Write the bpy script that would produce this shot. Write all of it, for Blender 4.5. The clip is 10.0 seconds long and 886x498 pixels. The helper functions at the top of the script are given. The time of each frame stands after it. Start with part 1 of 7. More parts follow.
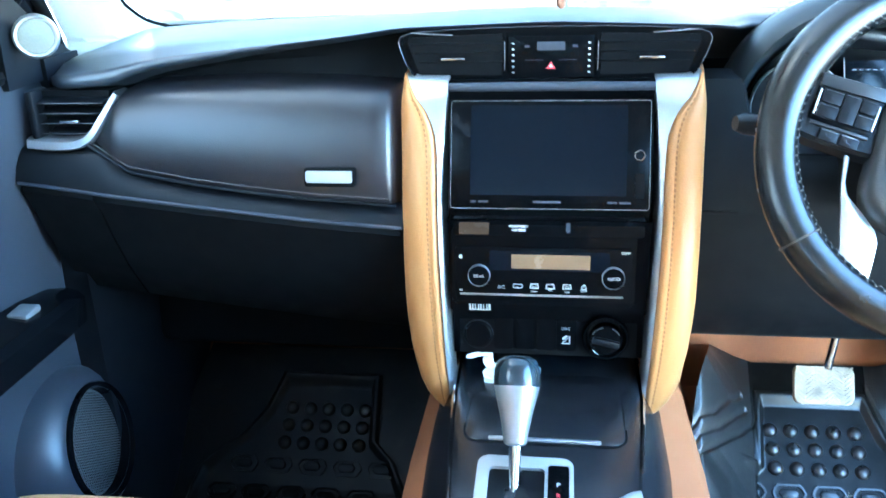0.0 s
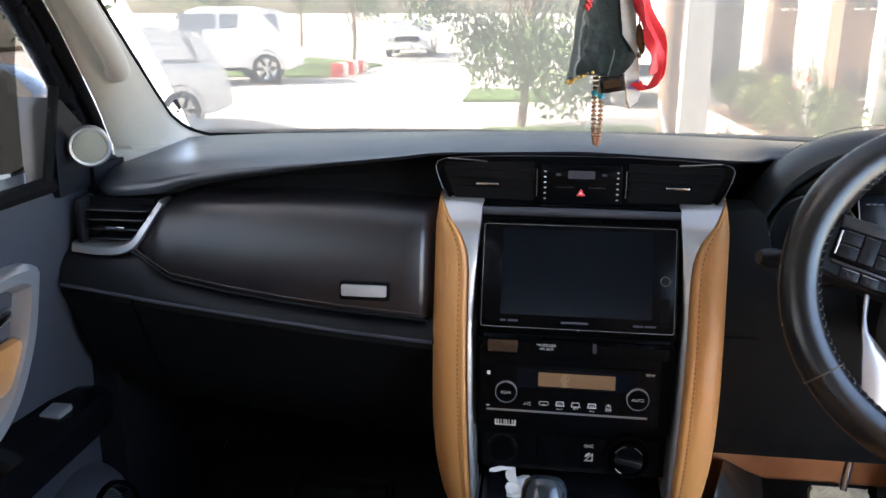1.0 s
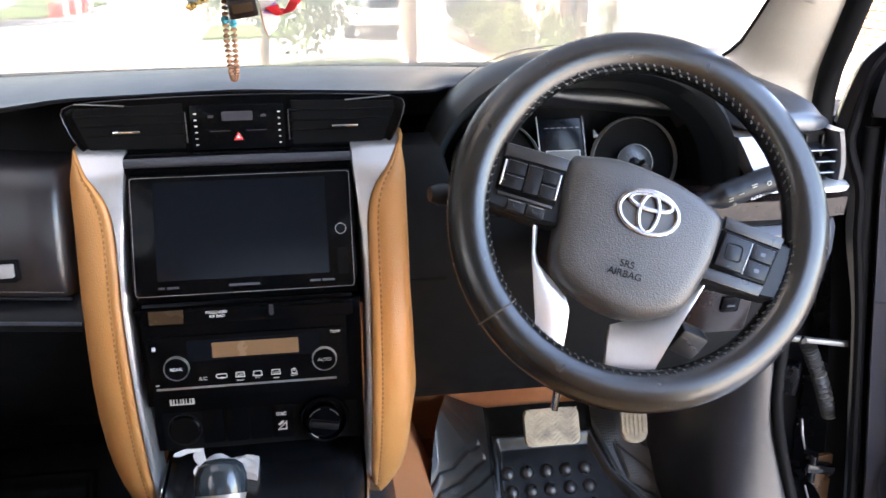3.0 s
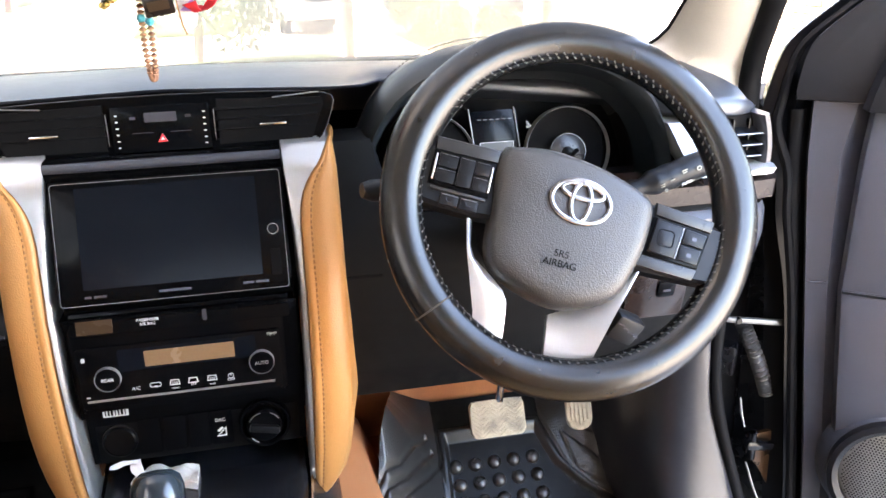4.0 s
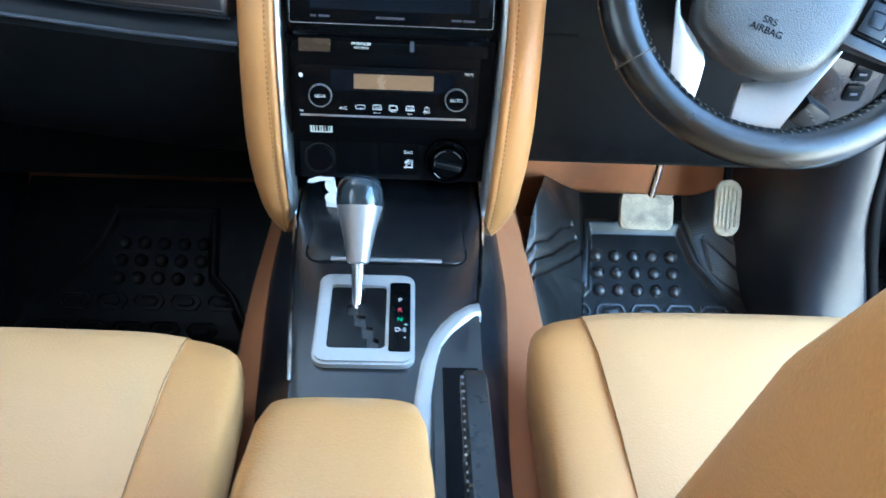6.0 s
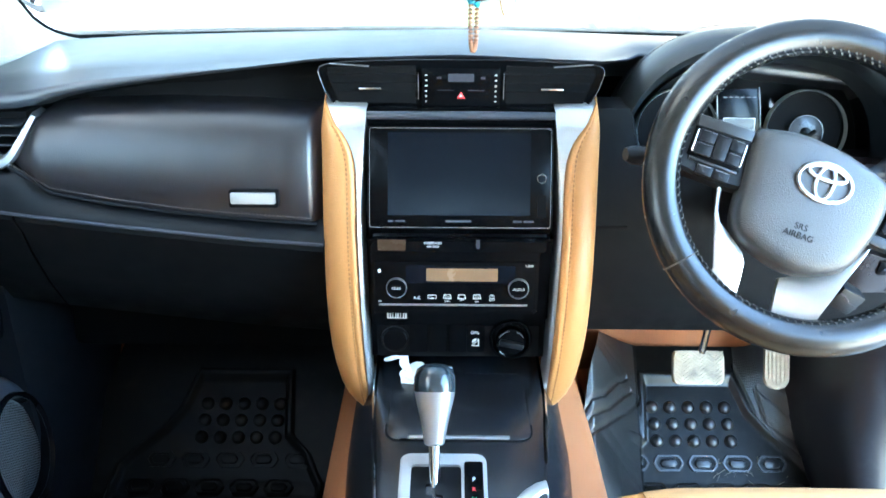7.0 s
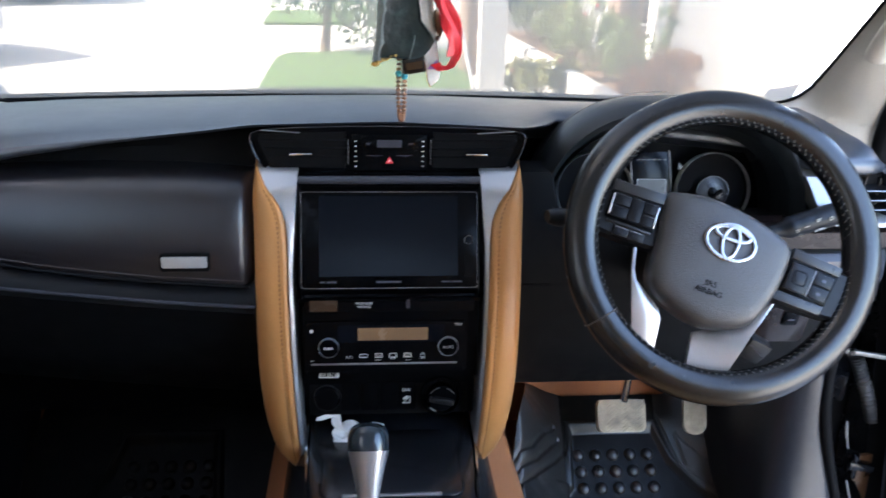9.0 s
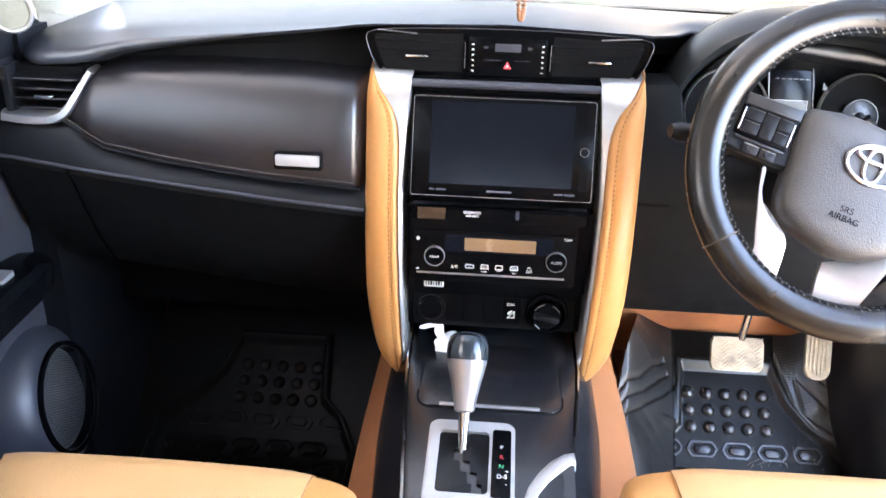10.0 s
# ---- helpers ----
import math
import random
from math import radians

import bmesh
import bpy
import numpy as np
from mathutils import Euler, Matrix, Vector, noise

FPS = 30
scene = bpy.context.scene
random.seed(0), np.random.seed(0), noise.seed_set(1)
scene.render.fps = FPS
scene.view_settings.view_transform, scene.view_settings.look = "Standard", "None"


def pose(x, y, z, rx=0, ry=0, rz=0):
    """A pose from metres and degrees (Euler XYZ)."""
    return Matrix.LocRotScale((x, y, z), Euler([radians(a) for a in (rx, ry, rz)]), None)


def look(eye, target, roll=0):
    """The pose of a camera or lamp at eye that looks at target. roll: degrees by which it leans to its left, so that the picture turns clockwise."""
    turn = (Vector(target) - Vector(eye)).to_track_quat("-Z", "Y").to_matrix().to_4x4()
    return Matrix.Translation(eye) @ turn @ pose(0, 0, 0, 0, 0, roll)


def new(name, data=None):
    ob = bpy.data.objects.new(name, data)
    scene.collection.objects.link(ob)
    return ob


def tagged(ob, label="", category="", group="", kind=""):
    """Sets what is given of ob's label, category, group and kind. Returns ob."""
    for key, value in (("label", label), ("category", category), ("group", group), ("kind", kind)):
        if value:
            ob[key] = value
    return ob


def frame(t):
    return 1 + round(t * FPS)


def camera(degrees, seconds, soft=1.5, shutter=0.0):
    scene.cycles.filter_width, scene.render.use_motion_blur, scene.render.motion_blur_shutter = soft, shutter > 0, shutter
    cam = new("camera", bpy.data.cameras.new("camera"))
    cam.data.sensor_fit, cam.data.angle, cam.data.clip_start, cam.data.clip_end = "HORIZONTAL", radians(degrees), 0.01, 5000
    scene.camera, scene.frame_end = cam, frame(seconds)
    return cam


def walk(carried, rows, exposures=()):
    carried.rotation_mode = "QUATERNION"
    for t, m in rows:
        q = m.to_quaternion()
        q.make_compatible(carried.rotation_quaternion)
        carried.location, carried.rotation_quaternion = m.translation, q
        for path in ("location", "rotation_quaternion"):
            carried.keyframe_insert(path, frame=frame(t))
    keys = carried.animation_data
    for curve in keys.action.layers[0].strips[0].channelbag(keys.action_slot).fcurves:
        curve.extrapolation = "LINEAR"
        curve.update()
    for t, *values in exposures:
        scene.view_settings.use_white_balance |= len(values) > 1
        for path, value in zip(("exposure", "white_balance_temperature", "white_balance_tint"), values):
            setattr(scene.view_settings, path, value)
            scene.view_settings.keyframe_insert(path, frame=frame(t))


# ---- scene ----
cam = camera(55.3, 10.0, shutter=0.2)
PATH = [
    (0, (0.017, -1.035, 1.013), (-0.26, 0.806, 0.285), -2.0),
    (0.5, (-0.011, -1.047, 1.046), (-0.331, 0.833, 0.443), -0.7),
    (1, (-0.022, -1.062, 1.066), (-0.299, 0.843, 0.524), -0.0),
    (1.5, (-0.008, -1.041, 1.054), (-0.153, 0.873, 0.493), -0.2),
    (2, (0.03, -0.993, 1.049), (0.045, 0.904, 0.414), -0.2),
    (2.5, (0.06, -0.968, 1.047), (0.211, 0.914, 0.387), -0.2),
    (3, (0.095, -0.949, 1.047), (0.36, 0.911, 0.364), -0.3),
    (3.2, (0.1, -0.945, 1.048), (0.406, 0.907, 0.359), -0.3),
    (4.3, (0.111, -0.942, 1.046), (0.505, 0.885, 0.335), -1.3),
    (4.5, (0.112, -0.942, 1.048), (0.502, 0.87, 0.296), -1.0),
    (5, (0.1, -0.937, 1.021), (0.484, 0.786, 0.08), 3.1),
    (5.5, (0.058, -0.967, 0.996), (0.36, 0.709, -0.052), 6.4),
    (5.7, (0.036, -1.002, 0.967), (0.257, 0.679, -0.094), 5.9),
    (6.8, (-0.005, -1.082, 1.076), (-0.028, 0.729, 0.227), 0.1),
    (7, (-0.016, -1.091, 1.113), (-0.027, 0.734, 0.297), 0.3),
    (7.5, (-0.046, -1.124, 1.166), (0.106, 0.734, 0.444), 1.5),
    (8, (0.0, -1.111, 1.17), (0.354, 0.754, 0.539), 2.5),
    (8.5, (0.009, -1.109, 1.17), (0.424, 0.74, 0.529), 2.6),
    (9, (-0.025, -1.116, 1.142), (0.143, 0.747, 0.432), 1.5),
    (9.5, (-0.035, -1.117, 1.141), (-0.078, 0.721, 0.353), 0.4),
    (10, (-0.005, -1.104, 1.099), (-0.124, 0.7, 0.244), 1.5),
]
EXPOSURES = [(0, 6.05, 5000, -9), (0.5, 5.2, 6800, 12), (1, 4.2, 6950, 13), (1.5, 4.3, 6950, 13), (2, 4.6, 6950, 14), (3, 4.8, 7250, 16), (4.5, 5.4, 7750, 16), (5, 5.4, 7600, 12), (5.5, 5.15, 5450, -5), (7, 5.85, 5850, -5), (7.5, 5.25, 7450, 12), (8, 4.5, 7000, 12), (8.5, 4.1, 6550, 13), (9, 4.15, 6350, 12), (9.5, 5.0, 7000, 15), (10, 5.8, 7400, 17)]
walk(cam, [(t, look(eye, target, roll)) for t, eye, target, roll in PATH], EXPOSURES)

# ---- world and light ----
SUN_EL, SUN_AZ = 42.0, 262.0  # degrees above the horizon; clockwise from +y seen from above
world = bpy.data.worlds.new("sky")
scene.world = world
world.use_nodes = True
wn = world.node_tree.nodes
sky = wn.new("ShaderNodeTexSky")
sky.sky_type, sky.sun_disc = "NISHITA", False
sky.sun_elevation, sky.sun_rotation = radians(SUN_EL), radians(SUN_AZ)
sky.dust_density = 2.5
wn["Background"].inputs["Strength"].default_value = 0.15
world.node_tree.links.new(sky.outputs["Color"], wn["Background"].inputs["Color"])
sun = new("sun", bpy.data.lights.new("sun", "SUN"))
sun.data.energy, sun.data.angle, sun.data.color = 3.4, radians(0.6), (1.0, 0.95, 0.87)
sd = Vector((math.sin(radians(SUN_AZ)) * math.cos(radians(SUN_EL)), math.cos(radians(SUN_AZ)) * math.cos(radians(SUN_EL)), math.sin(radians(SUN_EL))))
sun.matrix_world = look(sd * 30, (0, 0, 0))

# ---- materials ----
def material(name, color, rough=0.5, metal=0.0, var=0.12, scale=30.0, fine=400.0, bump=0.0, bump_scale=700.0, kind="noise", coat=0.0, rvar=0.08, dirt=None, dirt_scale=6.0, dirt_amount=0.3, spec=0.5, islands=False):
    """A surface with two scales of variation, uneven gloss and fine relief."""
    m = bpy.data.materials.new(name)
    m.use_nodes = True
    nt = m.node_tree
    N, L = nt.nodes, nt.links
    b = N["Principled BSDF"]
    b.inputs["Metallic"].default_value = metal
    b.inputs["Specular IOR Level"].default_value = spec
    b.inputs["Coat Weight"].default_value = coat
    b.inputs["Coat Roughness"].default_value = 0.08
    co = N.new("ShaderNodeTexCoord")
    n1, n2 = N.new("ShaderNodeTexNoise"), N.new("ShaderNodeTexNoise")
    n1.inputs["Scale"].default_value, n2.inputs["Scale"].default_value = scale, fine
    n1.inputs["Detail"].default_value = 5.0
    for n in (n1, n2):
        L.new(co.outputs["Object"], n.inputs["Vector"])
    mixv = N.new("ShaderNodeMath")
    mixv.operation = "ADD"
    L.new(n1.outputs["Fac"], mixv.inputs[0])
    L.new(n2.outputs["Fac"], mixv.inputs[1])
    rng = N.new("ShaderNodeMapRange")
    rng.inputs["From Min"].default_value, rng.inputs["From Max"].default_value = 0.65, 1.35
    rng.inputs["To Min"].default_value, rng.inputs["To Max"].default_value = 1 - var, 1 + var
    L.new(mixv.outputs[0], rng.inputs["Value"])
    mul = N.new("ShaderNodeVectorMath")
    mul.operation = "SCALE"
    mul.inputs[0].default_value = color
    last = rng.outputs["Result"]
    if islands:
        ob = N.new("ShaderNodeObjectInfo") if islands == "object" else N.new("ShaderNodeNewGeometry")
        r2 = N.new("ShaderNodeMapRange")
        r2.inputs["To Min"].default_value, r2.inputs["To Max"].default_value = 0.7, 1.3
        L.new(ob.outputs["Random" if islands == "object" else "Random Per Island"], r2.inputs["Value"])
        mm = N.new("ShaderNodeMath")
        mm.operation = "MULTIPLY"
        L.new(last, mm.inputs[0])
        L.new(r2.outputs["Result"], mm.inputs[1])
        last = mm.outputs[0]
    L.new(last, mul.inputs["Scale"])
    out = mul.outputs[0]
    if dirt:
        n3 = N.new("ShaderNodeTexNoise")
        n3.inputs["Scale"].default_value, n3.inputs["Detail"].default_value = dirt_scale, 8.0
        L.new(co.outputs["Object"], n3.inputs["Vector"])
        r3 = N.new("ShaderNodeMapRange")
        r3.inputs["From Min"].default_value, r3.inputs["From Max"].default_value = 0.52, 0.72
        r3.inputs["To Max"].default_value = dirt_amount
        L.new(n3.outputs["Fac"], r3.inputs["Value"])
        mx = N.new("ShaderNodeMix")
        mx.data_type = "RGBA"
        L.new(r3.outputs["Result"], mx.inputs["Factor"])
        L.new(out, mx.inputs["A"])
        mx.inputs["B"].default_value = (*dirt, 1)
        out = mx.outputs["Result"]
    L.new(out, b.inputs["Base Color"])
    rr = N.new("ShaderNodeMapRange")
    rr.inputs["From Min"].default_value, rr.inputs["From Max"].default_value = 0.3, 0.7
    rr.inputs["To Min"].default_value, rr.inputs["To Max"].default_value = max(0.02, rough - rvar), min(1.0, rough + rvar)
    L.new(n1.outputs["Fac"], rr.inputs["Value"])
    L.new(rr.outputs["Result"], b.inputs["Roughness"])
    if bump:
        if kind == "leather":
            t = N.new("ShaderNodeTexVoronoi")
            t.feature = "SMOOTH_F1"
            t.inputs["Scale"].default_value = bump_scale
            h = t.outputs["Distance"]
        elif kind == "rib":
            t = N.new("ShaderNodeTexVoronoi")
            t.distance = "CHEBYCHEV"
            t.inputs["Randomness"].default_value = 0.0
            t.inputs["Scale"].default_value = bump_scale
            h = t.outputs["Distance"]
        else:
            t = N.new("ShaderNodeTexNoise")
            t.inputs["Scale"].default_value, t.inputs["Detail"].default_value = bump_scale, 3
            h = t.outputs["Fac"]
        L.new(co.outputs["Object"], t.inputs["Vector"])
        bp = N.new("ShaderNodeBump")
        bp.inputs["Strength"].default_value = bump
        bp.inputs["Distance"].default_value = 0.6 / bump_scale
        L.new(h, bp.inputs["Height"])
        L.new(bp.outputs["Normal"], b.inputs["Normal"])
    return m


def glass(name, tint, gloss, dust=0.0):
    m = bpy.data.materials.new(name)
    m.use_nodes = True
    N, L = m.node_tree.nodes, m.node_tree.links
    N.remove(N["Principled BSDF"])
    tr, gl, mx = N.new("ShaderNodeBsdfTransparent"), N.new("ShaderNodeBsdfGlossy"), N.new("ShaderNodeMixShader")
    tr.inputs["Color"].default_value = (*tint, 1)
    gl.inputs["Roughness"].default_value = 0.02
    mx.inputs["Fac"].default_value = gloss
    if dust:
        du, m2 = N.new("ShaderNodeBsdfTranslucent"), N.new("ShaderNodeMixShader")
        du.inputs["Color"].default_value = (0.92, 0.84, 0.68, 1)
        m2.inputs["Fac"].default_value = dust
        L.new(tr.outputs[0], m2.inputs[1])
        L.new(du.outputs[0], m2.inputs[2])
        tr = m2
    L.new(tr.outputs[0], mx.inputs[1])
    L.new(gl.outputs[0], mx.inputs[2])
    L.new(mx.outputs[0], N["Material Output"].inputs["Surface"])
    return m


# Blue-lifted base holds the sky's sheen on the dash top
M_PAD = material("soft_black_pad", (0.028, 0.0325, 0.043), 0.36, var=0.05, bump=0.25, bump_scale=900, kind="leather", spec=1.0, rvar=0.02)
# Darker copy of the pad for the hood, which mirrors less sky
M_HOOD = material("dark_padded_hood", (0.0085, 0.0112, 0.0135), 0.42, var=0.05, bump=0.25, bump_scale=900, kind="leather", spec=0.5, rvar=0.02)
M_GLOVE = material("dark_plum_leatherette", (0.0108, 0.0098, 0.0124), 0.35, spec=0.8, var=0.08, bump=0.2, bump_scale=800, kind="leather", rvar=0.02)
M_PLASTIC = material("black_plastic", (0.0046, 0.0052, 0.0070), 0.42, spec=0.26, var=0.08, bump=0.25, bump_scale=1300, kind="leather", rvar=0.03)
# Duller, darker copy of the black plastic that holds the shade low on the dash
M_MATT = material("shaded_grained_black", (0.0038, 0.0042, 0.0050), 0.60, spec=0.15, var=0.12, bump=0.25, bump_scale=1100, kind="leather")
M_PIANO = material("gloss_black", (0.0026, 0.0028, 0.0034), 0.13, spec=0.06, var=0.1, rvar=0.02)
M_DARK = material("matt_black", (0.0032, 0.0032, 0.0037), 0.7, spec=0.10, var=0.15)
M_TAN = material("tan_leather", (0.53, 0.243, 0.079), 0.40, var=0.05, scale=12, bump=0.3, bump_scale=650, kind="leather", dirt=(0.34, 0.15, 0.05), dirt_scale=7, dirt_amount=0.14)
M_SEAT = material("cream_tan_leather", (0.66, 0.325, 0.112), 0.36, var=0.05, scale=9, bump=0.3, bump_scale=520, kind="leather", dirt=(0.54, 0.27, 0.09), dirt_scale=5, dirt_amount=0.10)
M_INSERT = material("pale_leather_insert", (0.70, 0.395, 0.172), 0.34, var=0.03, scale=5, bump=0.35, bump_scale=480, kind="leather", rvar=0.015)
M_SIDE = material("orange_tan_lining", (0.50, 0.205, 0.088), 0.55, var=0.06, scale=12, bump=0.2, bump_scale=700, kind="leather")
M_THREAD = material("tan_thread", (0.30, 0.135, 0.042), 0.7, var=0.2)
M_THREAD_DARK = material("grey_thread", (0.09, 0.078, 0.075), 0.7, var=0.2)
M_THREAD_BROWN = material("dry_brown_seam", (0.055, 0.040, 0.026), 0.6, var=0.2)
M_THREAD_BLACK = material("waxed_grey_thread", (0.07, 0.066, 0.062), 0.5, spec=.4, var=0.2)
M_SILVER = material("satin_silver", (0.53, 0.535, 0.545), 0.34, metal=0.8, var=0.03, rvar=0.02)
M_CHROME = material("chrome", (0.66, 0.66, 0.67), 0.13, metal=1.0, var=0.04, rvar=0.05)
M_EMBLEM = material("satin_chrome", (0.40, 0.39, 0.40), 0.2, metal=1.0, var=0.06, rvar=0.05)
M_CREAM = material("grey_cream_trim", (0.52, 0.485, 0.42), 0.6, var=0.05, bump=0.2, bump_scale=1000)
M_FABRIC = material("headliner_fabric", (0.55, 0.53, 0.48), 0.95, var=0.08, bump=0.4, bump_scale=1500)
M_WHEEL = material("black_leather_cover", (0.0066, 0.0060, 0.0058), 0.255, var=0.10, bump=0.15, bump_scale=950, kind="leather", spec=0.58, rvar=0.02, scale=60)
M_HUB = material("charcoal_grained_plastic", (0.038, 0.0355, 0.0345), 0.36, spec=0.55, var=0.08, bump=0.55, bump_scale=760, kind="leather")
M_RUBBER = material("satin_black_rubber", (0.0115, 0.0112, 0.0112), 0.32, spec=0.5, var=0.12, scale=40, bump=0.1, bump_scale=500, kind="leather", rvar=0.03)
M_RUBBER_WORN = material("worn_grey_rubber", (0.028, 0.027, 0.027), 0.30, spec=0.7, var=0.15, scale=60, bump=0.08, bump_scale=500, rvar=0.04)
# Dusty rubber; its near-black, dull base also holds the footwell's shade
M_RUBBER_DULL = material("shaded_dusty_rubber", (0.0058, 0.0056, 0.0056), 0.44, spec=0.15, var=0.2, scale=25, bump=0.2, bump_scale=700, kind="leather", rvar=0.05, dirt=(0.03, 0.026, 0.021), dirt_scale=30, dirt_amount=0.3)
M_RUBBER_RIB = material("ribbed_black_rubber", (0.016, 0.0156, 0.0156), 0.33, spec=1.0, var=0.10, scale=30, kind="rib", bump=0.5, bump_scale=260, rvar=0.03)
M_CARPET = material("rust_tan_carpet", (0.40, 0.15, 0.058), 0.9, var=0.12, bump=0.5, bump_scale=900)
M_PEDAL = material("worn_pedal_rubber", (0.42, 0.34, 0.235), 0.7, var=0.2, scale=60, bump=0.4, bump_scale=700, dirt=(0.08, 0.075, 0.07), dirt_scale=25, dirt_amount=0.7)
M_SCREEN = material("dark_screen_glass", (0.004, 0.0055, 0.0085), 0.16, var=0.05, rvar=0.02, spec=0.15)
M_WHITE = material("white_print", (0.75, 0.75, 0.74), 0.5, var=0.03)
M_RED = material("red_print", (0.75, 0.05, 0.06), 0.5, var=0.03)
M_GREEN = material("green_print", (0.05, 0.55, 0.25), 0.5, var=0.03)
M_LCD = material("amber_grey_lcd", (0.22, 0.135, 0.075), 0.22, var=0.06, coat=0.2)
M_LCD_DARK = material("dark_lamp_window", (0.05, 0.030, 0.018), 0.25, spec=0.15, var=0.06)
M_KEY = material("satin_black_key", (0.0065, 0.0065, 0.0075), 0.3, spec=0.24, var=0.05, rvar=0.0)
M_GREY_FACE = material("grey_gauge_face", (0.035, 0.035, 0.04), 0.3, var=0.05)
M_LCD_GREY = material("grey_lcd", (0.045, 0.045, 0.054), 0.2, var=0.05)
M_TISSUE = material("crumpled_tissue", (0.82, 0.80, 0.77), 0.9, var=0.05, bump=0.5, bump_scale=160)
M_CLOTH = material("dark_green_leather_charm", (0.0060, 0.0125, 0.0128), 0.36, var=0.4, scale=40, bump=0.25, bump_scale=90, rvar=0.05, dirt=(.02, .045, .045), dirt_scale=45, dirt_amount=.6)
M_RIBBON = material("red_satin_ribbon", (0.62, 0.014, 0.024), 0.4, var=0.12, bump=0.2, bump_scale=200)
M_BEAD = material("brown_wood_bead", (0.29, 0.145, 0.085), 0.35, var=0.3, scale=90)
M_BLUE = material("turquoise_bead", (0.05, 0.33, 0.42), 0.3)
M_HIDE = material("worn_grey_leather_edge", (0.10, 0.118, 0.115), 0.6, var=0.3, scale=60, bump=0.3, bump_scale=200)
M_LEOPARD = material("spotted_brown_bead", (0.16, 0.06, 0.02), 0.3, var=0.3, dirt=(.004, .003, .003), dirt_scale=240, dirt_amount=1.0)
M_GOLD = material("old_gold", (0.55, 0.36, 0.12), 0.35, metal=0.8)
M_PURPLE = material("lilac_tag", (0.45, 0.25, 0.65), 0.4)
M_BODY = material("black_car_paint", (0.005, 0.005, 0.006), 0.25, spec=0.25, var=0.1, coat=0.05)
M_PEWTER = material("satin_pewter", (0.47, 0.465, 0.455), 0.38, metal=0.35, var=0.03, rvar=0.02)
M_GRILLE = material("speaker_mesh", (0.15, 0.15, 0.148), 0.36, metal=0.5, spec=0.5)
M_TWEETER = material("pale_tweeter_cloth", (0.22, 0.22, 0.185), 0.8, bump=0.5, bump_scale=900)
M_LABEL = material("paper_label", (0.75, 0.74, 0.70), 0.7)
M_GLASS = glass("window_glass", (0.42, 0.425, 0.42), 0.05)
# Tint dims the bright outside; the dust film also paints its haze
M_SCREEN_GLASS = glass("dimmed_dusty_windscreen", (0.138, 0.136, 0.126), 0.04, 0.075)
M_TINT = glass("tinted_rear_glass", (0.06, 0.063, 0.06), 0.06)
M_TINT_FRONT = glass("tinted_side_glass", (0.20, 0.206, 0.20), 0.06)
M_CONSOLE = material("blue_black_satin_plastic", (0.0105, 0.0112, 0.0138), 0.26, spec=0.75, var=0.05, scale=14, bump=0.05, bump_scale=900, rvar=0.008)
M_LEDGE = material("satin_charcoal_ledge", (0.020, 0.020, 0.021), 0.32, spec=0.42, var=0.05, bump=0.05, bump_scale=900)
M_KICK = material("scuffed_black_plastic", (0.016, 0.017, 0.021), 0.37, spec=0.52, var=0.1, scale=12, bump=0.2, bump_scale=1100, kind="leather", rvar=0.05, dirt=(0.09, 0.09, 0.10), dirt_scale=70, dirt_amount=0.08)
M_DOOR = material("blue_black_door_plastic", (0.037, 0.040, 0.051), 0.36, spec=0.55, var=0.05, bump=0.3, bump_scale=1100, kind="leather", rvar=0.02)
# Blue of the cap is a reflection put into the base colour
M_CAP = material("blue_reflection_gloss", (0.018, 0.027, 0.034), 0.14, var=0.1, coat=0.3, rvar=0.02)
M_BROWN_TRIM = material("brown_black_gloss_trim", (0.014, 0.009, 0.008), 0.25, spec=0.25, var=0.15, coat=0.1)
M_GREY_TRIM = material("dark_silver_trim", (0.30, 0.30, 0.31), 0.38, metal=0.6, var=0.06)
M_MIRROR = material("mirror_glass", (0.85, 0.86, 0.86), 0.02, metal=1.0, var=0.0, rvar=0.0)


# ---- geometry helpers ----
def thing(name, label, category, loc=(0, 0, 0), group="", m=None, kind=""):
    ob = new(name)
    ob.empty_display_size = 0.05
    ob.matrix_world = m if m else Matrix.Translation(loc)
    return tagged(ob, label, category, group, kind)


def part(name, bm, mat, parent=None, label="", local=False, sharp=38, smooth=True):
    me = bpy.data.meshes.new(name)
    bmesh.ops.recalc_face_normals(bm, faces=bm.faces)
    if smooth:
        for f in bm.faces:
            f.smooth = True
    bm.to_mesh(me)
    bm.free()
    if smooth:
        me.set_sharp_from_angle(angle=radians(sharp))
    me.materials.append(mat)
    ob = new(name, me)
    if parent:
        ob.parent = parent
        if not local and not parent.data:
            ob.matrix_parent_inverse = parent.matrix_basis.inverted()
    if label:
        ob["label"] = label
    return ob


def structure(name, bm, mat, label, category):
    return tagged(part(name, bm, mat), label, category, kind="structure")


def bevelled(bm, w, seg=2, angle=25):
    es = [e for e in bm.edges if len(e.link_faces) == 2 and e.calc_face_angle(0) > radians(angle)]
    if w and es:
        bmesh.ops.bevel(bm, geom=es, offset=w, segments=seg, affect="EDGES", profile=0.5, clamp_overlap=True)
    return bm


def box(c, s, rot=(0, 0, 0), bevel=0.0, seg=2, bm=None):
    b = bmesh.new()
    bmesh.ops.create_cube(b, size=1.0)
    bmesh.ops.scale(b, vec=s, verts=b.verts)
    bevelled(b, bevel, seg)
    bmesh.ops.transform(b, matrix=pose(*c, *rot), verts=b.verts)
    return join(bm, b)


def join(bm, b):
    if bm is None:
        return b
    me = bpy.data.meshes.new("tmp")
    b.to_mesh(me)
    b.free()
    bm.from_mesh(me)
    bpy.data.meshes.remove(me)
    return bm


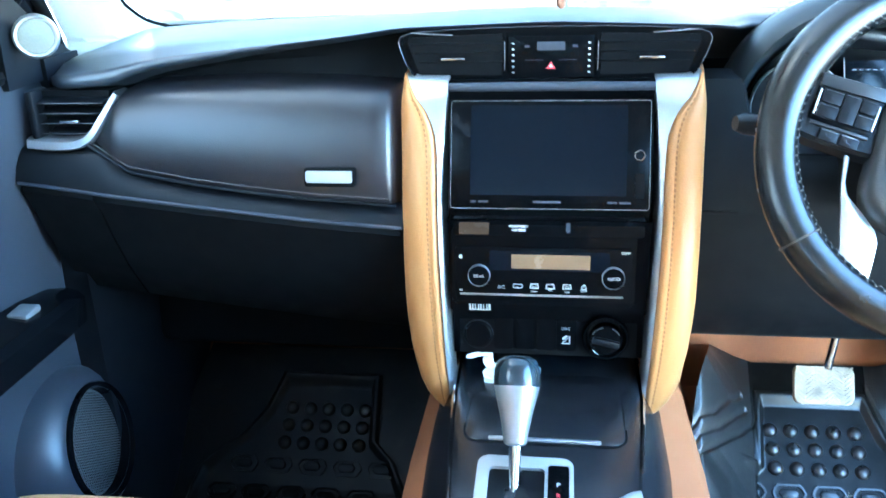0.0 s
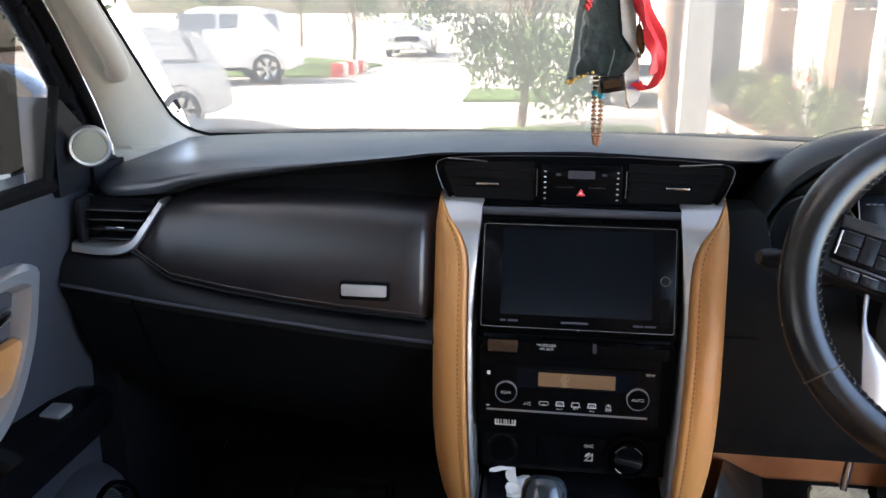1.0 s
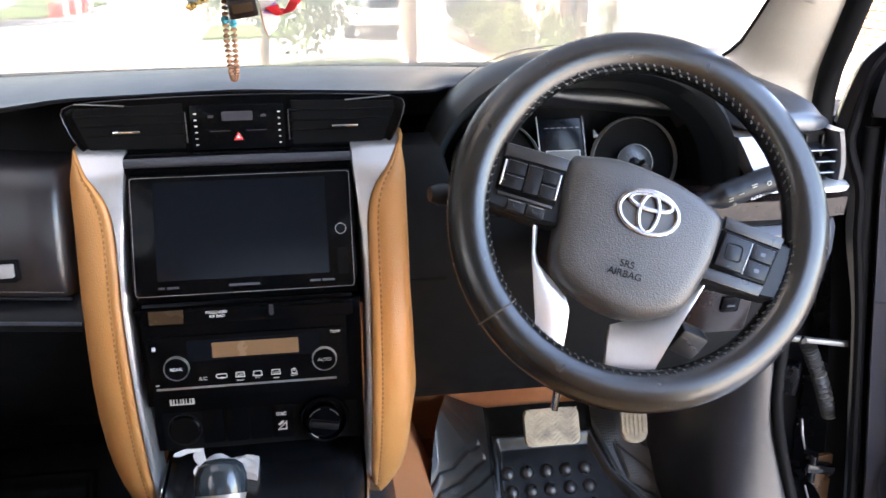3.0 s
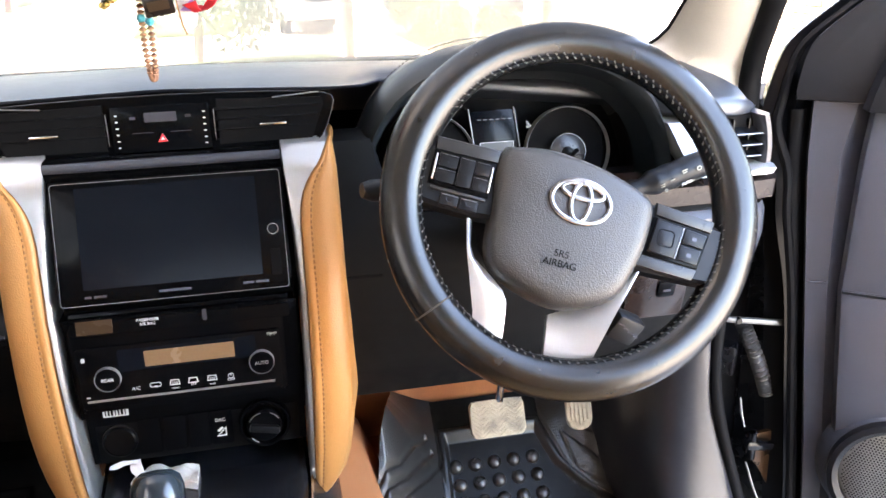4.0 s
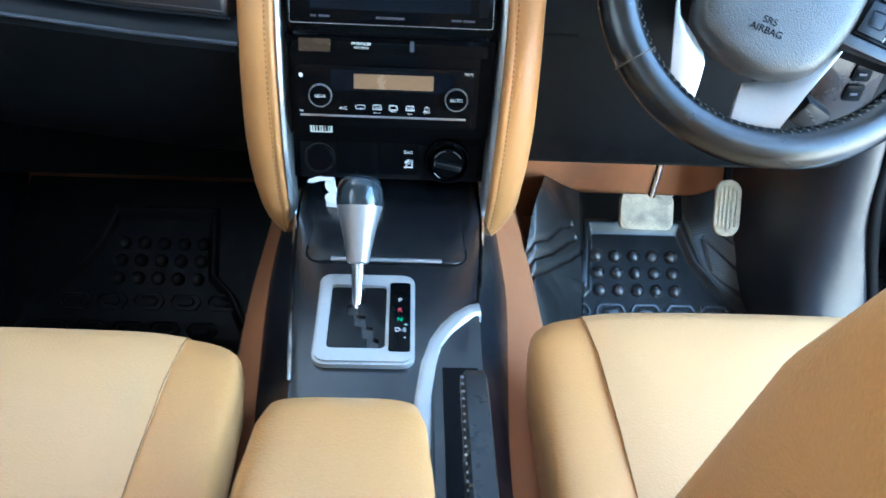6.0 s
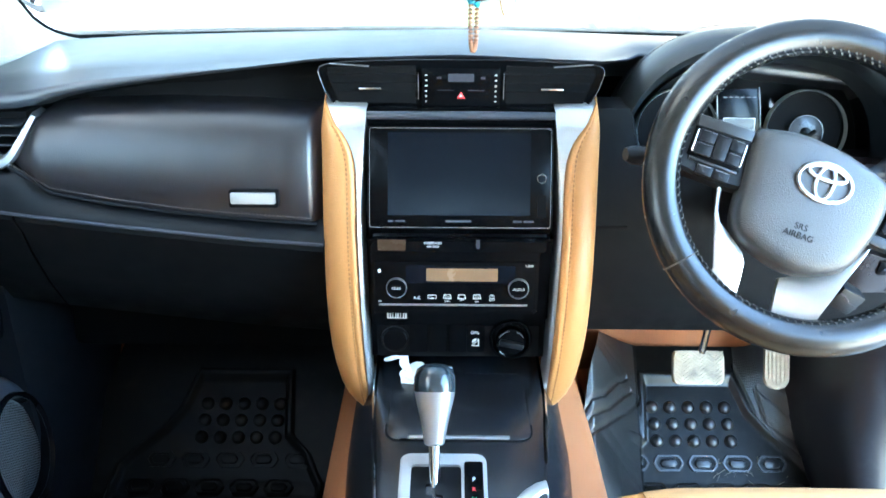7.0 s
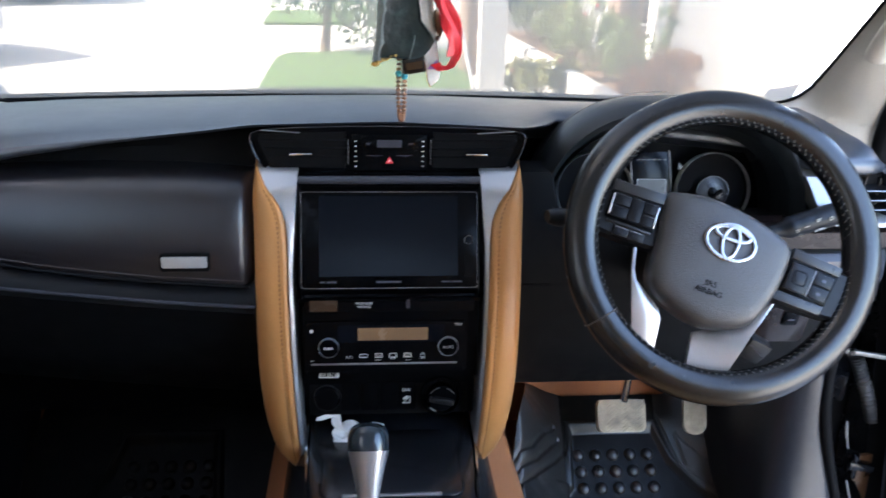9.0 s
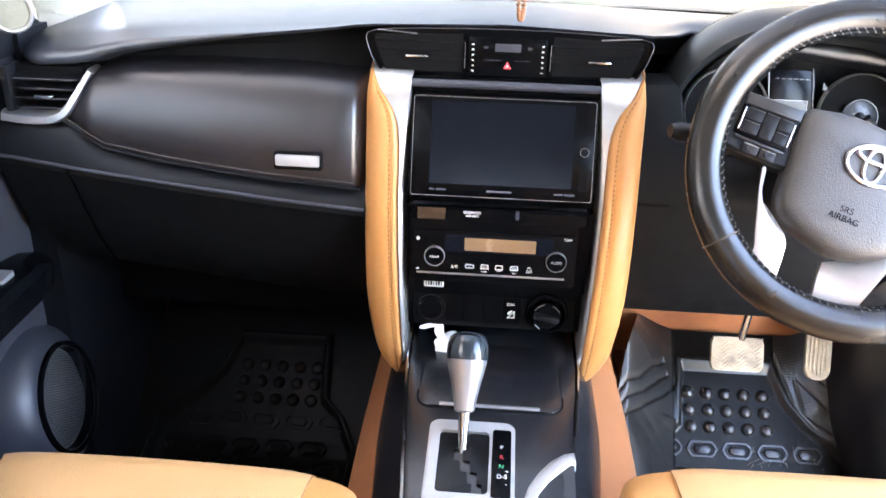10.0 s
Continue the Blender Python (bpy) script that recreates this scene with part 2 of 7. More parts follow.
def loft(secs, ring=True, caps=True, close=False, bm=None):
    """Skin over sections of equally many points."""
    b = bmesh.new() if bm is None else bm
    rows = [[b.verts.new(p) for p in s] for s in secs]
    n = len(rows[0])
    pairs = list(zip(rows, rows[1:])) + ([(rows[-1], rows[0])] if close else [])
    for r0, r1 in pairs:
        for i in range(n if ring else n - 1):
            j = (i + 1) % n
            b.faces.new((r0[i], r0[j], r1[j], r1[i]))
    if caps and ring and not close:
        b.faces.new(rows[0])
        b.faces.new(rows[-1])
    return b


def spline(pts, n):
    """Smooth points through the given ones (Catmull-Rom)."""
    P = [Vector(p) for p in pts]
    P = [2 * P[0] - P[1]] + P + [2 * P[-1] - P[-2]]
    out = []
    segs = len(P) - 3
    for k in range(n):
        u = k / (n - 1) * segs
        i = min(int(u), segs - 1)
        t = u - i
        a, b, c, d = P[i:i + 4]
        out.append(0.5 * (2 * b + (c - a) * t + (2 * a - 5 * b + 4 * c - d) * t * t + (3 * b - a - 3 * c + d) * t ** 3))
    return out


def tube(pts, r, n=10, close=False, bm=None, flat=1.0, up=(0, 0, 1)):
    """A round (or flattened) rod along points; r: one radius or one a point."""
    P = [Vector(p) for p in pts]
    secs = []
    side = None
    for i, p in enumerate(P):
        a = P[(i - 1) % len(P)] if close else P[max(i - 1, 0)]
        c = P[(i + 1) % len(P)] if close else P[min(i + 1, len(P) - 1)]
        d = (c - a).normalized()
        if side is None:
            side = d.cross(Vector(up))
            if side.length < 1e-3:
                side = d.cross(Vector((1, 0, 0)))
        side = (side - d * side.dot(d)).normalized()
        w = d.cross(side)
        rr = r[i] if isinstance(r, (list, tuple)) else r
        secs.append([p + rr * (math.cos(2 * math.pi * k / n) * side + flat * math.sin(2 * math.pi * k / n) * w) for k in range(n)])
    return loft(secs, True, not close, close, bm)


def lathe(profile, m, n=32, bm=None, caps=True):
    """Turn (radius, height) points about z, then move by m."""
    b = bmesh.new()
    secs = [[Vector((r * math.cos(2 * math.pi * k / n), r * math.sin(2 * math.pi * k / n), h)) for k in range(n)] for r, h in profile]
    loft(secs, True, caps, False, b)
    bmesh.ops.transform(b, matrix=m, verts=b.verts)
    return join(bm, b)


def slab(outline, thick, m, bevel=0.0, seg=2, bm=None):
    """A plate from a 2D outline (x, y), from z 0 down to -thick, moved by m."""
    b = bmesh.new()
    top = [b.verts.new((x, y, 0)) for x, y in outline]
    bot = [b.verts.new((x, y, -thick)) for x, y in outline]
    b.faces.new(top)
    b.faces.new(bot[::-1])
    for i in range(len(top)):
        j = (i + 1) % len(top)
        b.faces.new((top[i], bot[i], bot[j], top[j]))
    if bevel:
        es = [e for e in b.edges if all(abs(v.co.z) < 1e-9 for v in e.verts)]
        bmesh.ops.bevel(b, geom=es, offset=bevel, segments=seg, affect="EDGES", profile=0.5)
    bmesh.ops.transform(b, matrix=m, verts=b.verts)
    return join(bm, b)


def rrect(w, h, r, n=5, cx=0.0, cy=0.0):
    out = []
    for sx, sy, a0 in ((1, 1, 0), (-1, 1, 90), (-1, -1, 180), (1, -1, 270)):
        for k in range(n + 1):
            a = radians(a0 + 90 * k / n)
            out.append((cx + sx * (w / 2 - r) + r * math.cos(a), cy + sy * (h / 2 - r) + r * math.sin(a)))
    return out


def frame_ring(outer, inner, thick, m, bm=None):
    """A flat frame between two outlines of equally many points."""
    b = bmesh.new()
    secs = [[Vector((x, y, z)) for x, y in o] for o, z in ((outer, -thick), (outer, 0), (inner, 0), (inner, -thick))]
    loft(secs, True, False, True, b)
    bmesh.ops.transform(b, matrix=m, verts=b.verts)
    return join(bm, b)


def stitches(pts, step=0.006, length=0.0042, r=0.0007, lift=(0, 0, 0), bm=None):
    """A row of thread stitches along points."""
    P = [Vector(p) + Vector(lift) for p in pts]
    d = [0.0]
    for a, b in zip(P, P[1:]):
        d.append(d[-1] + (b - a).length)
    b = bmesh.new() if bm is None else bm

    def at(s):
        for i in range(len(d) - 1):
            if s <= d[i + 1]:
                return P[i].lerp(P[i + 1], (s - d[i]) / max(d[i + 1] - d[i], 1e-9))
        return P[-1]
    s = 0.0
    while s + length < d[-1]:
        tube([at(s), at(s + length)], r, 5, bm=b)
        s += step
    return b


def writing(name, text, size, m, mat, parent, depth=0.0002, local=False, align="CENTER"):
    cu = bpy.data.curves.new(name, "FONT")
    cu.body, cu.size, cu.extrude, cu.align_x, cu.align_y = text, size, depth, align, "CENTER"
    tmp = bpy.data.objects.new("tmp", cu)
    scene.collection.objects.link(tmp)
    me = bpy.data.meshes.new_from_object(tmp.evaluated_get(bpy.context.evaluated_depsgraph_get()))
    bpy.data.objects.remove(tmp)
    bpy.data.curves.remove(cu)
    me.transform(m)
    me.name = name
    me.materials.clear()
    me.materials.append(mat)
    ob = new(name, me)
    ob.parent = parent
    if not local and not parent.data:
        ob.matrix_parent_inverse = parent.matrix_basis.inverted()
    return ob


def interp(table, x):
    xs, ys = zip(*table)
    return float(np.interp(x, xs, ys))


def facing(x, y, z, lean=0.0):
    """A frame whose z faces back to the seats, x to the right; lean: degrees by which its top goes forward."""
    return pose(x, y, z, 90 - lean, 0, 0)


# ---- dashboard ----
LIP = [(-.72, .808), (-.647, .816), (-.581, .821), (-.536, .838), (-.478, .848), (-.398, .860), (-.319, .869), (-.242, .877), (-.19, .884), (0, .888), (.19, .882), (.24, .868), (.60, .824), (.70, .822), (.745, .822)]
CREST = [(-.72, .832), (-.665, .846), (-.587, .857), (-.493, .868), (-.329, .878), (-.173, .887), (0, .892), (.115, .888), (.211, .882), (.3, .876), (.6, .868), (.66, .866), (.70, .861), (.72, .852), (.735, .842), (.745, .828)]
STITCH = [(-.62, .760), (-.594, .742), (-.553, .713), (-.473, .698), (-.393, .687), (-.315, .679), (-.238, .674), (-.19, .670)]
TRIM = [(-.72, .697), (-.687, .694), (-.587, .680), (-.475, .667), (-.316, .650), (-.186, .640)]


def base_y(x):
    return .39 - .08 * (x / .65) ** 2


dash = thing("dashboard", "black soft-touch car dashboard with brown-black leatherette glovebox pad", "dashboard", (0, .1, .42))


def upper_pad():
    secs = []
    for i in range(61):
        x = -.715 + 1.46 * i / 60
        yb, zb, zc, zl = base_y(x), .857, interp(CREST, x), interp(LIP, x)
        yf = .012 + .02 * max(0, 1 - abs(x) / .45)
        end = max(0, abs(x - .03) - .68) * 1.2
        pts = [(yb, zb), (.26, (zb + zc) / 2 + .012), (.15, zc + .006), (.085, zc + .003), (.05, zc - .002), (yf + .012, zc - .35 * (zc - zl) - .003), (yf + .002, (zc + zl) / 2), (yf, zl + .004), (yf + .004, zl), (yf + .03, zl - .003), (.13, zl - .03), (yb, zb - .07)]
        back = .14 * max(0.0, min(1.0, (x - .19) / .07, (.625 - x) / .02))
        secs.append([(x, y + end + back * max(0, 1 - y / .26), z) for y, z in pts])
    return loft(secs)


part("upper_pad", upper_pad(), M_PAD, dash, "black soft dash top with the sky's sheen lifted into its colour", sharp=85)



def pad_z(x, y):
    """Height of the dash top between the windscreen's foot and the crest."""
    yb, zc = base_y(x), interp(CREST, x)
    u = (yb - y) / (yb - .26)
    return .857 + u * ((.857 + zc) / 2 + .012 - .857)


part("defroster_strip", loft([[(x, y, pad_z(x, y) + dz) for y, dz in ((base_y(x) - .036, -.004), (base_y(x) - .036, .0012), (base_y(x) - .034, .0022), (base_y(x) - .012, .0022), (base_y(x) - .012, -.004))] for x in np.linspace(-.56, .60, 40)]), M_PLASTIC, dash, "narrow defroster strip at the windscreen's foot")

PADTOP = [(-.612, .80), (-.57, .812), (-.52, .821), (-.40, .825), (-.28, .823), (-.19, .816)]


def glove_pad():
    secs = []
    for i in range(49):
        x = -.612 + .424 * i / 48 if i < 44 else (-.206, -.200, -.195, -.191, -.188)[i - 44]
        zt, zs = interp(PADTOP, x), interp(STITCH, x)
        if x < -.574:
            zt = max(zs + .004, min(zt, interp([(-.612, .752), (-.607, .757), (-.594, .775), (-.583, .795), (-.574, .812)], x) - .006))
        h = zt - zs
        k = min(1.0, h / .09)
        back = .03 * max(0.0, (x + .208) / .02) ** 2
        pts = [(.075, -.02), (.06, 0), (.045, 0), (.032, .012), (.020, .045), (.008, .11), (-.003, .22), (-.012, .38), (-.0185, .56), (-.0225, .76), (-.022, .92), (-.018, 1.0), (.0, 1.03), (.075, 1.03)]
        secs.append([(x, (y if y > 0 else y * k) + back * (1 if y < .05 else 0), zt - f * h) for y, f in pts])
    return loft(secs)


# Matt black puts the shade under the lip into this band's colour
part("shadow_band", loft([[(x, .055, interp(LIP, x) - .001), (x, .072, interp(LIP, x) - .015), (x, .076, .5 * interp(LIP, x) + .5 * interp(PADTOP, x)), (x, .068, interp(PADTOP, x) - .004), (x, .10, interp(PADTOP, x) - .02), (x, .11, interp(LIP, x) - .001)] for x in np.linspace(-.60, -.17, 30)]), M_DARK, dash, "recessed dark band above the glovebox pad")
pad = part("glovebox_pad", glove_pad(), M_GLOVE, dash, "brown-black leatherette pad with stitched lower edge")
part("stitching", stitches([(x, -.0225, interp(STITCH, x) + .008) for x in np.linspace(-.60, -.20, 60)], .0055, .0038, .0010), M_THREAD_DARK, pad)
part("piping", tube([(x, -.0195, interp(STITCH, x) - .001) for x in np.linspace(-.606, -.195, 50)], .0022, 8), M_PLASTIC, pad)


def lower_band():
    secs = []
    for i in range(41):
        x = -.715 + .53 * i / 40
        zs = min(interp(STITCH, x), .742) if x > -.6 else .742
        zt = interp(TRIM, x)
        pts = [(.05, zs + .01), (-.004, zs - .002), (-.012, zs - .01), (-.02, (zs + zt) / 2), (-.027, zt + .006), (-.028, zt), (-.022, zt - .003), (.05, zt - .003)]
        secs.append([(x, y, z) for y, z in pts])
    return loft(secs)


part("lower_band", lower_band(), M_PLASTIC, dash)
# Paler bead stands in for the bluish highlight on the trim edge
part("trim_highlight", tube([(x, -.0275, interp(TRIM, x) + .0015) for x in np.linspace(-.712, -.188, 40)], .0026, 8), M_DOOR, dash, "paler bead drawn for the highlight above the glovebox door")


def under_panel(x0, x1):
    secs = []
    for i in range(25):
        x = x0 + (x1 - x0) * i / 24
        zt = interp(TRIM, x) - .004
        pts = [(.06, zt), (-.018, zt), (-.020, zt - .008), (-.006, zt - .03), (.01, zt - .07), (.04, zt - .13), (.08, zt - .19), (.14, zt - .215), (.26, zt - .2), (.26, zt)]
        secs.append([(x, y, z) for y, z in pts])
    return loft(secs)


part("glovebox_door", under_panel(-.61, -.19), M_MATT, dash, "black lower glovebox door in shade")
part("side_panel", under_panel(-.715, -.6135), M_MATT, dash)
# Unseen box added to hide the carpet and keep the footwell dark
part("footwell_blackout", box((-.42, .35, .375), (.56, .20, .15), (-8, 0, 0), .02), M_DARK, dash, "added matt black box that keeps the space under the glovebox dark")
# glovebox handle: recess and silver bar
hm = facing(-.277, -.0315, .7105, 8)
part("handle_recess", slab(rrect(.066, .024, .003), .01, hm, .001), M_DARK, dash)
part("glovebox_handle", slab(rrect(.060, .0148, .002), .006, facing(-.277, -.0335, .712, 4) @ pose(0, 0, .002), .0015), M_PEWTER, dash, "bright satin silver handle bar")


# passenger side vent
sv = part("side_vent", box((-.634, .055, .783), (.096, .07, .062)), M_DARK, dash, "black louvred air vent")
for k in range(4):
    z = .762 + .0135 * k
    part("vent_slat", box((-.634, .012, z), (.094 - .006 * (3 - k), .022, .0022), (14, 0, 0), .0008), M_PLASTIC, sv)
    part("slat_edge", tube([(-.68, .0015, z - .0026), (-.592 - .006 * (3 - k), .0015, z - .0026)], .0007, 6), M_GREY_FACE, sv)
for x in (-.655, -.62):
    part("vent_fin", box((x, .03, .783), (.002, .02, .05)), M_PLASTIC, sv)
part("vent_tab", box((-.636, .002, .776), (.028, .012, .0045), (0, 0, 0), .0015), M_CHROME, sv, "silver vent tab")
part("vent_surround", box((-.688, .016, .784), (.012, .04, .066), (0, 0, 0), .004), M_PLASTIC, sv)
L_PATH = spline([(-.702, -.004, .7465), (-.66, -.012, .7455), (-.628, -.013, .7475), (-.607, -.010, .757), (-.594, -.003, .775), (-.583, .009, .795), (-.576, .020, .809)], 30)
secs = []
for i, p in enumerate(L_PATH):
    d = (L_PATH[min(i + 1, 29)] - L_PATH[max(i - 1, 0)]).normalized()
    n_ = Vector((-d.z, 0, d.x)).normalized() * (.0085 - .003 * i / 29)
    secs.append([p - n_ + Vector((0, .004, 0)), p - n_ * .6 + Vector((0, -.003, 0)), p + n_ * .6 + Vector((0, -.001, 0)), p + n_ + Vector((0, .006, 0)), p + n_ + Vector((0, .035, 0)), p - n_ + Vector((0, .035, 0))])
part("silver_trim", loft(secs), M_SILVER, sv, "satin silver trim bent round the vent")

# driver side vent
dv = part("driver_vent", box((.695, .065, .787), (.082, .07, .066)), M_DARK, dash, "black louvred air vent")
for k in range(3):
    part("vent_slat", box((.694, .022, .772 + .0145 * k), (.080, .022, .0022), (14, 0, 0), .0008), M_PLASTIC, dv)
    part("slat_edge", tube([(.656, .0115, .7695 + .0145 * k), (.733, .0115, .7695 + .0145 * k)], .0009, 6), M_GREY_TRIM, dv, "thin bright slat edge")
for x in (.675, .698, .72):
    part("vent_fin", box((x, .034, .787), (.0018, .02, .056)), M_PLASTIC, dv)
# Paler plastic puts the light on this surround into its colour
part("vent_surround", loft([[(x - .013, .016, z), (x - .008, .006, z), (x - .002, .006, z), (x + .004, .016, z), (x + .006, .06, z), (x - .013, .06, z)] for x, z in ((.737, .823), (.741, .81), (.744, .795), (.746, .78), (.746, .765), (.744, .752))]), M_DOOR, dv, "rounded black vent surround")
part("silver_trim", loft([[(x, y, z0), (x, y - .012, z0 + .003), (x, y - .013, z1 - .004), (x, y - .004, z1), (x, y + .03, z1), (x, y + .03, z0)] for x, y, z0, z1 in ((.668, .004, .748, .757), (.70, .004, .7465, .7585), (.73, .006, .7455, .760), (.744, .008, .746, .7605), (.751, .014, .749, .758))]), M_SILVER, dv, "satin silver trim")
part("silver_fin", loft([[Vector(p), Vector(p) + Vector((w, .002, 0)), Vector(p) + Vector((w + .003, .05, 0)), Vector(p) + Vector((0, .05, 0))] for p, w in (((.606, .024, .816), .030), ((.612, .014, .80), .034), ((.620, .006, .78), .036), ((.630, .0, .765), .034), ((.640, -.004, .75), .030))]), M_GREY_TRIM, dv, "dark silver upright trim")
part("bright_edge", tube([(.640, .022, .812), (.648, .012, .795), (.657, .003, .775), (.668, -.004, .755)], .0045, 8), M_SILVER, dv, "bright silver edge")
part("brown_trim", loft([[(x, .002 + d, .746), (x, -.009 + d, .741), (x, -.006 + d, .716), (x, .02 + d, .707), (x, .06, .707), (x, .06, .746)] for x, d in ((.545, 0), (.60, 0), (.66, 0), (.72, .002), (.748, .006), (.757, .016))]), M_BROWN_TRIM, dv, "brown-black gloss trim strip")
part("vent_base", loft([[(x, .004 + d, .704), (x, -.004 + d, .694), (x, -.004 + d, .66), (x, .008 + d, .625), (x, .04 + d, .60), (x, .10, .60), (x, .10, .704)] for x, d in ((.545, 0), (.62, 0), (.70, .002), (.738, .008), (.752, .022))]), M_DOOR, dv, "smooth black panel end")

# driver side lower panels
def driver_panel():
    secs = []
    for i in range(25):
        x = .185 + .575 * i / 24
        k = max(0, (x - .62) / .14)
        pts = [(.08, .825 if x < .25 else .73), (.034, .82 if x < .25 else .727), (.018, .80 if x < .25 else .72), (.004, .70), (-.004, .665), (-.002, .655), (.03, .54), (.085, .45), (.125, .427), (.2, .43), (.2, .7)]
        secs.append([(x, y + .05 * k * k, z) for y, z in pts])
    return loft(secs)


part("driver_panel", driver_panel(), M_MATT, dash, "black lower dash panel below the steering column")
part("panel_seam", box((.21, -.003, .662), (.045, .006, .003)), M_DARK, dash)
part("switch_panel", slab(rrect(.085, .10, .006), .02, facing(.60, .008, .60, -14), .002), M_BROWN_TRIM, dash, "brown-black switch panel")
for k, z in enumerate((.628, .598)):
    for x in (.612,):
        b = part("blank_switch", slab(rrect(.024, .024, .002), .006, facing(x, .001 + .008 * k, z, -14) @ pose(0, 0, .004), .001), M_PIANO, dash)
        part("switch_mark", box((x, -.004 + .008 * k, z - .002), (.010, .001, .003), (14, 0, 0)), M_LCD_GREY, b)
KP = [(.52, ((.655, .40), (.655, .29), (.658, .17), (.676, .088), (.712, .064), (.722, .080))), (.36, ((.648, .40), (.648, .28), (.655, .16), (.678, .082), (.727, .060), (.738, .080))), (.23, ((.648, .40), (.648, .27), (.654, .14), (.676, .062), (.760, .050), (.782, .078))), (.12, ((.660, .40), (.660, .25), (.664, .11), (.684, .026), (.775, .016), (.806, .050))), (.05, ((.680, .40), (.680, .24), (.684, .07), (.702, -.028), (.785, -.042), (.812, -.005))), (0, ((.700, .40), (.700, .22), (.705, .02), (.722, -.085), (.795, -.100), (.816, -.060)))]
part("kick_panel", loft([[(x, y, z) for x, y, _ in spline([(a, c, 0) for a, c in row], 22)] + [(row[-1][0] - .01, .15, z), (row[-1][0] - .01, .40, z)] for z, row in KP]), M_KICK, dash, "scuffed black kick panel")

# ---- instrument cluster under its hood ----
cl = thing("instrument_cluster", "unlit instrument cluster with two round gauges under a black hood", "gauges", (.417, .12, .70))


def arch(w, h, zb, y, n=29, cx=.417, p=2.6):
    out = []
    for k in range(n):
        a = math.pi * (1 - k / (n - 1))
        c, s = math.cos(a), math.sin(a)
        out.append(Vector((cx + w * math.copysign(abs(c) ** (2 / p), c), y, zb + h * abs(s) ** (2 / p))))
    return out


secs = []
for y, wo, ho in ((.035, .198, .195), (.03, .203, .205), (.045, .208, .215), (.08, .212, .2185), (.15, .205, .205), (.22, .19, .18), (.29, .16, .155)):
    secs.append(arch(wo, ho, .705, y))
for y, wo, ho in ((.10, .183, .165), (.05, .19, .182)):
    secs.insert(0, arch(wo, ho, .705, y))
hood = part("hood", loft(secs, ring=False), M_HOOD, cl, "black padded hood with a stitched edge")
part("stitching", stitches([p + Vector((0, -.001, .0015)) for p in arch(.2115, .2185, .705, .10)][3:15], .006, .004, .0006), M_THREAD_DARK, hood)
part("back_plate", slab([(p.x - .417, p.z - .705) for p in arch(.188, .17, .705, 0)], .01, facing(.417, .15, .705, 12)), M_DARK, cl)
part("lower_bezel", loft([[(x, .05, .70), (x, .03, .715), (x, .03, .728), (x, .13, .735), (x, .14, .70)] for x in (.225, .30, .417, .53, .61)]), M_PLASTIC, cl)
for x in (.322, .513):
    g = part("gauge", lathe([(.002, .0), (.060, .0), (.060, .004), (.056, .004), (.056, .001), (.002, .001)], facing(x, .138, .762, 12), 40), M_DARK, cl, "round dark gauge")
    part("gauge_ring", lathe([(.0605, .0), (.0605, .012), (.0596, .0135), (.0588, .012), (.0588, .0)], facing(x, .137, .762, 12), 48, caps=False), M_PEWTER, g, "thin chrome ring")
    part("gauge_centre", lathe([(.001, .001), (.025, .001), (.025, .005), (.023, .006), (.001, .006)], facing(x, .134, .760, 12), 32), M_GREY_FACE, g, "grey gauge centre")
    part("centre_ring", lathe([(.0262, .004), (.0262, .007), (.0250, .007), (.0250, .004)], facing(x, .134, .760, 12), 36, caps=False), M_LCD_GREY, g)
    part("needle", box((x + .004, .1245, .758), (.024, .004, .005), (12, -38, 0), .001), M_DARK, g)
    part("needle_hub", lathe([(.001, .011), (.007, .010), (.009, .004)], facing(x, .134, .760, 12), 20), M_PIANO, g)
dm = facing(.411, .128, .782, 12)
ds = part("info_display", slab([(-.034, .042), (.030, .044), (.036, -.042), (-.028, -.042)], .006, dm, .001), M_SCREEN, cl, "dark information display")
for xa, xb in ((-.036, -.027), (.026, .036)):
    part("display_line", tube([dm @ Vector((xa, .046, .002)), dm @ Vector((xb, -.044, .002))], .0008, 6), M_GREY_TRIM, ds)
for k in range(6):
    part("display_dash", slab(rrect(.0055, .0012, .0004), .0005, dm @ pose(-.022 + .0085 * k, .031, .001)), M_LCD_GREY, ds)
part("display_box", frame_ring(rrect(.047, .042, .001), rrect(.0455, .0405, .001), .001, dm @ pose(.001, -.020, .001)), M_GREY_TRIM, ds)
part("display_glass", slab(rrect(.045, .040, .001), .0005, dm @ pose(.001, -.020, .0008)), M_GREY_FACE, ds)
part("warning_lamp", slab([(-.004, .006), (-.004, -.006), (.004, -.004)], .001, dm @ pose(.047, .022, .001)), M_GREY_FACE, ds)

# ---- centre vents ----
HALF = [(0, .037), (.06, .0365), (.12, .0348), (.160, .0325), (.178, .0302), (.187, .0265), (.1895, .0205), (.187, .010), (.181, -.006), (.174, -.018), (.167, -.0238), (.156, -.0268), (.10, -.0278), (0, -.0280)]
OUT = [(x, y) for x, y in HALF] + [(-x, y) for x, y in HALF[-2:0:-1]]
cv = part("centre_vent", slab(OUT, .05, facing(0, .024, .850, 4), .0015), M_PIANO, dash, "gloss black centre vent panel with clock and hazard switch")
INN = [(x * .984, y * .93) for x, y in OUT]
part("vent_rim", frame_ring(OUT, INN, .004, facing(0, .024, .850, 4) @ pose(0, 0, .0015)), M_PIANO, cv)
VR = facing(0, .024, .850, 4)
part("rim_line", tube([VR @ Vector((x, y, .002)) for x, y in OUT], .0006, 6, close=True), M_LCD_GREY, cv, "thin bright rim line")
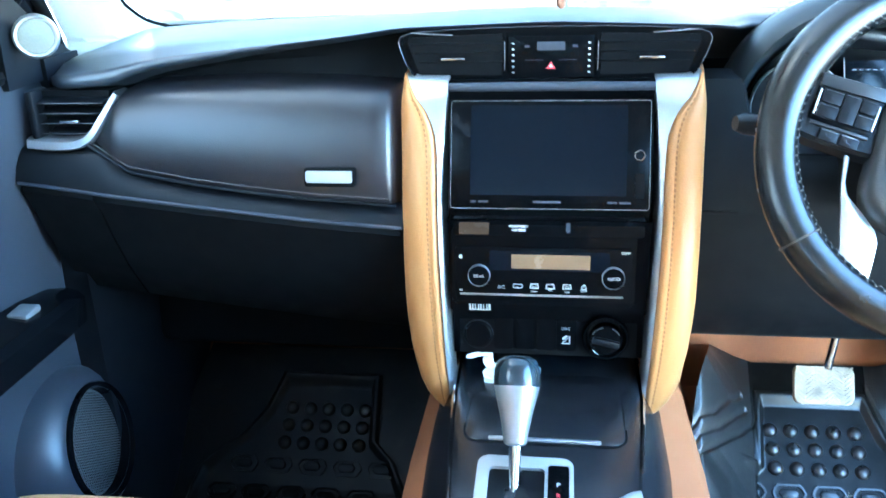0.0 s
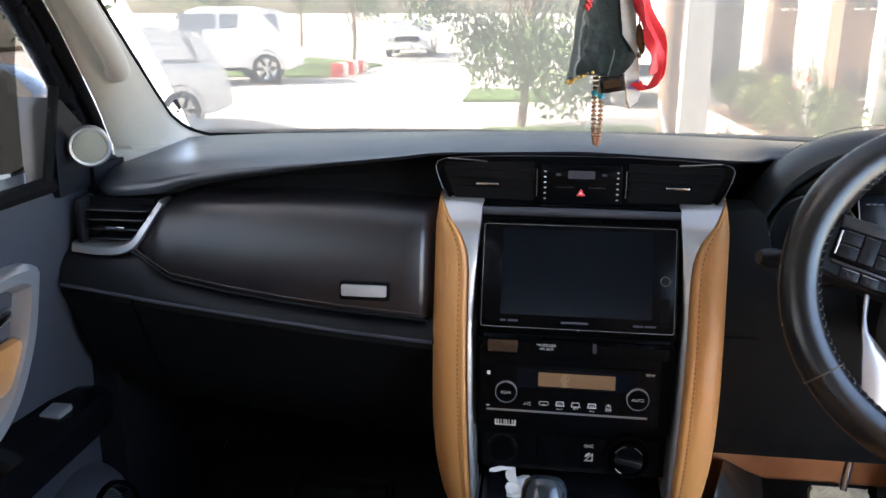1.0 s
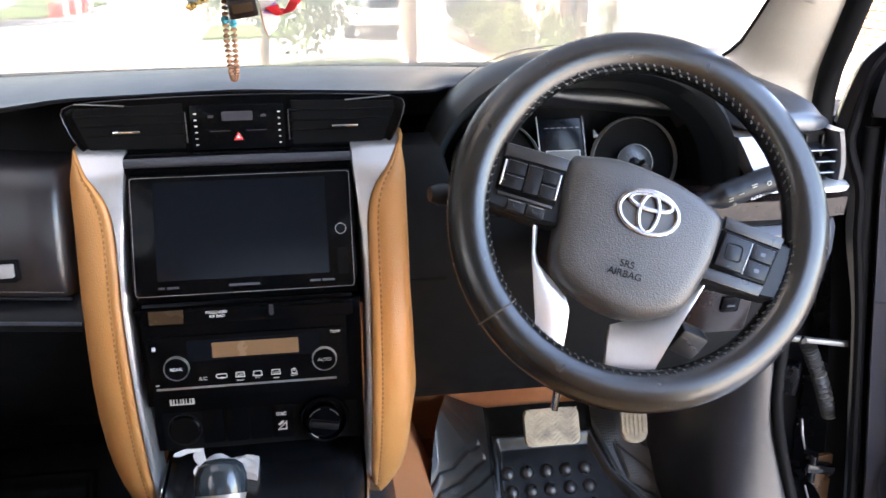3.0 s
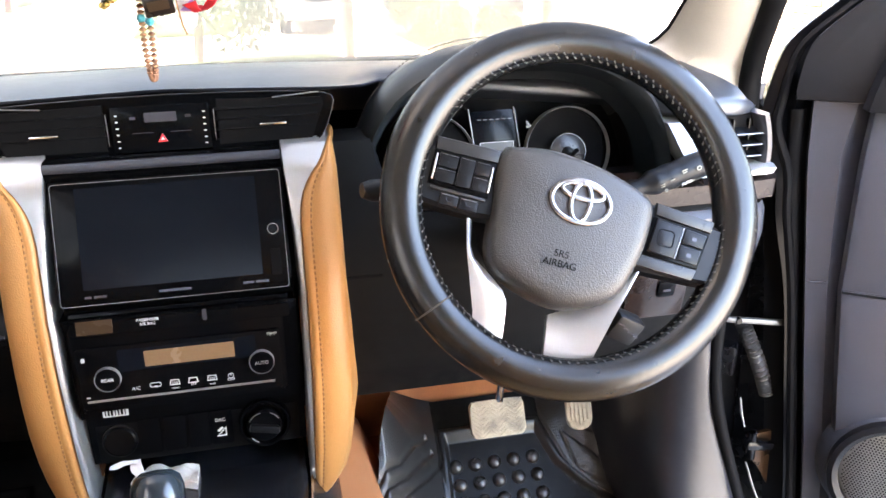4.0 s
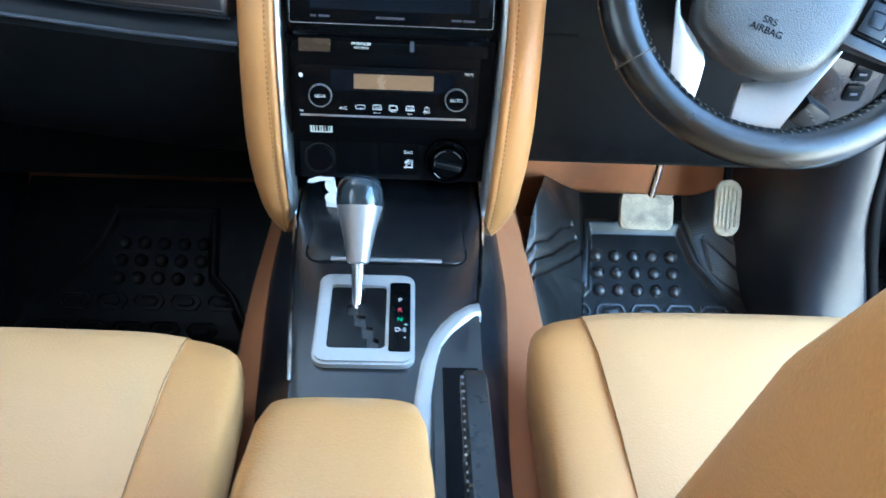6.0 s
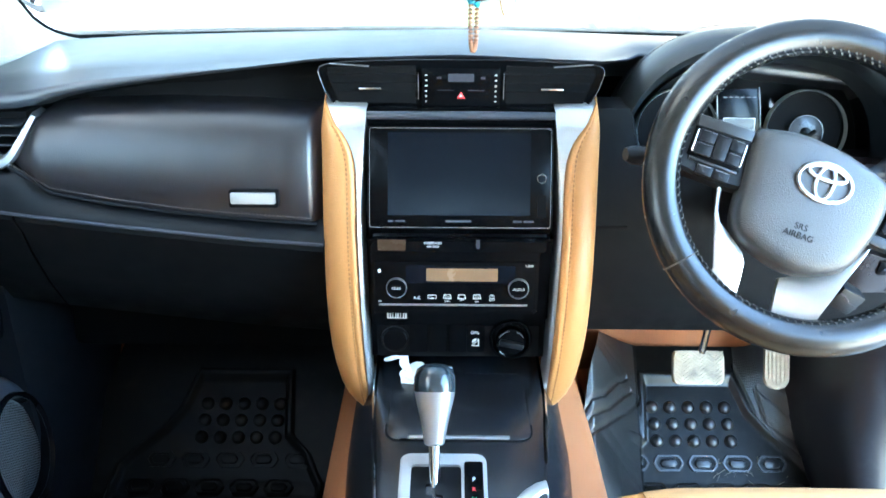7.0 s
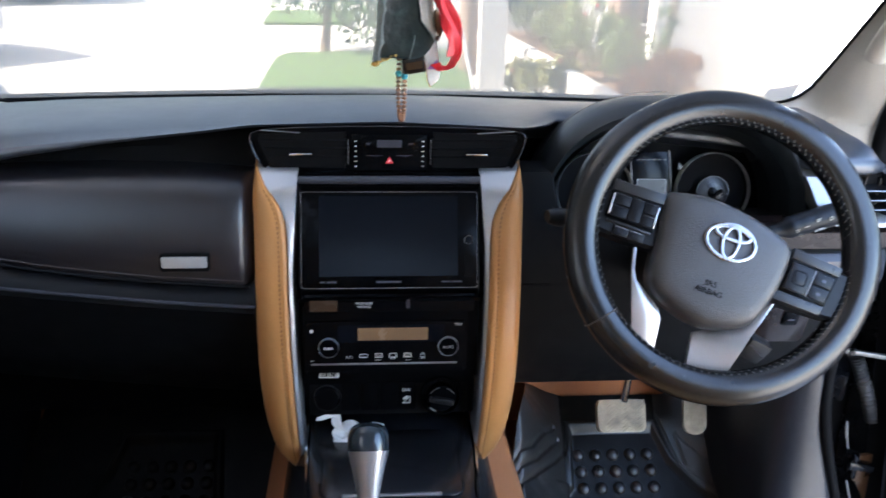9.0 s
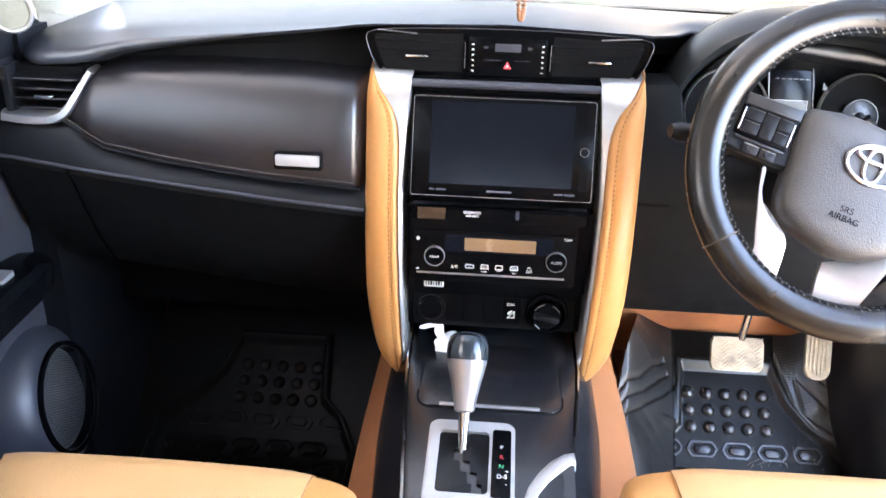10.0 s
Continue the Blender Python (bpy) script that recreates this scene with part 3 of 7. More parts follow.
for s in (-1, 1):
    part("vent_opening", slab([(s * x, y) for x, y in ((-.060, .029), (-.176, .0255), (-.178, .018), (-.163, -.020), (-.060, -.021))][::s], .004, facing(0, .0225, .850, 4) @ pose(0, 0, .0008)), M_DARK, cv)
    for k in range(4):
        part("vent_slat", box((s * (.116 - .003 * (3 - k)), .0235, .835 + .011 * k), (.104 + .005 * k, .006, .0016), (20, 0, 0), .0006), M_DARK, cv)
    for k in range(5):
        part("vent_fin", box((s * (.07 + .023 * k), .026, .851), (.0014, .006, .040)), M_DARK, cv)
    part("vent_tab", box((s * .120, .0135, .851), (.030, .008, .0030), (0, 0, 0), .0012), M_CHROME, cv, "silver vent tab")
    part("rim_glint", box((s * .147, .0185, .8805), (.052, .003, .0008), (0, -s * 4, 0)), M_GREY_TRIM, cv)
ck = part("clock_panel", slab(rrect(.104, .050, .003), .006, facing(0, .0195, .852, 4) @ pose(0, 0, .002), .001), M_PIANO, cv, "gloss black clock and switch panel")
part("clock_screen", slab(rrect(.034, .0105, .001), .001, facing(0, .0178, .8645, 4) @ pose(0, 0, .0012)), M_LCD_GREY, ck, "grey unlit clock display")
hz = [(0, .0052), (-.0053, -.0037), (.0053, -.0037)]
part("hazard_sign", frame_ring(hz, [(x * .45, y * .45) for x, y in hz], .001, facing(0, .0165, .841, 4) @ pose(0, 0, .001)), M_RED, ck, "red hazard triangle")
part("hazard_fill", slab([(x * 1.0, y * 1.0) for x, y in hz], .0006, facing(0, .0168, .841, 4) @ pose(0, 0, .0006)), M_TISSUE, ck)
for s in (-1, 1):
    for k in range(6):
        part("indicator", box((s * .046, .0165, .833 + .007 * k), (.0028, .001, .0013)), M_WHITE, ck)
    part("panel_line", box((s * .0565, .0165, .853), (.0006, .001, .034)), M_GREY_TRIM, ck)
    part("switch_line", box((s * .020, .0165, .848), (.022, .001, .0009)), M_LCD_GREY, ck)
    part("small_mark", box((s * .029, .0165, .8645), (.006, .001, .003)), M_LCD_GREY, ck)

# ---- centre stack ----
st = thing("centre_stack", "gloss black centre stack between two stitched tan leather pillars", "console", (0, .02, .40))
part("upper_bezel", loft([[(x, .004, .826), (x, -.004, .824), (x, -.006, .815), (x, .002, .803), (x, -.038, .684), (x, -.022, .672), (x, -.026, .655), (x, .04, .655), (x, .06, .826)] for x in (-.1245, 0, .1245)]), M_PIANO, st)
# Paler blue-black plastic carries the ledge's sheen in its colour
part("top_ledge", tube([(-.124, -.003, .819), (0, -.004, .8195), (.124, -.003, .819)], .0055, 10), M_DOOR, st)
part("stack_panel", loft([[(x, -.044, .661), (x, -.034, .640), (x, -.030, .53), (x, -.012, .525), (x, -.008, .455), (x, .04, .45), (x, .04, .66)] for x in (-.1265, 0, .1265)]), M_PIANO, st)
part("cubby", loft([[(x, -.008, .458), (x, .0, .452), (x, .12, .446), (x, .125, .425), (x, .135, .425), (x, .135, .47), (x, .04, .47)] for x in (-.125, 0, .125)]), M_DARK, st)
part("cubby_back", box((0, .135, .44), (.25, .01, .06)), M_DARK, st)


def pillar(s):
    """A leather fin: tan outer part with a rolled, stitched edge; silver cap that narrows into an inner strip."""
    #        z    x_in  x_seam x_out  y_front  depth  flare
    prof = [(.831, .124, .181, .184, .026, .05, .001), (.822, .1245, .176, .1855, .016, .055, .002), (.812, .125, .170, .186, .005, .06, .002), (.805, .1255, .165, .1865, -.002, .065, .002), (.797, .126, .158, .187, -.006, .07, .003), (.787, .127, .151, .187, -.0095, .07, .003), (.775, .128, .1455, .187, -.0125, .08, .003), (.762, .129, .142, .187, -.015, .085, .003), (.74, .130, .1400, .187, -.019, .09, .003), (.70, .1315, .1395, .187, -.028, .10, .004), (.66, .132, .1395, .187, -.036, .10, .006),
            (.60, .131, .1385, .187, -.042, .11, .014), (.56, .1305, .1375, .187, -.0425, .12, .020), (.52, .1295, .1365, .186, -.042, .12, .026), (.48, .128, .135, .183, -.040, .12, .029), (.45, .1275, .134, .179, -.037, .115, .026), (.42, .127, .1325, .173, -.033, .10, .020), (.40, .1275, .1325, .166, -.030, .08, .012), (.386, .1285, .133, .157, -.026, .065, .006), (.376, .130, .134, .147, -.022, .05, 0)]
    EDGE = [(.376, .006, .02), (.40, .008, .03), (.42, .009, .04), (.44, .012, .075), (.46, .024, .135), (.48, .036, .19), (.50, .040, .21), (.53, .030, .18), (.56, .016, .11), (.60, .010, .075), (.66, .009, .07), (.75, .009, .07), (.80, .008, .065), (.831, .005, .05)]   # height, how far the flank flares out and back
    tan, sil = [], []
    for z, xi, xm, xo, y, d, fl in prof:
        w = xo - xm
        ex, ey = interp([(e[0], e[1]) for e in EDGE], z), interp([(e[0], e[2]) for e in EDGE], z)
        if s < 0:
            ex, ey = .004, min(ey, .07)
        xa, ya = xm + .30 * w, y - .0050
        face = [(xa + (xo - xa) * math.sin(radians(a)), ya + .024 * (1 - math.cos(radians(a)))) for a in (0, 15, 30, 45, 60, 72, 82)]
        face += [(xo + ex * k, y + .02 + (ey - .02) * k) for k in (.12, .35, .65, 1)]
        tan.append([Vector((s * a, b, z)) for a, b in [(xm, y + .001), (xm + .06 * w, y - .0045), (xm + .13 * w, y - .0062), (xm + .20 * w, y - .0052), (xm + .25 * w, y - .0042)] + face + [(xo + ex - .004, y + ey + .015), (xm, y + ey + .015)]])
        k = min(1.0, max(0.0, (z - .79) / .02))
        sil.append([Vector((s * a, b, z)) for a, b in ((xi, y + .004), (xi + .0012, y - .0005 - .002 * k), (xi + .45 * (xm - xi), y - .0024 - .0015 * k), (xm - .001, y - .0035), (xm + .001, y + .01), (xm, y + .05), (xi, y + .05))])
    p = part("pillar", loft(tan), M_TAN, st, "tan leather pillar with a stitched seam", sharp=60)
    part("silver_strip", loft(sil), M_SILVER, p, "satin silver strip", sharp=50)
    seam = spline([(s * (xm + .25 * (xo - xm) if z < .79 else xm + .0115 * (xo - xm) / .012 if xo - xm < .012 else xm + .25 * (xo - xm)), y - .0046, z) for z, xi, xm, xo, y, d, fl in prof[3:]], 170)
    part("stitching", stitches(seam, .0066, .0038, .0011), M_THREAD, p)


pillar(-1)
pillar(1)

# ---- head unit ----
LEAN = 19.2
hu = thing("car_stereo", "black touch-screen car stereo, switched off, with worn glossy bezel", "car stereo", (0, -.02, .677))
HM = facing(0, -.0215, .7385, LEAN)
part("bezel", slab(rrect(.244, .134, .004), .02, HM @ pose(0, 0, .003), .0015), M_PIANO, hu)
part("rim", frame_ring(rrect(.2425, .1325, .004), rrect(.2413, .1313, .0035), .0012, HM @ pose(0, 0, .0036)), M_GREY_TRIM, hu, "thin bright edge line")
scr = part("screen", slab(rrect(.190, .110, .0015), .002, HM @ pose(-.0015, .0055, .004)), M_SCREEN, hu, "dark blank touch screen")
part("dial", frame_ring(rrect(.0125, .0125, .0062), rrect(.0108, .0108, .0053), .002, HM @ pose(.1085, .0, .005)), M_CHROME, hu, "thin ring round the volume key")
part("card_slot", slab(rrect(.011, .03, .001), .001, HM @ pose(.109, -.037, .0038)), M_DARK, hu)
for w, x in ((.024, .0), (.010, -.017)):
    part("logo_bar", slab(rrect(w, .0028, .0008), .0006, HM @ pose(x + .003, -.0575, .0037)), M_LCD_GREY, hu)
for w, x in ((.007, -.0925), (.013, -.080), (.012, .077), (.014, .092)):
    part("print_bar", slab(rrect(w, .0026, .0004), .0006, HM @ pose(x, -.0575, .0037)), M_LCD_GREY, hu)

# ---- climate panel ----
ac = thing("climate_control", "gloss black climate control panel with two ringed knobs and amber display", "climate control", (0, -.04, .545))
AM = facing(-.006, -.041, .5985, 4)
part("body", slab(rrect(.232, .104, .006), .02, AM @ pose(0, 0, .002), .003), M_PIANO, ac)
face = part("face", slab(rrect(.222, .074, .004), .006, AM @ pose(0, -.010, .006), .0015), M_PIANO, ac)
part("display_window", slab(rrect(.150, .026, .002), .002, AM @ pose(.008, .009, .0068)), M_SCREEN, ac)
part("display", slab(rrect(.098, .0185, .001), .001, AM @ pose(.010, .0085, .0072)), M_LCD, ac, "amber-grey unlit display")
part("shine_strip", slab(rrect(.206, .0022, .0008), .002, AM @ pose(-.002, -.0365, .0075)), M_SILVER, ac, "thin bright strip")
for s, x, txt in ((-1, -.080, "REAR"), (1, .088, "AUTO")):
    kb = part("knob", lathe([(.001, .006), (.0122, .006), (.0131, .0052), (.0133, .000)], AM @ pose(x, -.0105, .006), 40), M_PIANO, ac, "black push knob")
    part("knob_ring", lathe([(.0143, .0), (.0142, .0055), (.0139, .0062), (.0135, .0055), (.0134, .0)], AM @ pose(x, -.0105, .006), 48, caps=False), M_SILVER, kb, "silver ring")
    writing("knob_text", txt, .0056, AM @ pose(x, -.0105, .0122), M_WHITE, kb)
writing("button_text", "A/C", .0060, AM @ pose(-.052, -.0265, .0064), M_WHITE, ac)
ICON = [(-.031, "r"), (-.010, "f"), (.010, "m"), (.031, "f"), (.052, "x")]
for x, k in ICON:
    q = AM @ pose(x, -.0245, .0064)
    if k == "r":
        b = frame_ring(rrect(.0125, .0056, .0022), rrect(.0108, .0040, .0016), .0005, q)
        slab([(-.0015, -.0012), (.0012, -.0042), (.0012, -.0012)], .0005, q, bm=b)
    elif k in "fm":
        b = frame_ring([(-.0058, -.003), (.0058, -.003), (.0046, .0036), (-.0046, .0036)], [(-.0046, -.002), (.0046, -.002), (.0036, .0027), (-.0036, .0027)], .0005, q)
        for dx in (-.0022, 0, .0022):
            slab(rrect(.0008, .0034, .0003), .0005, q @ pose(dx, -.0005 if k == "f" else -.0042, .0001), bm=b)
    else:
        b = frame_ring(rrect(.0066, .0066, .0033), rrect(.0052, .0052, .0026), .0005, q)
        slab(rrect(.0011, .0036, .0004), .0005, q @ pose(0, .002, .0001), bm=b)
    part("button_mark", b, M_WHITE, ac)
writing("button_text", "OFF", .0048, AM @ pose(.052, -.0290, .0064), M_WHITE, ac)
writing("button_text", "FRONT", .0026, AM @ pose(-.010, -.0315, .0064), M_WHITE, ac)
writing("button_text", "REAR", .0026, AM @ pose(.031, -.0315, .0064), M_WHITE, ac)
writing("panel_text", "TEMP", .0048, AM @ pose(.102, .0215, .0064), M_WHITE, ac)
part("fan_mark", slab(rrect(.004, .005, .001), .0004, AM @ pose(-.1035, .0135, .0064)), M_WHITE, ac)
part("fan_mark", slab(rrect(.0045, .0016, .0006), .0004, AM @ pose(-.1035, -.0315, .0064)), M_WHITE, ac)
# airbag lamp strip
part("lamp_strip", slab(rrect(.236, .026, .003), .01, facing(0, -.0385, .652, 14) @ pose(0, 0, .0025), .001), M_PIANO, st)
writing("airbag_text", "PASSENGER\nAIR BAG", .0046, facing(-.036, -.0405, .650, 14) @ pose(0, 0, .0045), M_WHITE, st)
# Brown of this window is a reflection put into its colour
part("lamp_window", slab(rrect(.038, .017, .001), .0006, facing(-.092, -.0405, .650, 14) @ pose(0, 0, .0036)), M_LCD_DARK, st, "dark lamp window with a brown reflection put into its colour")
part("lamp_glint", slab(rrect(.005, .014, .002), .0006, facing(.025, -.0405, .652, 14) @ pose(0, 0, .0036)), M_LCD_GREY, st)

# switches under the climate panel
part("switch_plate", slab(rrect(.236, .060, .004), .012, facing(0, -.010, .489, 6) @ pose(0, 0, .003), .001), M_DARK, st)
for k, x in enumerate((-.0575, -.029, -.0005, .026)):
    b = part("blank_switch", slab(rrect(.0255, .044, .002), .006, facing(x, -.013, .489, 6) @ pose(0, 0, .003), .0012), M_PIANO, st)
    if k == 3:
        writing("switch_text", "DAC", .0058, facing(x - .001, -.013, .500, 6) @ pose(0, 0, .0056), M_WHITE, b)
        tri_m = facing(x - .001, -.013, .484, 6) @ pose(0, 0, .0036)
        part("switch_mark", frame_ring([(-.006, -.007), (.006, -.007), (.006, .005)], [(-.003, -.0055), (.0045, -.0055), (.0045, .002)], .001, tri_m), M_WHITE, b)
        part("switch_mark", slab(rrect(.008, .003, .001), .001, tri_m @ pose(-.001, .002, 0, 0, 0, 40)), M_WHITE, b)
sk = part("socket_cover", lathe([(.001, .007), (.0165, .007), (.0185, .005), (.019, .0)], facing(-.092, -.012, .487, 6), 32), M_PIANO, st, "round black socket cover")
part("cover_arc", lathe([(.0205, .0), (.0205, .003), (.0192, .003)], facing(-.092, -.014, .487, 6), 32, caps=False), M_PLASTIC, sk)
dk = part("drive_knob", lathe([(.001, .014), (.0185, .014), (.0205, .012), (.0215, .0)], facing(.077, -.016, .489, 6), 40), M_PIANO, st, "black rotary drive selector")
part("knob_bar", box((.077, -.0325, .489), (.036, .008, .010), (0, 12, 0), .003), M_PLASTIC, dk)
part("knob_ring", lathe([(.0315, .0), (.0312, .006), (.0295, .0095), (.0270, .0095), (.0245, .005), (.0235, .0)], facing(.077, -.014, .489, 6), 44, caps=False), M_PIANO, dk, "gloss black bezel ring")
KM = facing(.077, -.0295, .489, 6)
# Silver arcs drawn for the highlights in the knob's glossy recess
for a0, a1 in ((100, 150), (30, 68), (215, 245)):
    part("knob_highlight", tube([KM @ Vector((.0200 * math.cos(radians(a)), .0200 * math.sin(radians(a)), .001)) for a in np.linspace(a0, a1, 9)], .0006, 5), M_GREY_TRIM, dk, "thin silver arc drawn as a highlight")
for a in range(-60, 70, 20):
    q = facing(.077, -.0225, .489, 6) @ pose(.0275 * math.sin(radians(a)), .0275 * math.cos(radians(a)), .0, 0, 0, -a)
    part("knob_mark", slab(rrect(.004, .0012, .0003), .0005, q), M_LCD_GREY, dk)
sti = thing("paper_sticker", "small white printed paper sticker under the climate panel", "sticker", (-.087, -.0375, .5395))
part("paper", slab(rrect(.028, .0115, .0006), .0006, facing(-.087, -.0375, .5395, 2)), M_LABEL, sti)
for k in range(7):
    part("print_bar", slab(rrect(.0012 + .0008 * (k % 3), .0075, .0002), .0002, facing(-.098 + .0036 * k, -.0378, .5395, 2)), M_DARK, sti)

# ---- console ----
con = thing("centre_console", "black gloss centre console with chrome edges and gear gate", "console", (0, -.2, .02))
# y, half left, half right, z
CP = [(.13, -.123, .126, .424), (.02, -.123, .126, .424), (-.06, -.121, .126, .421), (-.12, -.117, .122, .419), (-.20, -.110, .115, .413), (-.28, -.103, .108, .401), (-.35, -.096, .102, .387), (-.43, -.090, .098, .372), (-.60, -.085, .10, .36)]
top = part("top_panel", loft([[(a + .004, y, z + .0), (a + .012, y, z + .003), (b - .012, y, z + .003), (b - .004, y, z), (b - .004, y, z - .03), (a + .004, y, z - .03)] for y, a, b, z in CP]), M_CONSOLE, con, "blue-black satin console top")
for s in (0, 1):
    edge = [(r[1 + s], r[0], r[3] - .001) for r in CP]
    part("chrome_edge", tube(edge[:7] if s == 0 else edge[:5], .0028, 8), M_CHROME, con, "thin chrome edge strip")
    sx = -1 if s == 0 else 1
    part("side_panel", loft([[(r[1 + s], r[0], r[3] - .002), (r[1 + s] + sx * .014, r[0], r[3] - .03), (r[1 + s] + sx * .040, r[0], .32), (r[1 + s] + sx * .052, r[0], .25), (r[1 + s] + sx * .05, r[0], .20), (r[1 + s] - sx * .02, r[0], .20), (r[1 + s] - sx * .02, r[0], r[3] - .006)] for r in CP]), M_CONSOLE, con)
    # Left side is a darker copy, its shade put into the colour
    part("carpet_side", loft([[(r[1 + s] + sx * .044, r[0], .30), (r[1 + s] + sx * (.078 + .014 * s), r[0], .255), (r[1 + s] + sx * (.098 + .030 * s), r[0], .16), (r[1 + s] + sx * (.108 + .034 * s), r[0], .0), (r[1 + s] - sx * .02, r[0], .0), (r[1 + s] - sx * .02, r[0], .29)] for r in [(.34, -.123, .13, 0)] + CP]), M_SIDE if s else M_CARPET, con, "tan leather lined tunnel side" if s else "rust tan tunnel side, darker to hold the footwell's shade")
# lidded tray ahead of the lever
lid = part("tray_lid", slab(rrect(.196, .155, .018), .006, pose(.001, -.088, .4238, 2.2, 0, 0), .002), M_CONSOLE, con, "blue-black sliding tray lid")
part("lid_groove", frame_ring(rrect(.200, .159, .02), rrect(.196, .155, .018), .006, pose(.001, -.088, .4228, 2.2, 0, 0)), M_DARK, con)
part("lid_lip", box((.001, -.1615, .4212), (.136, .0065, .005), (0, 0, 0), .002), M_SILVER, con, "bright silver lid lip")
# gear gate
GM = pose(-.0195, -.2655, .4072, 9, 0, 0)
gate = part("gear_gate", frame_ring(rrect(.105, .136, .012), rrect(.064, .100, .006, cx=-.009), .008, GM @ pose(0, 0, .006)), M_PEWTER, con, "pale satin silver gear gate frame")
part("gate_bevel", frame_ring(rrect(.111, .142, .014), rrect(.103, .134, .012), .008, GM @ pose(0, 0, .003)), M_PEWTER, gate)
part("gate_floor", slab(rrect(.066, .11, .006, cx=-.011), .002, GM @ pose(0, 0, -.006)), M_DARK, gate)
SLOT = [(.050, -.010), (.022, -.010), (.022, -.016), (.004, -.016), (.004, -.006), (-.014, -.006), (-.014, .003), (-.032, .003), (-.032, .010), (-.046, .010)]
for sx in (-1, 1):
    edge = [(x + sx * .0065, y) for y, x in SLOT]
    wall_x = -.042 if sx < 0 else .024
    ol = [(wall_x, .050)] + edge + [(wall_x, -.046)]
    part("gate_step", slab(ol[::-1] if sx < 0 else ol, .005, GM @ pose(0, 0, .002), .0008), M_KEY, gate, "glossy black stepped gate plate")
ind = part("gear_indicator", slab(rrect(.024, .108, .003, cx=.0385), .003, GM @ pose(0, 0, .0075), .001), M_PIANO, gate, "black indicator strip with gear letters")
for txt, dx, dy, mm in (("P", 0, .024, M_WHITE), ("R", 0, .008, M_RED), ("N", 0, -.007, M_GREEN), ("D-S", .001, -.023, M_WHITE), ("+", .007, -.015, M_WHITE), ("-", .006, -.034, M_WHITE)):
    writing("gear_letter", txt, .0085, GM @ pose(.0385 + dx, dy, .0078), mm, ind)
# cup holder and hand brake
part("silver_sweep", loft([[Vector((x, y, z)) + k * Vector((nx_, ny_, 0)) + Vector((0, 0, dz)) for k, dz in ((0, -.002), (.004, .0015), (.011, .002), (.019, .001), (.023, -.004), (.024, -.03), (0, -.03))] for x, y, z, nx_, ny_ in ((.110, -.232, .411, .1, -1), (.098, -.236, .411, .25, -.97), (.080, -.250, .409, .5, -.86), (.064, -.268, .405, .6, -.8), (.050, -.290, .400, .75, -.66), (.040, -.325, .394, .95, -.3), (.034, -.37, .386, 1, 0), (.032, -.44, .374, 1, 0), (.032, -.55, .362, 1, 0))]), M_PEWTER, con, "satin silver sweep round the hand brake well")
part("well_floor", loft([[(a, y, z), (.110, y, z), (.110, y, z - .02), (a, y, z - .02)] for a, y, z in ((.100, -.256, .4085), (.078, -.275, .4045), (.062, -.31, .398), (.056, -.37, .388), (.056, -.56, .366))]), M_CONSOLE, con, "blue-black plate beside the hand brake")
part("brake_slot", loft([[(.066, y, z + .002), (.104, y, z + .002), (.104, y, z - .03), (.066, y, z - .03)] for y, z in ((-.335, .3945), (-.40, .384), (-.56, .3665))]), M_DARK, con, "dark hand brake slot")
hb = thing("hand_brake", "grey hand brake lever with a ribbed side", "hand brake", (.085, -.55, .38))
part("lever", loft([[(.091 + w * c, y, z + h * s_) for c, s_ in ((-1, -1.6), (-1, .6), (-.8, 1), (.8, 1), (1, .6), (1, -1.6))] for y, z, w, h in ((-.64, .425, .012, .022), (-.55, .436, .012, .020), (-.47, .444, .012, .017), (-.425, .449, .012, .012), (-.414, .451, .010, .008), (-.410, .450, .006, .004))]), M_LEDGE, hb, "grey-black plastic grip", sharp=50)
for k in range(16):
    part("rib", box((.0786, -.426 - .009 * k, .455 - .0011 * k), (.0032, .004, .012), (0, 0, 0), .001), M_GREY_TRIM, hb)

# gear lever
gl = thing("gear_lever", "satin silver automatic gear lever with a glossy dark cap", "gear lever", (-.032, -.235, .40))
GX = Matrix.Translation((-.031, -.247, .398)) @ Matrix.Rotation(radians(-32), 4, "X")
part("rod", lathe([(.0060, -.006), (.0064, .02), (.0074, .045), (.0084, .062)], GX, 20), M_CHROME, gl, "chrome rod")
prof = [(.0095, .060), (.0130, .0625), (.0150, .075), (.0190, .096), (.0240, .116), (.0262, .128)]
part("grip", lathe(prof, GX, 32), M_SILVER, gl, "satin silver tapered grip")
part("cap", lathe([(.0264, .127), (.0272, .134), (.0266, .146), (.0230, .156), (.015, .1615), (.001, .163)], GX, 32), M_CAP, gl, "glossy dark cap with a blue reflection in its colour")

# armrest box
ar = thing("armrest", "tan leather console armrest lid with a stitched seam", "armrest", (.01, -.65, .36))
secs = []
for y, w, h, zc in ((-.488, .028, .004, .474), (-.491, .050, .012, .476), (-.503, .064, .020, .480), (-.53, .070, .025, .484), (-.60, .075, .027, .488), (-.80, .076, .027, .490), (-.90, .072, .024, .488)):
    secs.append([(-.027 + w * math.copysign(abs(math.cos(a)) ** .55, math.cos(a)), y, zc + h * math.copysign(abs(math.sin(a)) ** .6, math.sin(a))) for a in [2 * math.pi * k / 28 for k in range(28)]])
part("lid", loft(secs), M_SEAT, ar)
part("box_body", loft([[(-.085, y, .34), (-.085, y, .466), (.032, y, .466), (.032, y, .34)] for y in (-.53, -.7, -.92)]), M_PLASTIC, ar)

# tissue in the cubby
ti = thing("crumpled_tissue", "crumpled white paper tissue in the open tray", "tissue", (-.06, -.01, .426))
rnd = random.Random(4)
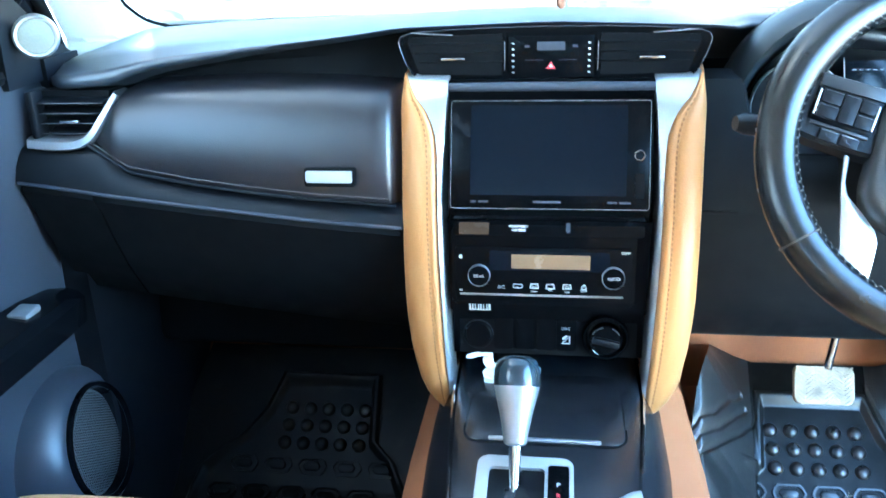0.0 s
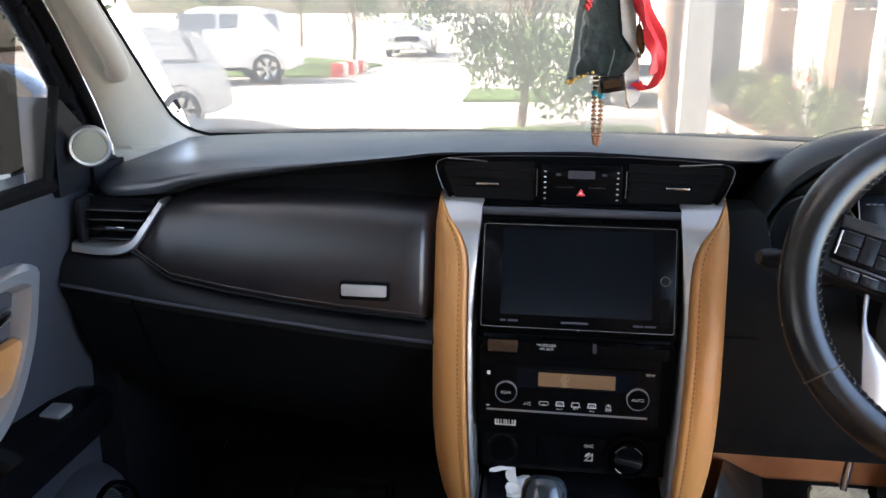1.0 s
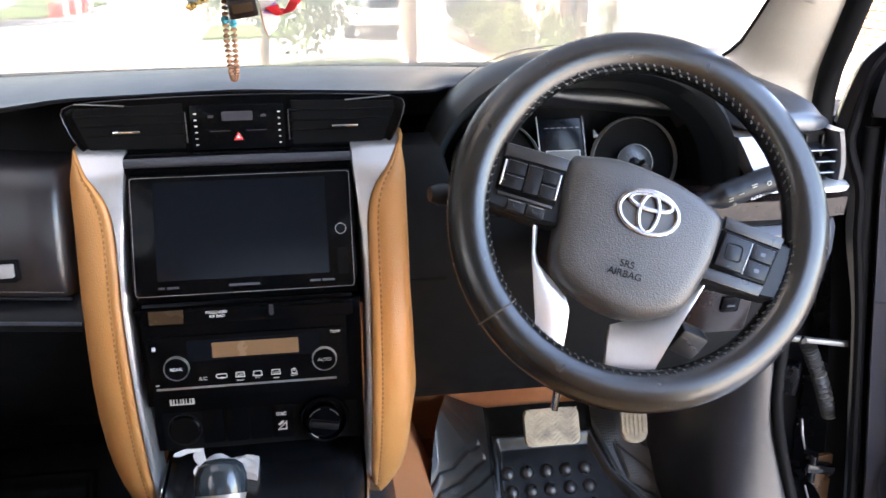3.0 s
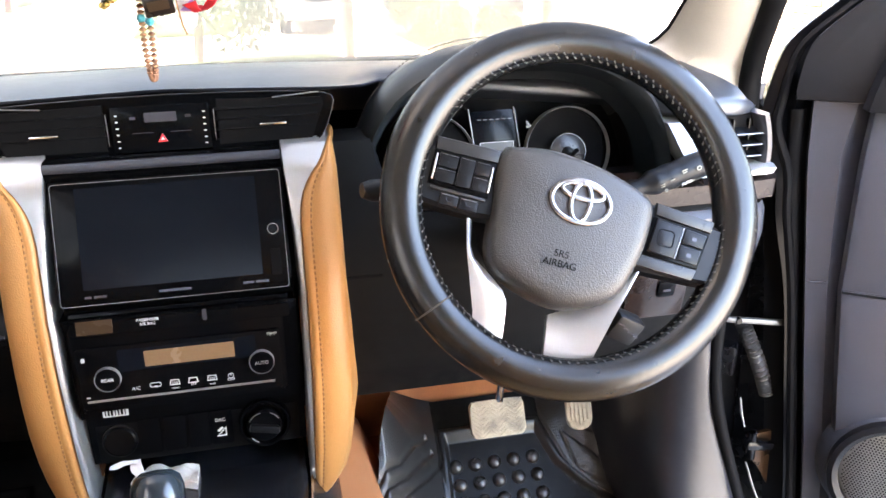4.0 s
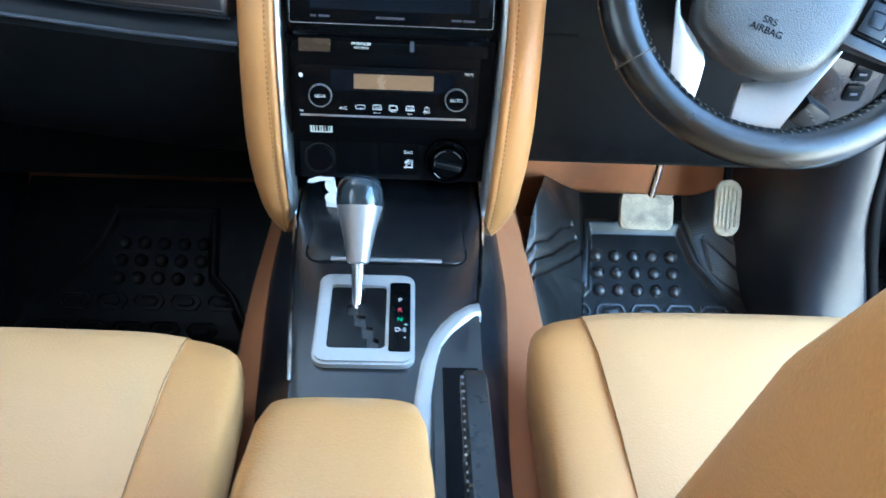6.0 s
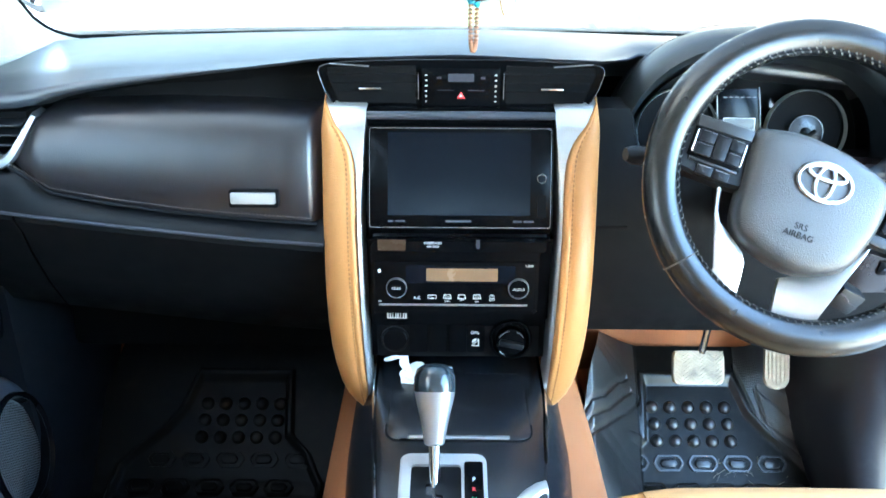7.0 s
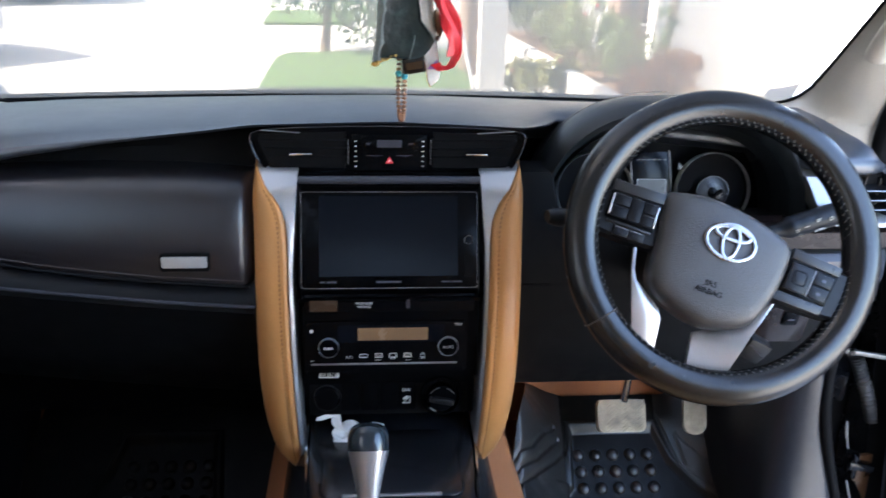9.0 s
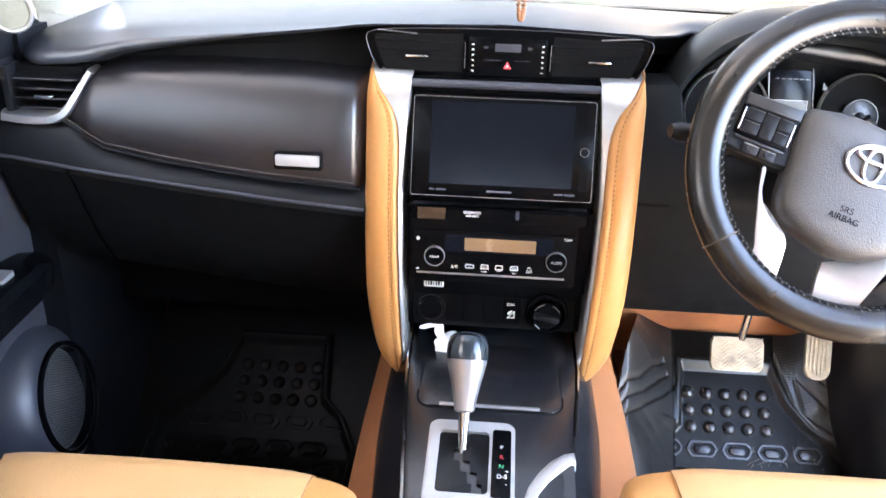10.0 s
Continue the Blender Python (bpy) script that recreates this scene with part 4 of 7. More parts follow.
b = bmesh.new()


def crumple(u, v):
    """A point of the spread sheet, u across and v in depth, both 0 to 1."""
    x = -.086 + .074 * u + .004 * math.sin(5 * v + 1) * (1 - u)
    y = .036 - (.040 + .004 * math.sin(7 * u)) * v + .004 * math.sin(4 * u + .5)
    z = .4285 + .006 * abs(math.sin(6.1 * u + 2.2 * v)) + .004 * abs(math.sin(9 * v - 5 * u)) + rnd.uniform(0, .0012)
    return (x, y, z)


grid = [[crumple(i / 18, j / 8) for j in range(9)] for i in range(19)]
loft([row + [(row[-1][0], row[-1][1], .4282), (row[0][0], row[0][1], .4282)] for row in grid], bm=b)
fold = [[(-.070 - .010 * u + .002 * math.sin(9 * u), .014 + .008 * u, .430 + .034 * u), (-.0845 - .006 * u + .003 * math.sin(7 * u + 1), .016 + .009 * u, .430 + .033 * u), (-.0845 - .006 * u, .0172 + .009 * u, .430 + .033 * u), (-.070 - .010 * u, .0152 + .008 * u, .430 + .034 * u)] for u in (0, .15, .3, .45, .6, .75, .9, 1)]
loft(fold, bm=b)
flag = [[(-.079 - .033 * u, .022 - .004 * u, .4655 - .004 * u - .004 * u * u), (-.081 - .032 * u, .020 - .004 * u, .4560 - .001 * u + .002 * math.sin(6 * u)), (-.081 - .032 * u, .0212 - .004 * u, .4560 - .001 * u), (-.079 - .033 * u, .0232 - .004 * u, .4655 - .004 * u - .004 * u * u)] for u in (0, .2, .4, .6, .8, 1)]
loft(flag, bm=b)
bmesh.ops.translate(b, vec=(.004, -.036, -.002), verts=b.verts)
part("sheet", b, M_TISSUE, ti)


# ---- steering wheel ----
WM = Matrix.Translation((.4167, -.145, .775)) @ Matrix.Rotation(-.0605, 4, "Z") @ Matrix.Rotation(radians(90 - 27.7), 4, "X") @ Matrix.Rotation(radians(-18.5), 4, "Z")
sw = thing("steering_wheel", "black leather-wrapped steering wheel turned slightly, with silver lower spokes", "steering wheel", m=WM)
R, r = .1795, .0222
secs = []
for k in range(96):
    a = 2 * math.pi * k / 96
    thick = r * (1 + .08 * math.exp(-((math.degrees(a) - 165) / 18) ** 2) + .08 * math.exp(-((math.degrees(a) - 15) / 18) ** 2))
    secs.append([Vector(((R + thick * math.cos(b)) * math.cos(a), (R + thick * math.cos(b)) * math.sin(a), thick * .92 * math.sin(b))) for b in [2 * math.pi * j / 20 for j in range(20)]])
rim = part("rim", loft(secs, True, False, True), M_WHEEL, sw, "black grained leather rim cover", local=True)
b = bmesh.new()
for k in range(110):
    a = 2 * math.pi * k / 110
    arc = []
    for j, t in enumerate((2.74, 2.63, 2.52, 2.41)):
        rr, zz = R + (r + .0004) * math.cos(t), .92 * (r + .0004) * math.sin(t)
        arc.append((rr * math.cos(a + .011 * j), rr * math.sin(a + .011 * j), zz))
    tube(arc, .0010, 5, bm=b)
part("lacing", b, M_THREAD_BLACK, rim, "grey laced stitching", local=True)
part("lacing_groove", tube([((R + (r - .0002) * math.cos(2.55)) * math.cos(2 * math.pi * k / 96), (R + (r - .0002) * math.cos(2.55)) * math.sin(2 * math.pi * k / 96), .92 * r * math.sin(2.55)) for k in range(96)], .0016, 6, close=True), M_DARK, rim, local=True)
for ang in (229.5,):
    a = radians(ang)
    part("cover_seam", tube([((R + (r + .0006) * math.cos(t)) * math.cos(a), (R + (r + .0006) * math.cos(t)) * math.sin(a), (r + .0006) * .92 * math.sin(t)) for t in np.linspace(-2.6, 2.6, 24)], .0009, 6), M_THREAD_BROWN, rim, "dry cover seam", local=True)

# airbag pad
pad_o = spline([(-.083, .042, 0), (-.045, .050, 0), (-.012, .0495, 0), (.026, .044, 0), (.064, .032, 0), (.081, .020, 0), (.083, -.008, 0), (.077, -.045, 0), (.058, -.088, 0), (.006, -.109, 0), (-.048, -.098, 0), (-.078, -.075, 0), (-.085, -.02, 0), (-.089, .022, 0), (-.083, .042, 0)], 61)[:-1]
secs = []
for z, k in ((-.045, .90), (-.01, 1.0), (.004, 1.0), (.012, .988), (.018, .962), (.0225, .92), (.0250, .86), (.0264, .76), (.0276, .5), (.0285, .2)):
    secs.append([Vector((p.x * k, (p.y + .02) * k - .02, z)) for p in pad_o])
hub = part("airbag_pad", loft(secs), M_HUB, sw, "charcoal grained airbag pad", local=True)
writing("airbag_text", "SRS\nAIRBAG", .0102, pose(-.007, -.062, .0273), M_DARK, hub, .0009, local=True)
part("airbag_mark", slab(rrect(.009, .003, .001), .001, pose(-.0075, -.0795, .0262)), M_PLASTIC, hub, local=True)
# emblem: three crossing ovals
em = pose(.0005, .000, .0287)


def oval(a, b_, cx, cy, w, n=40, h=.003):
    secs = []
    for k in range(n):
        t = 2 * math.pi * k / n
        c, s = math.cos(t), math.sin(t)
        d = Vector((c / a, s / b_, 0)).normalized()
        p = Vector((cx + a * c, cy + b_ * s, 0))
        secs.append([em @ (p + d * u + Vector((0, 0, v))) for u, v in ((-w, -.003), (-w * .7, h * .8), (0, h), (w * .7, h * .8), (w, -.003))])
    return loft(secs, True, False, True)


e = part("emblem", oval(.0310, .0218, 0, 0, .0032), M_EMBLEM, sw, "chrome oval emblem", local=True)
part("emblem_oval", oval(.0100, .0199, 0, -.0005, .0030), M_EMBLEM, e, local=True)
part("emblem_oval", oval(.0222, .0079, 0, .0106, .0030), M_EMBLEM, e, local=True)
# spokes and their switches; outlines in the wheel's plane
def plate(name, pts, z, thick, mat, parent, label="", bevel=.001):
    return part(name, slab(pts, thick, pose(0, 0, z), bevel), mat, parent, label, local=True)


def quad(x0, y0, x1, y1):
    return [(x0, y0), (x1, y0), (x1, y1), (x0, y1)]


lsp = part("spoke", loft([[(x, y0, -.02), (x, y1, -.018), (x, y1 - .002, .006), (x, y1 - .006, .0105), (x, y0 + .004, .0105), (x, y0, .006)] for x, y0, y1 in ((-.075, -.036, .038), (-.10, -.038, .0365), (-.14, -.037, .0350), (-.170, -.034, .0335))]), M_PLASTIC, sw, "black spoke with audio and phone switches", local=True)
plate("ledge", [(-.155, .0335), (-.088, .0350), (-.0875, .0205), (-.154, .0190)], .0150, .006, M_LEDGE, lsp, "satin charcoal ledge", .003)
plate("switch_plate", [(-.1545, .0188), (-.0895, .0200), (-.0905, -.0178), (-.1545, -.0165)], .0138, .006, M_PIANO, lsp, "gloss black switch plate")
for x, y, w, h, sgn in ((-.1385, .0098, .0195, .0142, "+"), (-.1385, -.0060, .0195, .0142, "-"), (-.1190, .0020, .0155, .0305, "v"), (-.1022, .0102, .0155, .0142, ""), (-.1022, -.0062, .0155, .0142, "<")):
    part("key", slab(rrect(w, h, .0012), .004, pose(x, y, .0168), .0009), M_KEY, lsp, local=True)
    if sgn:
        writing("key_mark", sgn, .0055, pose(x, y - .002, .0170), M_LCD_GREY, lsp, local=True)
    # Bright line stands in for the highlight on each key's top edge
    part("key_highlight", slab(rrect(w - .002, .0006, .0002), .0003, pose(x, y + h / 2 - .0012, .0168)), M_GREY_TRIM, lsp, "bright line drawn for the shine along a key", local=True)
for x in (-.1510, -.0925):
    plate("side_glint", quad(x - .0011, -.0125, x + .0011, .0155), .0160, .004, M_CHROME, lsp, "bright chrome side strip", .0004)
plate("lower_ledge", quad(-.1505, -.0218, -.0930, -.0185), .0150, .004, M_LEDGE, lsp, "satin charcoal ledge", .0008)
for x in (-.1290, -.1085):
    plate("phone_key", quad(x - .0094, -.0350, x + .0094, -.0232), .0140, .006, M_KEY, lsp, "black phone key", .0012)
    # Phone keys get the same drawn highlight
    part("key_highlight", slab(rrect(.016, .0007, .0002), .0003, pose(x, -.0243, .0142)), M_GREY_TRIM, lsp, "bright line drawn for the shine along a key", local=True)
    part("key_mark", tube([(x - .003, -.0275, .0143), (x - .002, -.0305, .0143), (x + .002, -.0312, .0143), (x + .003, -.0300, .0143)], .0005, 5), M_LCD_GREY, lsp, local=True)
rsp = part("spoke", loft([[(x, y0, -.02), (x, y1, -.018), (x, y1 - .002, .006), (x, y1 - .006, .0105), (x, y0 + .004, .0105), (x, y0, .006)] for x, y0, y1 in ((.070, -.050, .026), (.10, -.049, .0235), (.14, -.048, .0195), (.168, -.046, .016))]), M_PLASTIC, sw, "black spoke with menu switches", local=True)
plate("ledge", [(.0845, .0245), (.1500, .0190), (.1475, .0062), (.0845, .0108)], .0150, .006, M_LEDGE, rsp, "satin charcoal ledge", .003)
plate("switch_plate", [(.0838, .0095), (.1468, .0048), (.1400, -.0340), (.0780, -.0322)], .0138, .006, M_PIANO, rsp, "gloss black switch plate")
plate("key", [(.0880, .0068), (.1165, .0047), (.1118, -.0298), (.0828, -.0286)], .0168, .004, M_KEY, rsp, "wide menu key", .0009)
part("key_ring", frame_ring(rrect(.0185, .0185, .0045), rrect(.0160, .0160, .0035), .0012, pose(.0995, -.0115, .0174)), M_PIANO, rsp, local=True)
plate("key", quad(.0917, -.0190, .1073, -.0040), .0174, .002, M_KEY, rsp, "", .0014)
for txt, x, y in (("^", .101, .0000), ("v", .097, -.0262)):
    writing("key_mark", txt, .0050, pose(x, y, .0170), M_LCD_GREY, rsp, local=True)
for pts, mx_, my_ in (([(.1192, .0042), (.1428, .0025), (.1402, -.0130), (.1170, -.0115)], .130, -.0050), ([(.1166, -.0138), (.1398, -.0153), (.1372, -.0312), (.1142, -.0302)], .127, -.0230)):
    plate("key", pts, .0168, .004, M_KEY, rsp, "", .0009)
    part("key_mark", slab(rrect(.005, .004, .001), .0003, pose(mx_, my_, .0170)), M_LCD_GREY, rsp, local=True)
plate("side_glint", [(.1172, .0045), (.1182, .0044), (.1136, -.0300), (.1126, -.0299)], .0162, .003, M_GREY_TRIM, rsp, "thin bright strip", .0002)
plate("lower_ledge", [(.0775, -.0335), (.1400, -.0352), (.1365, -.0475), (.0705, -.0455)], .0135, .005, M_LEDGE, rsp, "satin charcoal ledge", .002)
# silver lower spokes: pairs of outer and inner points, height at the outer and inner edge
LOW = {-1: (((.1062, -.040), (.1000, -.040), .004, .000), ((.1000, -.066), (.0950, -.066), .004, .000), ((.0965, -.078), (.0885, -.078), .004, .000), ((.0915, -.092), (.0680, -.0915), .004, .000), ((.0875, -.104), (.0520, -.1035), .003, -.001), ((.0840, -.114), (.0460, -.1140), .002, -.002), ((.0780, -.1294), (.0425, -.1330), -.001, -.006), ((.0740, -.150), (.0400, -.152), -.006, -.011), ((.0725, -.176), (.0390, -.176), -.014, -.017)),
       1: (((.0830, -.050), (.0785, -.051), .004, .000), ((.0770, -.070), (.0690, -.068), .004, -.004), ((.0715, -.088), (.0560, -.082), .003, -.009), ((.0670, -.103), (.0400, -.095), .002, -.013), ((.0630, -.118), (.0180, -.106), .001, -.017), ((.0595, -.131), (.0035, -.114), -.001, -.020), ((.0567, -.143), (.0060, -.133), -.004, -.022), ((.0550, -.155), (.0085, -.153), -.008, -.022), ((.0535, -.177), (.0100, -.177), -.015, -.022))}
for s in (-1, 1):
    secs = []
    for (xo, yo), (xi, yi), zo, zi in LOW[s]:
        row = [Vector((s * (xo + (xi - xo) * u), yo + (yi - yo) * u, zo + (zi - zo) * u + .0025 * math.sin(math.pi * u))) for u in (0, .05, .15, .3, .5, .7, .85, .95, 1)]
        secs.append(row + [Vector((s * xi, yi, zi - .010)), Vector((s * (xo - .002), yo, zo - .012))])
    part("lower_spoke", loft(secs), M_SILVER, sw, "satin silver lower spoke", local=True, sharp=55)
part("hub_core", loft([[(p.x * k, p.y * k, z) for p in pad_o] for z, k in ((-.09, .5), (-.05, .7), (-.03, .85))]), M_PLASTIC, sw, local=True)

# steering column with stalks and cruise lever
scol = thing("steering_column", "black plastic steering column shroud with two stalks", "steering column", (.417, .05, .66))
part("shroud", loft([[(.417 + w * c, y, z + h * s_) for c, s_ in [(math.copysign(abs(math.cos(a)) ** .6, math.cos(a)), math.copysign(abs(math.sin(a)) ** .6, math.sin(a))) for a in [2 * math.pi * k / 24 for k in range(24)]]] for y, z, w, h in ((-.085, .742, .055, .048), (-.06, .733, .062, .055), (0, .712, .068, .058), (.08, .69, .07, .06))]), M_PLASTIC, scol)
part("ignition", lathe([(.001, .01), (.016, .01), (.018, .0)], facing(.492, -.03, .70, 20), 24), M_PLASTIC, scol)
wl = part("wiper_stalk", tube(spline([(.36, -.045, .755), (.30, -.06, .772), (.245, -.07, .785), (.205, -.077, .791)], 14), [.010] * 9 + [.012, .014, .015, .0145, .010], 14, flat=.8), M_PLASTIC, scol, "black stalk with a rounded end")
ls = part("light_stalk", tube(spline([(.47, -.042, .740), (.52, -.034, .748), (.565, -.027, .757), (.605, -.021, .766), (.648, -.014, .776)], 28), [.0105] * 12 + [.0125, .0160, .0165, .0155, .0165, .0168, .0168, .0158, .0170, .0172, .0172, .0172, .0172, .0170, .0165, .0140], 18, flat=.95), M_PLASTIC, scol, "thick black stalk with lamp symbols")
SM = facing(.605, -.0385, .766, -8) @ pose(0, 0, 0, 0, 9, 14)
for x, y, w, h in ((-.036, .002, .006, .0012), (-.036, -.001, .006, .0012), (-.022, .003, .007, .0012), (-.004, .009, .008, .0012), (-.004, .006, .006, .0012), (.006, -.009, .005, .0012)):
    part("stalk_mark", slab(rrect(w, h, .0005), .0006, SM @ pose(x, y, .0012)), M_TWEETER, ls)
for x, y, r_ in ((-.032, -.0075, .0022), (.016, .004, .0032)):
    part("stalk_mark", frame_ring(rrect(2 * r_, 2 * r_, r_ * .98), rrect(1.3 * r_, 1.3 * r_, r_ * .64), .0006, SM @ pose(x, y, .0012)), M_TWEETER, ls)
writing("stalk_text", "AUTO", .0052, SM @ pose(-.003, -.0085, .0012), M_WHITE, ls)
cr = part("cruise_lever", box((.497, -.112, .612), (.040, .024, .034), (16, 30, 8), .005), M_PLASTIC, scol, "short cruise control lever")
part("cruise_arm", tube([(.455, -.06, .69), (.47, -.085, .66), (.485, -.105, .63)], .009, 10), M_PLASTIC, cr)
for k in range(4):
    part("lever_mark", box((.489 + .006 * k, -.1275 + .0008 * k, .622 - .0065 * k), (.010 - .002 * (k % 2), .001, .0022), (16, 30, 8)), M_LCD_GREY, cr)

# ---- pedals ----
bp = thing("brake_pedal", "worn grey rubber brake pedal with a chevron tread", "pedal", (.45, .26, .25))
PM = pose(.453, .258, .272, 62, 0, 0)
part("pad", slab(rrect(.094, .062, .010), .014, PM, .003), M_PEDAL, bp)
b = bmesh.new()
for i in range(6):
    for j in range(8):
        q = PM @ pose(-.038 + .0152 * i, -.025 + .0072 * j, .0006, 0, 0, 40 if i % 2 else -40)
        c = bmesh.new()
        bmesh.ops.create_cube(c, size=1)
        bmesh.ops.scale(c, vec=(.017, .0022, .0022), verts=c.verts)
        bmesh.ops.transform(c, matrix=q, verts=c.verts)
        join(b, c)
part("tread", b, M_PEDAL, bp)
part("arm", tube([(.458, .272, .295), (.474, .295, .37), (.490, .33, .48)], .007, 8, flat=.6), M_CHROME, bp, "grey steel arm")
gp = thing("accelerator_pedal", "worn pale accelerator pedal with lengthwise ribs", "pedal", (.60, .26, .2))
QM = pose(.598, .262, .283, 60, 0, -6)
part("pad", slab(rrect(.044, .100, .018), .012, QM, .004), M_PEDAL, gp)
for k in range(5):
    part("rib", slab(rrect(.0035, .082 - .008 * abs(k - 2), .0015), .003, QM @ pose(-.014 + .007 * k, 0, .003), .001), M_PEDAL, gp)
part("arm", tube([(.598, .29, .31), (.60, .33, .42)], .008, 8), M_DARK, gp)

# ---- floor and mats ----
b = bmesh.new()
for x0, x1 in ((-.72, -.10), (.10, .72)):
    loft([[(x0, y, z), (x1, y, z), (x1, y, z - .03), (x0, y, z - .03)] for y, z in ((.46, .24), (.40, .17), (.30, .06), (.22, -.01), (.10, -.025), (-.6, -.025), (-2.2, -.025))], bm=b)
structure("floor", b, M_CARPET, "rust tan carpeted car floor rising to the toe board", "floor")
b = box((0, .47, .36), (1.5, .04, .84))
join(b, box((0, .42, .795), (1.5, .16, .03)))
structure("wall_front", b, M_DARK, "black bulkhead behind the dashboard", "bulkhead")


def floor_mat(label, side):
    """A moulded rubber mat: raised foot rest wing, recessed knob panel with a rim, grooved right wing."""
    ox = 0.0 if side > 0 else .045
    mt = thing("floor_mat", label, "floor mat", (side * .465 + ox, .1, .01), group="front floor mats")
    wing = 1.0 if side > 0 else .0

    def zf(y):
        return np.interp(y, (-.2, .16, .19, .215, .24, .43), (.010, .012, .020, .036, .063, .262))
    nx, ny = 300, 260
    Y = np.linspace(-.12, .398, ny)[:, None] * np.ones((1, nx))
    U = np.linspace(0, 1, nx)[None, :]
    XL = np.interp(Y, (-.12, .159, .25, .30, .40), (.236, .224, .248, .268, .29))
    XR = np.interp(Y, (-.12, .21, .26, .30, .40), (.66, .69, .69, .676, .64))
    if side < 0:
        XL, XR = XL - .045, XR + .075
    X = XL + (XR - XL) * U
    tl = np.interp(Y, (.20, .245, .27, .35), (.305, .335, .371, .376))
    tr = np.interp(Y, (.20, .229, .252, .276, .305, .357), (.70, .69, .655, .612, .577, .548))
    d = np.maximum(np.maximum(tl - X, X - tr), (Y - .352) * 1.2)
    w = np.clip((.366 - X) / .112, 0, 1)
    bulge = 1 - (1 - w) ** 1.5
    H = (.014 * np.clip((d + .007) / .007, 0, 1) - .008 * np.clip((d - .006) / .006, 0, 1)) * np.clip(1 - 3 * wing * w, .1, 1)
    H = H + wing * np.interp(Y, (-.12, .05, .159, .22, .295, .34, .40), (.01, .05, .145, .172, .190, .14, .05)) * (.8 * w + .2 * bulge)
    v = np.clip((X - tr - .02) / .09, 0, 1)
    H = H + (.045 if side > 0 else .0) * v * v * np.clip((Y - .18) / .06, 0, 1)
    lines = [((.235, .208), (.281, .249), (.310, .290), (.340, .335)), ((.230, .184), (.290, .241), (.320, .280), (.348, .321)), ((.235, .164), (.302, .238), (.336, .279), (.366, .322)), ((.56, .37), (.594, .305), (.63, .272), (.70, .235)),
             ((.598, .337), (.612, .296), (.66, .272), (.703, .258)), ((.602, .34), (.67, .285)), ((.625, .345), (.688, .294))]
    cut = 0 * X
    for ln in lines if side > 0 else ():
        for (ax, ay), (bx, by) in zip(ln, ln[1:]):
            t = np.clip(((X - ax) * (bx - ax) + (Y - ay) * (by - ay)) / ((bx - ax) ** 2 + (by - ay) ** 2), 0, 1)
            q = np.hypot(X - ax - t * (bx - ax), Y - ay - t * (by - ay))
            g_ = np.exp(-(q / .0024) ** 2)
            cut = np.maximum(cut, g_)
    Z = zf(Y) + (H - .0055 * cut) * 1.05
    V = np.stack((side * (X - .002 * cut * (w > .05)) + ox, Y, Z), -1).reshape(-1, 3)
    n = nx * ny
    rimv = np.array([i for i in range(nx)] + [i * nx + nx - 1 for i in range(1, ny)] + [n - 1 - i for i in range(1, nx)] + [(ny - 1 - i) * nx for i in range(1, ny - 1)])
    low = V[rimv] - np.array((0, 0, .012))
    F = [(j * nx + i, j * nx + i + 1, (j + 1) * nx + i + 1, (j + 1) * nx + i) for j in range(ny - 1) for i in range(nx - 1)]
    m_ = len(rimv)
    F += [(int(rimv[k]), n + k, n + (k + 1) % m_, int(rimv[(k + 1) % m_])) for k in range(m_)]
    me = bpy.data.meshes.new("base")
    me.from_pydata(V.tolist() + low.tolist(), [], F)
    bm = bmesh.new()
    bm.from_mesh(me)
    bpy.data.meshes.remove(me)
    ribbed = ((w > .06) & (Y > .10)) | ((X > tr + .012) & (Y > .19)) if side > 0 else w > 9
    raised = ribbed < (abs(d) < .009)
    bm.faces.ensure_lookup_table()
    for j in range(ny - 1):
        for i in range(nx - 1):
            if ribbed[j, i]:
                bm.faces[j * (nx - 1) + i].material_index = 1
            elif raised[j, i]:
                bm.faces[j * (nx - 1) + i].material_index = 2
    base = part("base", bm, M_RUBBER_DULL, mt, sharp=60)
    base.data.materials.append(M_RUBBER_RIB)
    # The passenger mat takes duller rubber, so the footwell's shade sits in its colour
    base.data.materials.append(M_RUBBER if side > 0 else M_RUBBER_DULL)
    nrm = Vector((0, -.72, .69))
    for j, y in enumerate((.3165, .294, .271)):
        for i in range(5):
            m = Matrix.Translation((side * (.391 + .036 * i + .003 * j) + ox, y, float(zf(y)))) @ nrm.to_track_quat("Z", "Y").to_matrix().to_4x4()
            # Passenger knobs are a darker copy for the same shade
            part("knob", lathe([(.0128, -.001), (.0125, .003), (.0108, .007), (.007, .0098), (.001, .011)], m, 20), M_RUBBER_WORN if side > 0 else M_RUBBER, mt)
    for j, (y, off, nn) in enumerate(((.236, 0, 5), (.200, .033, 5), (.164, 0, 5))):
        for i in range(nn):
            nr = Vector((0, -.72, .69)) if j == 0 else Vector((0, -.3, .95)) if j == 1 else Vector((0, 0, 1))
            m = Matrix.Translation((side * (.350 + .0665 * i + off) + ox, y, float(zf(y)) + .012)) @ nr.to_track_quat("Z", "Y").to_matrix().to_4x4()
            hexo = [(-.029, 0), (-.025, .009), (-.019, .0155), (.019, .0155), (.025, .009), (.029, 0), (.025, -.009), (.019, -.0155), (-.019, -.0155), (-.025, -.009)]
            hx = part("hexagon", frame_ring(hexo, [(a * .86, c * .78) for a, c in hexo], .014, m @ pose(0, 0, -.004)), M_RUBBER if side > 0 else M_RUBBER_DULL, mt)
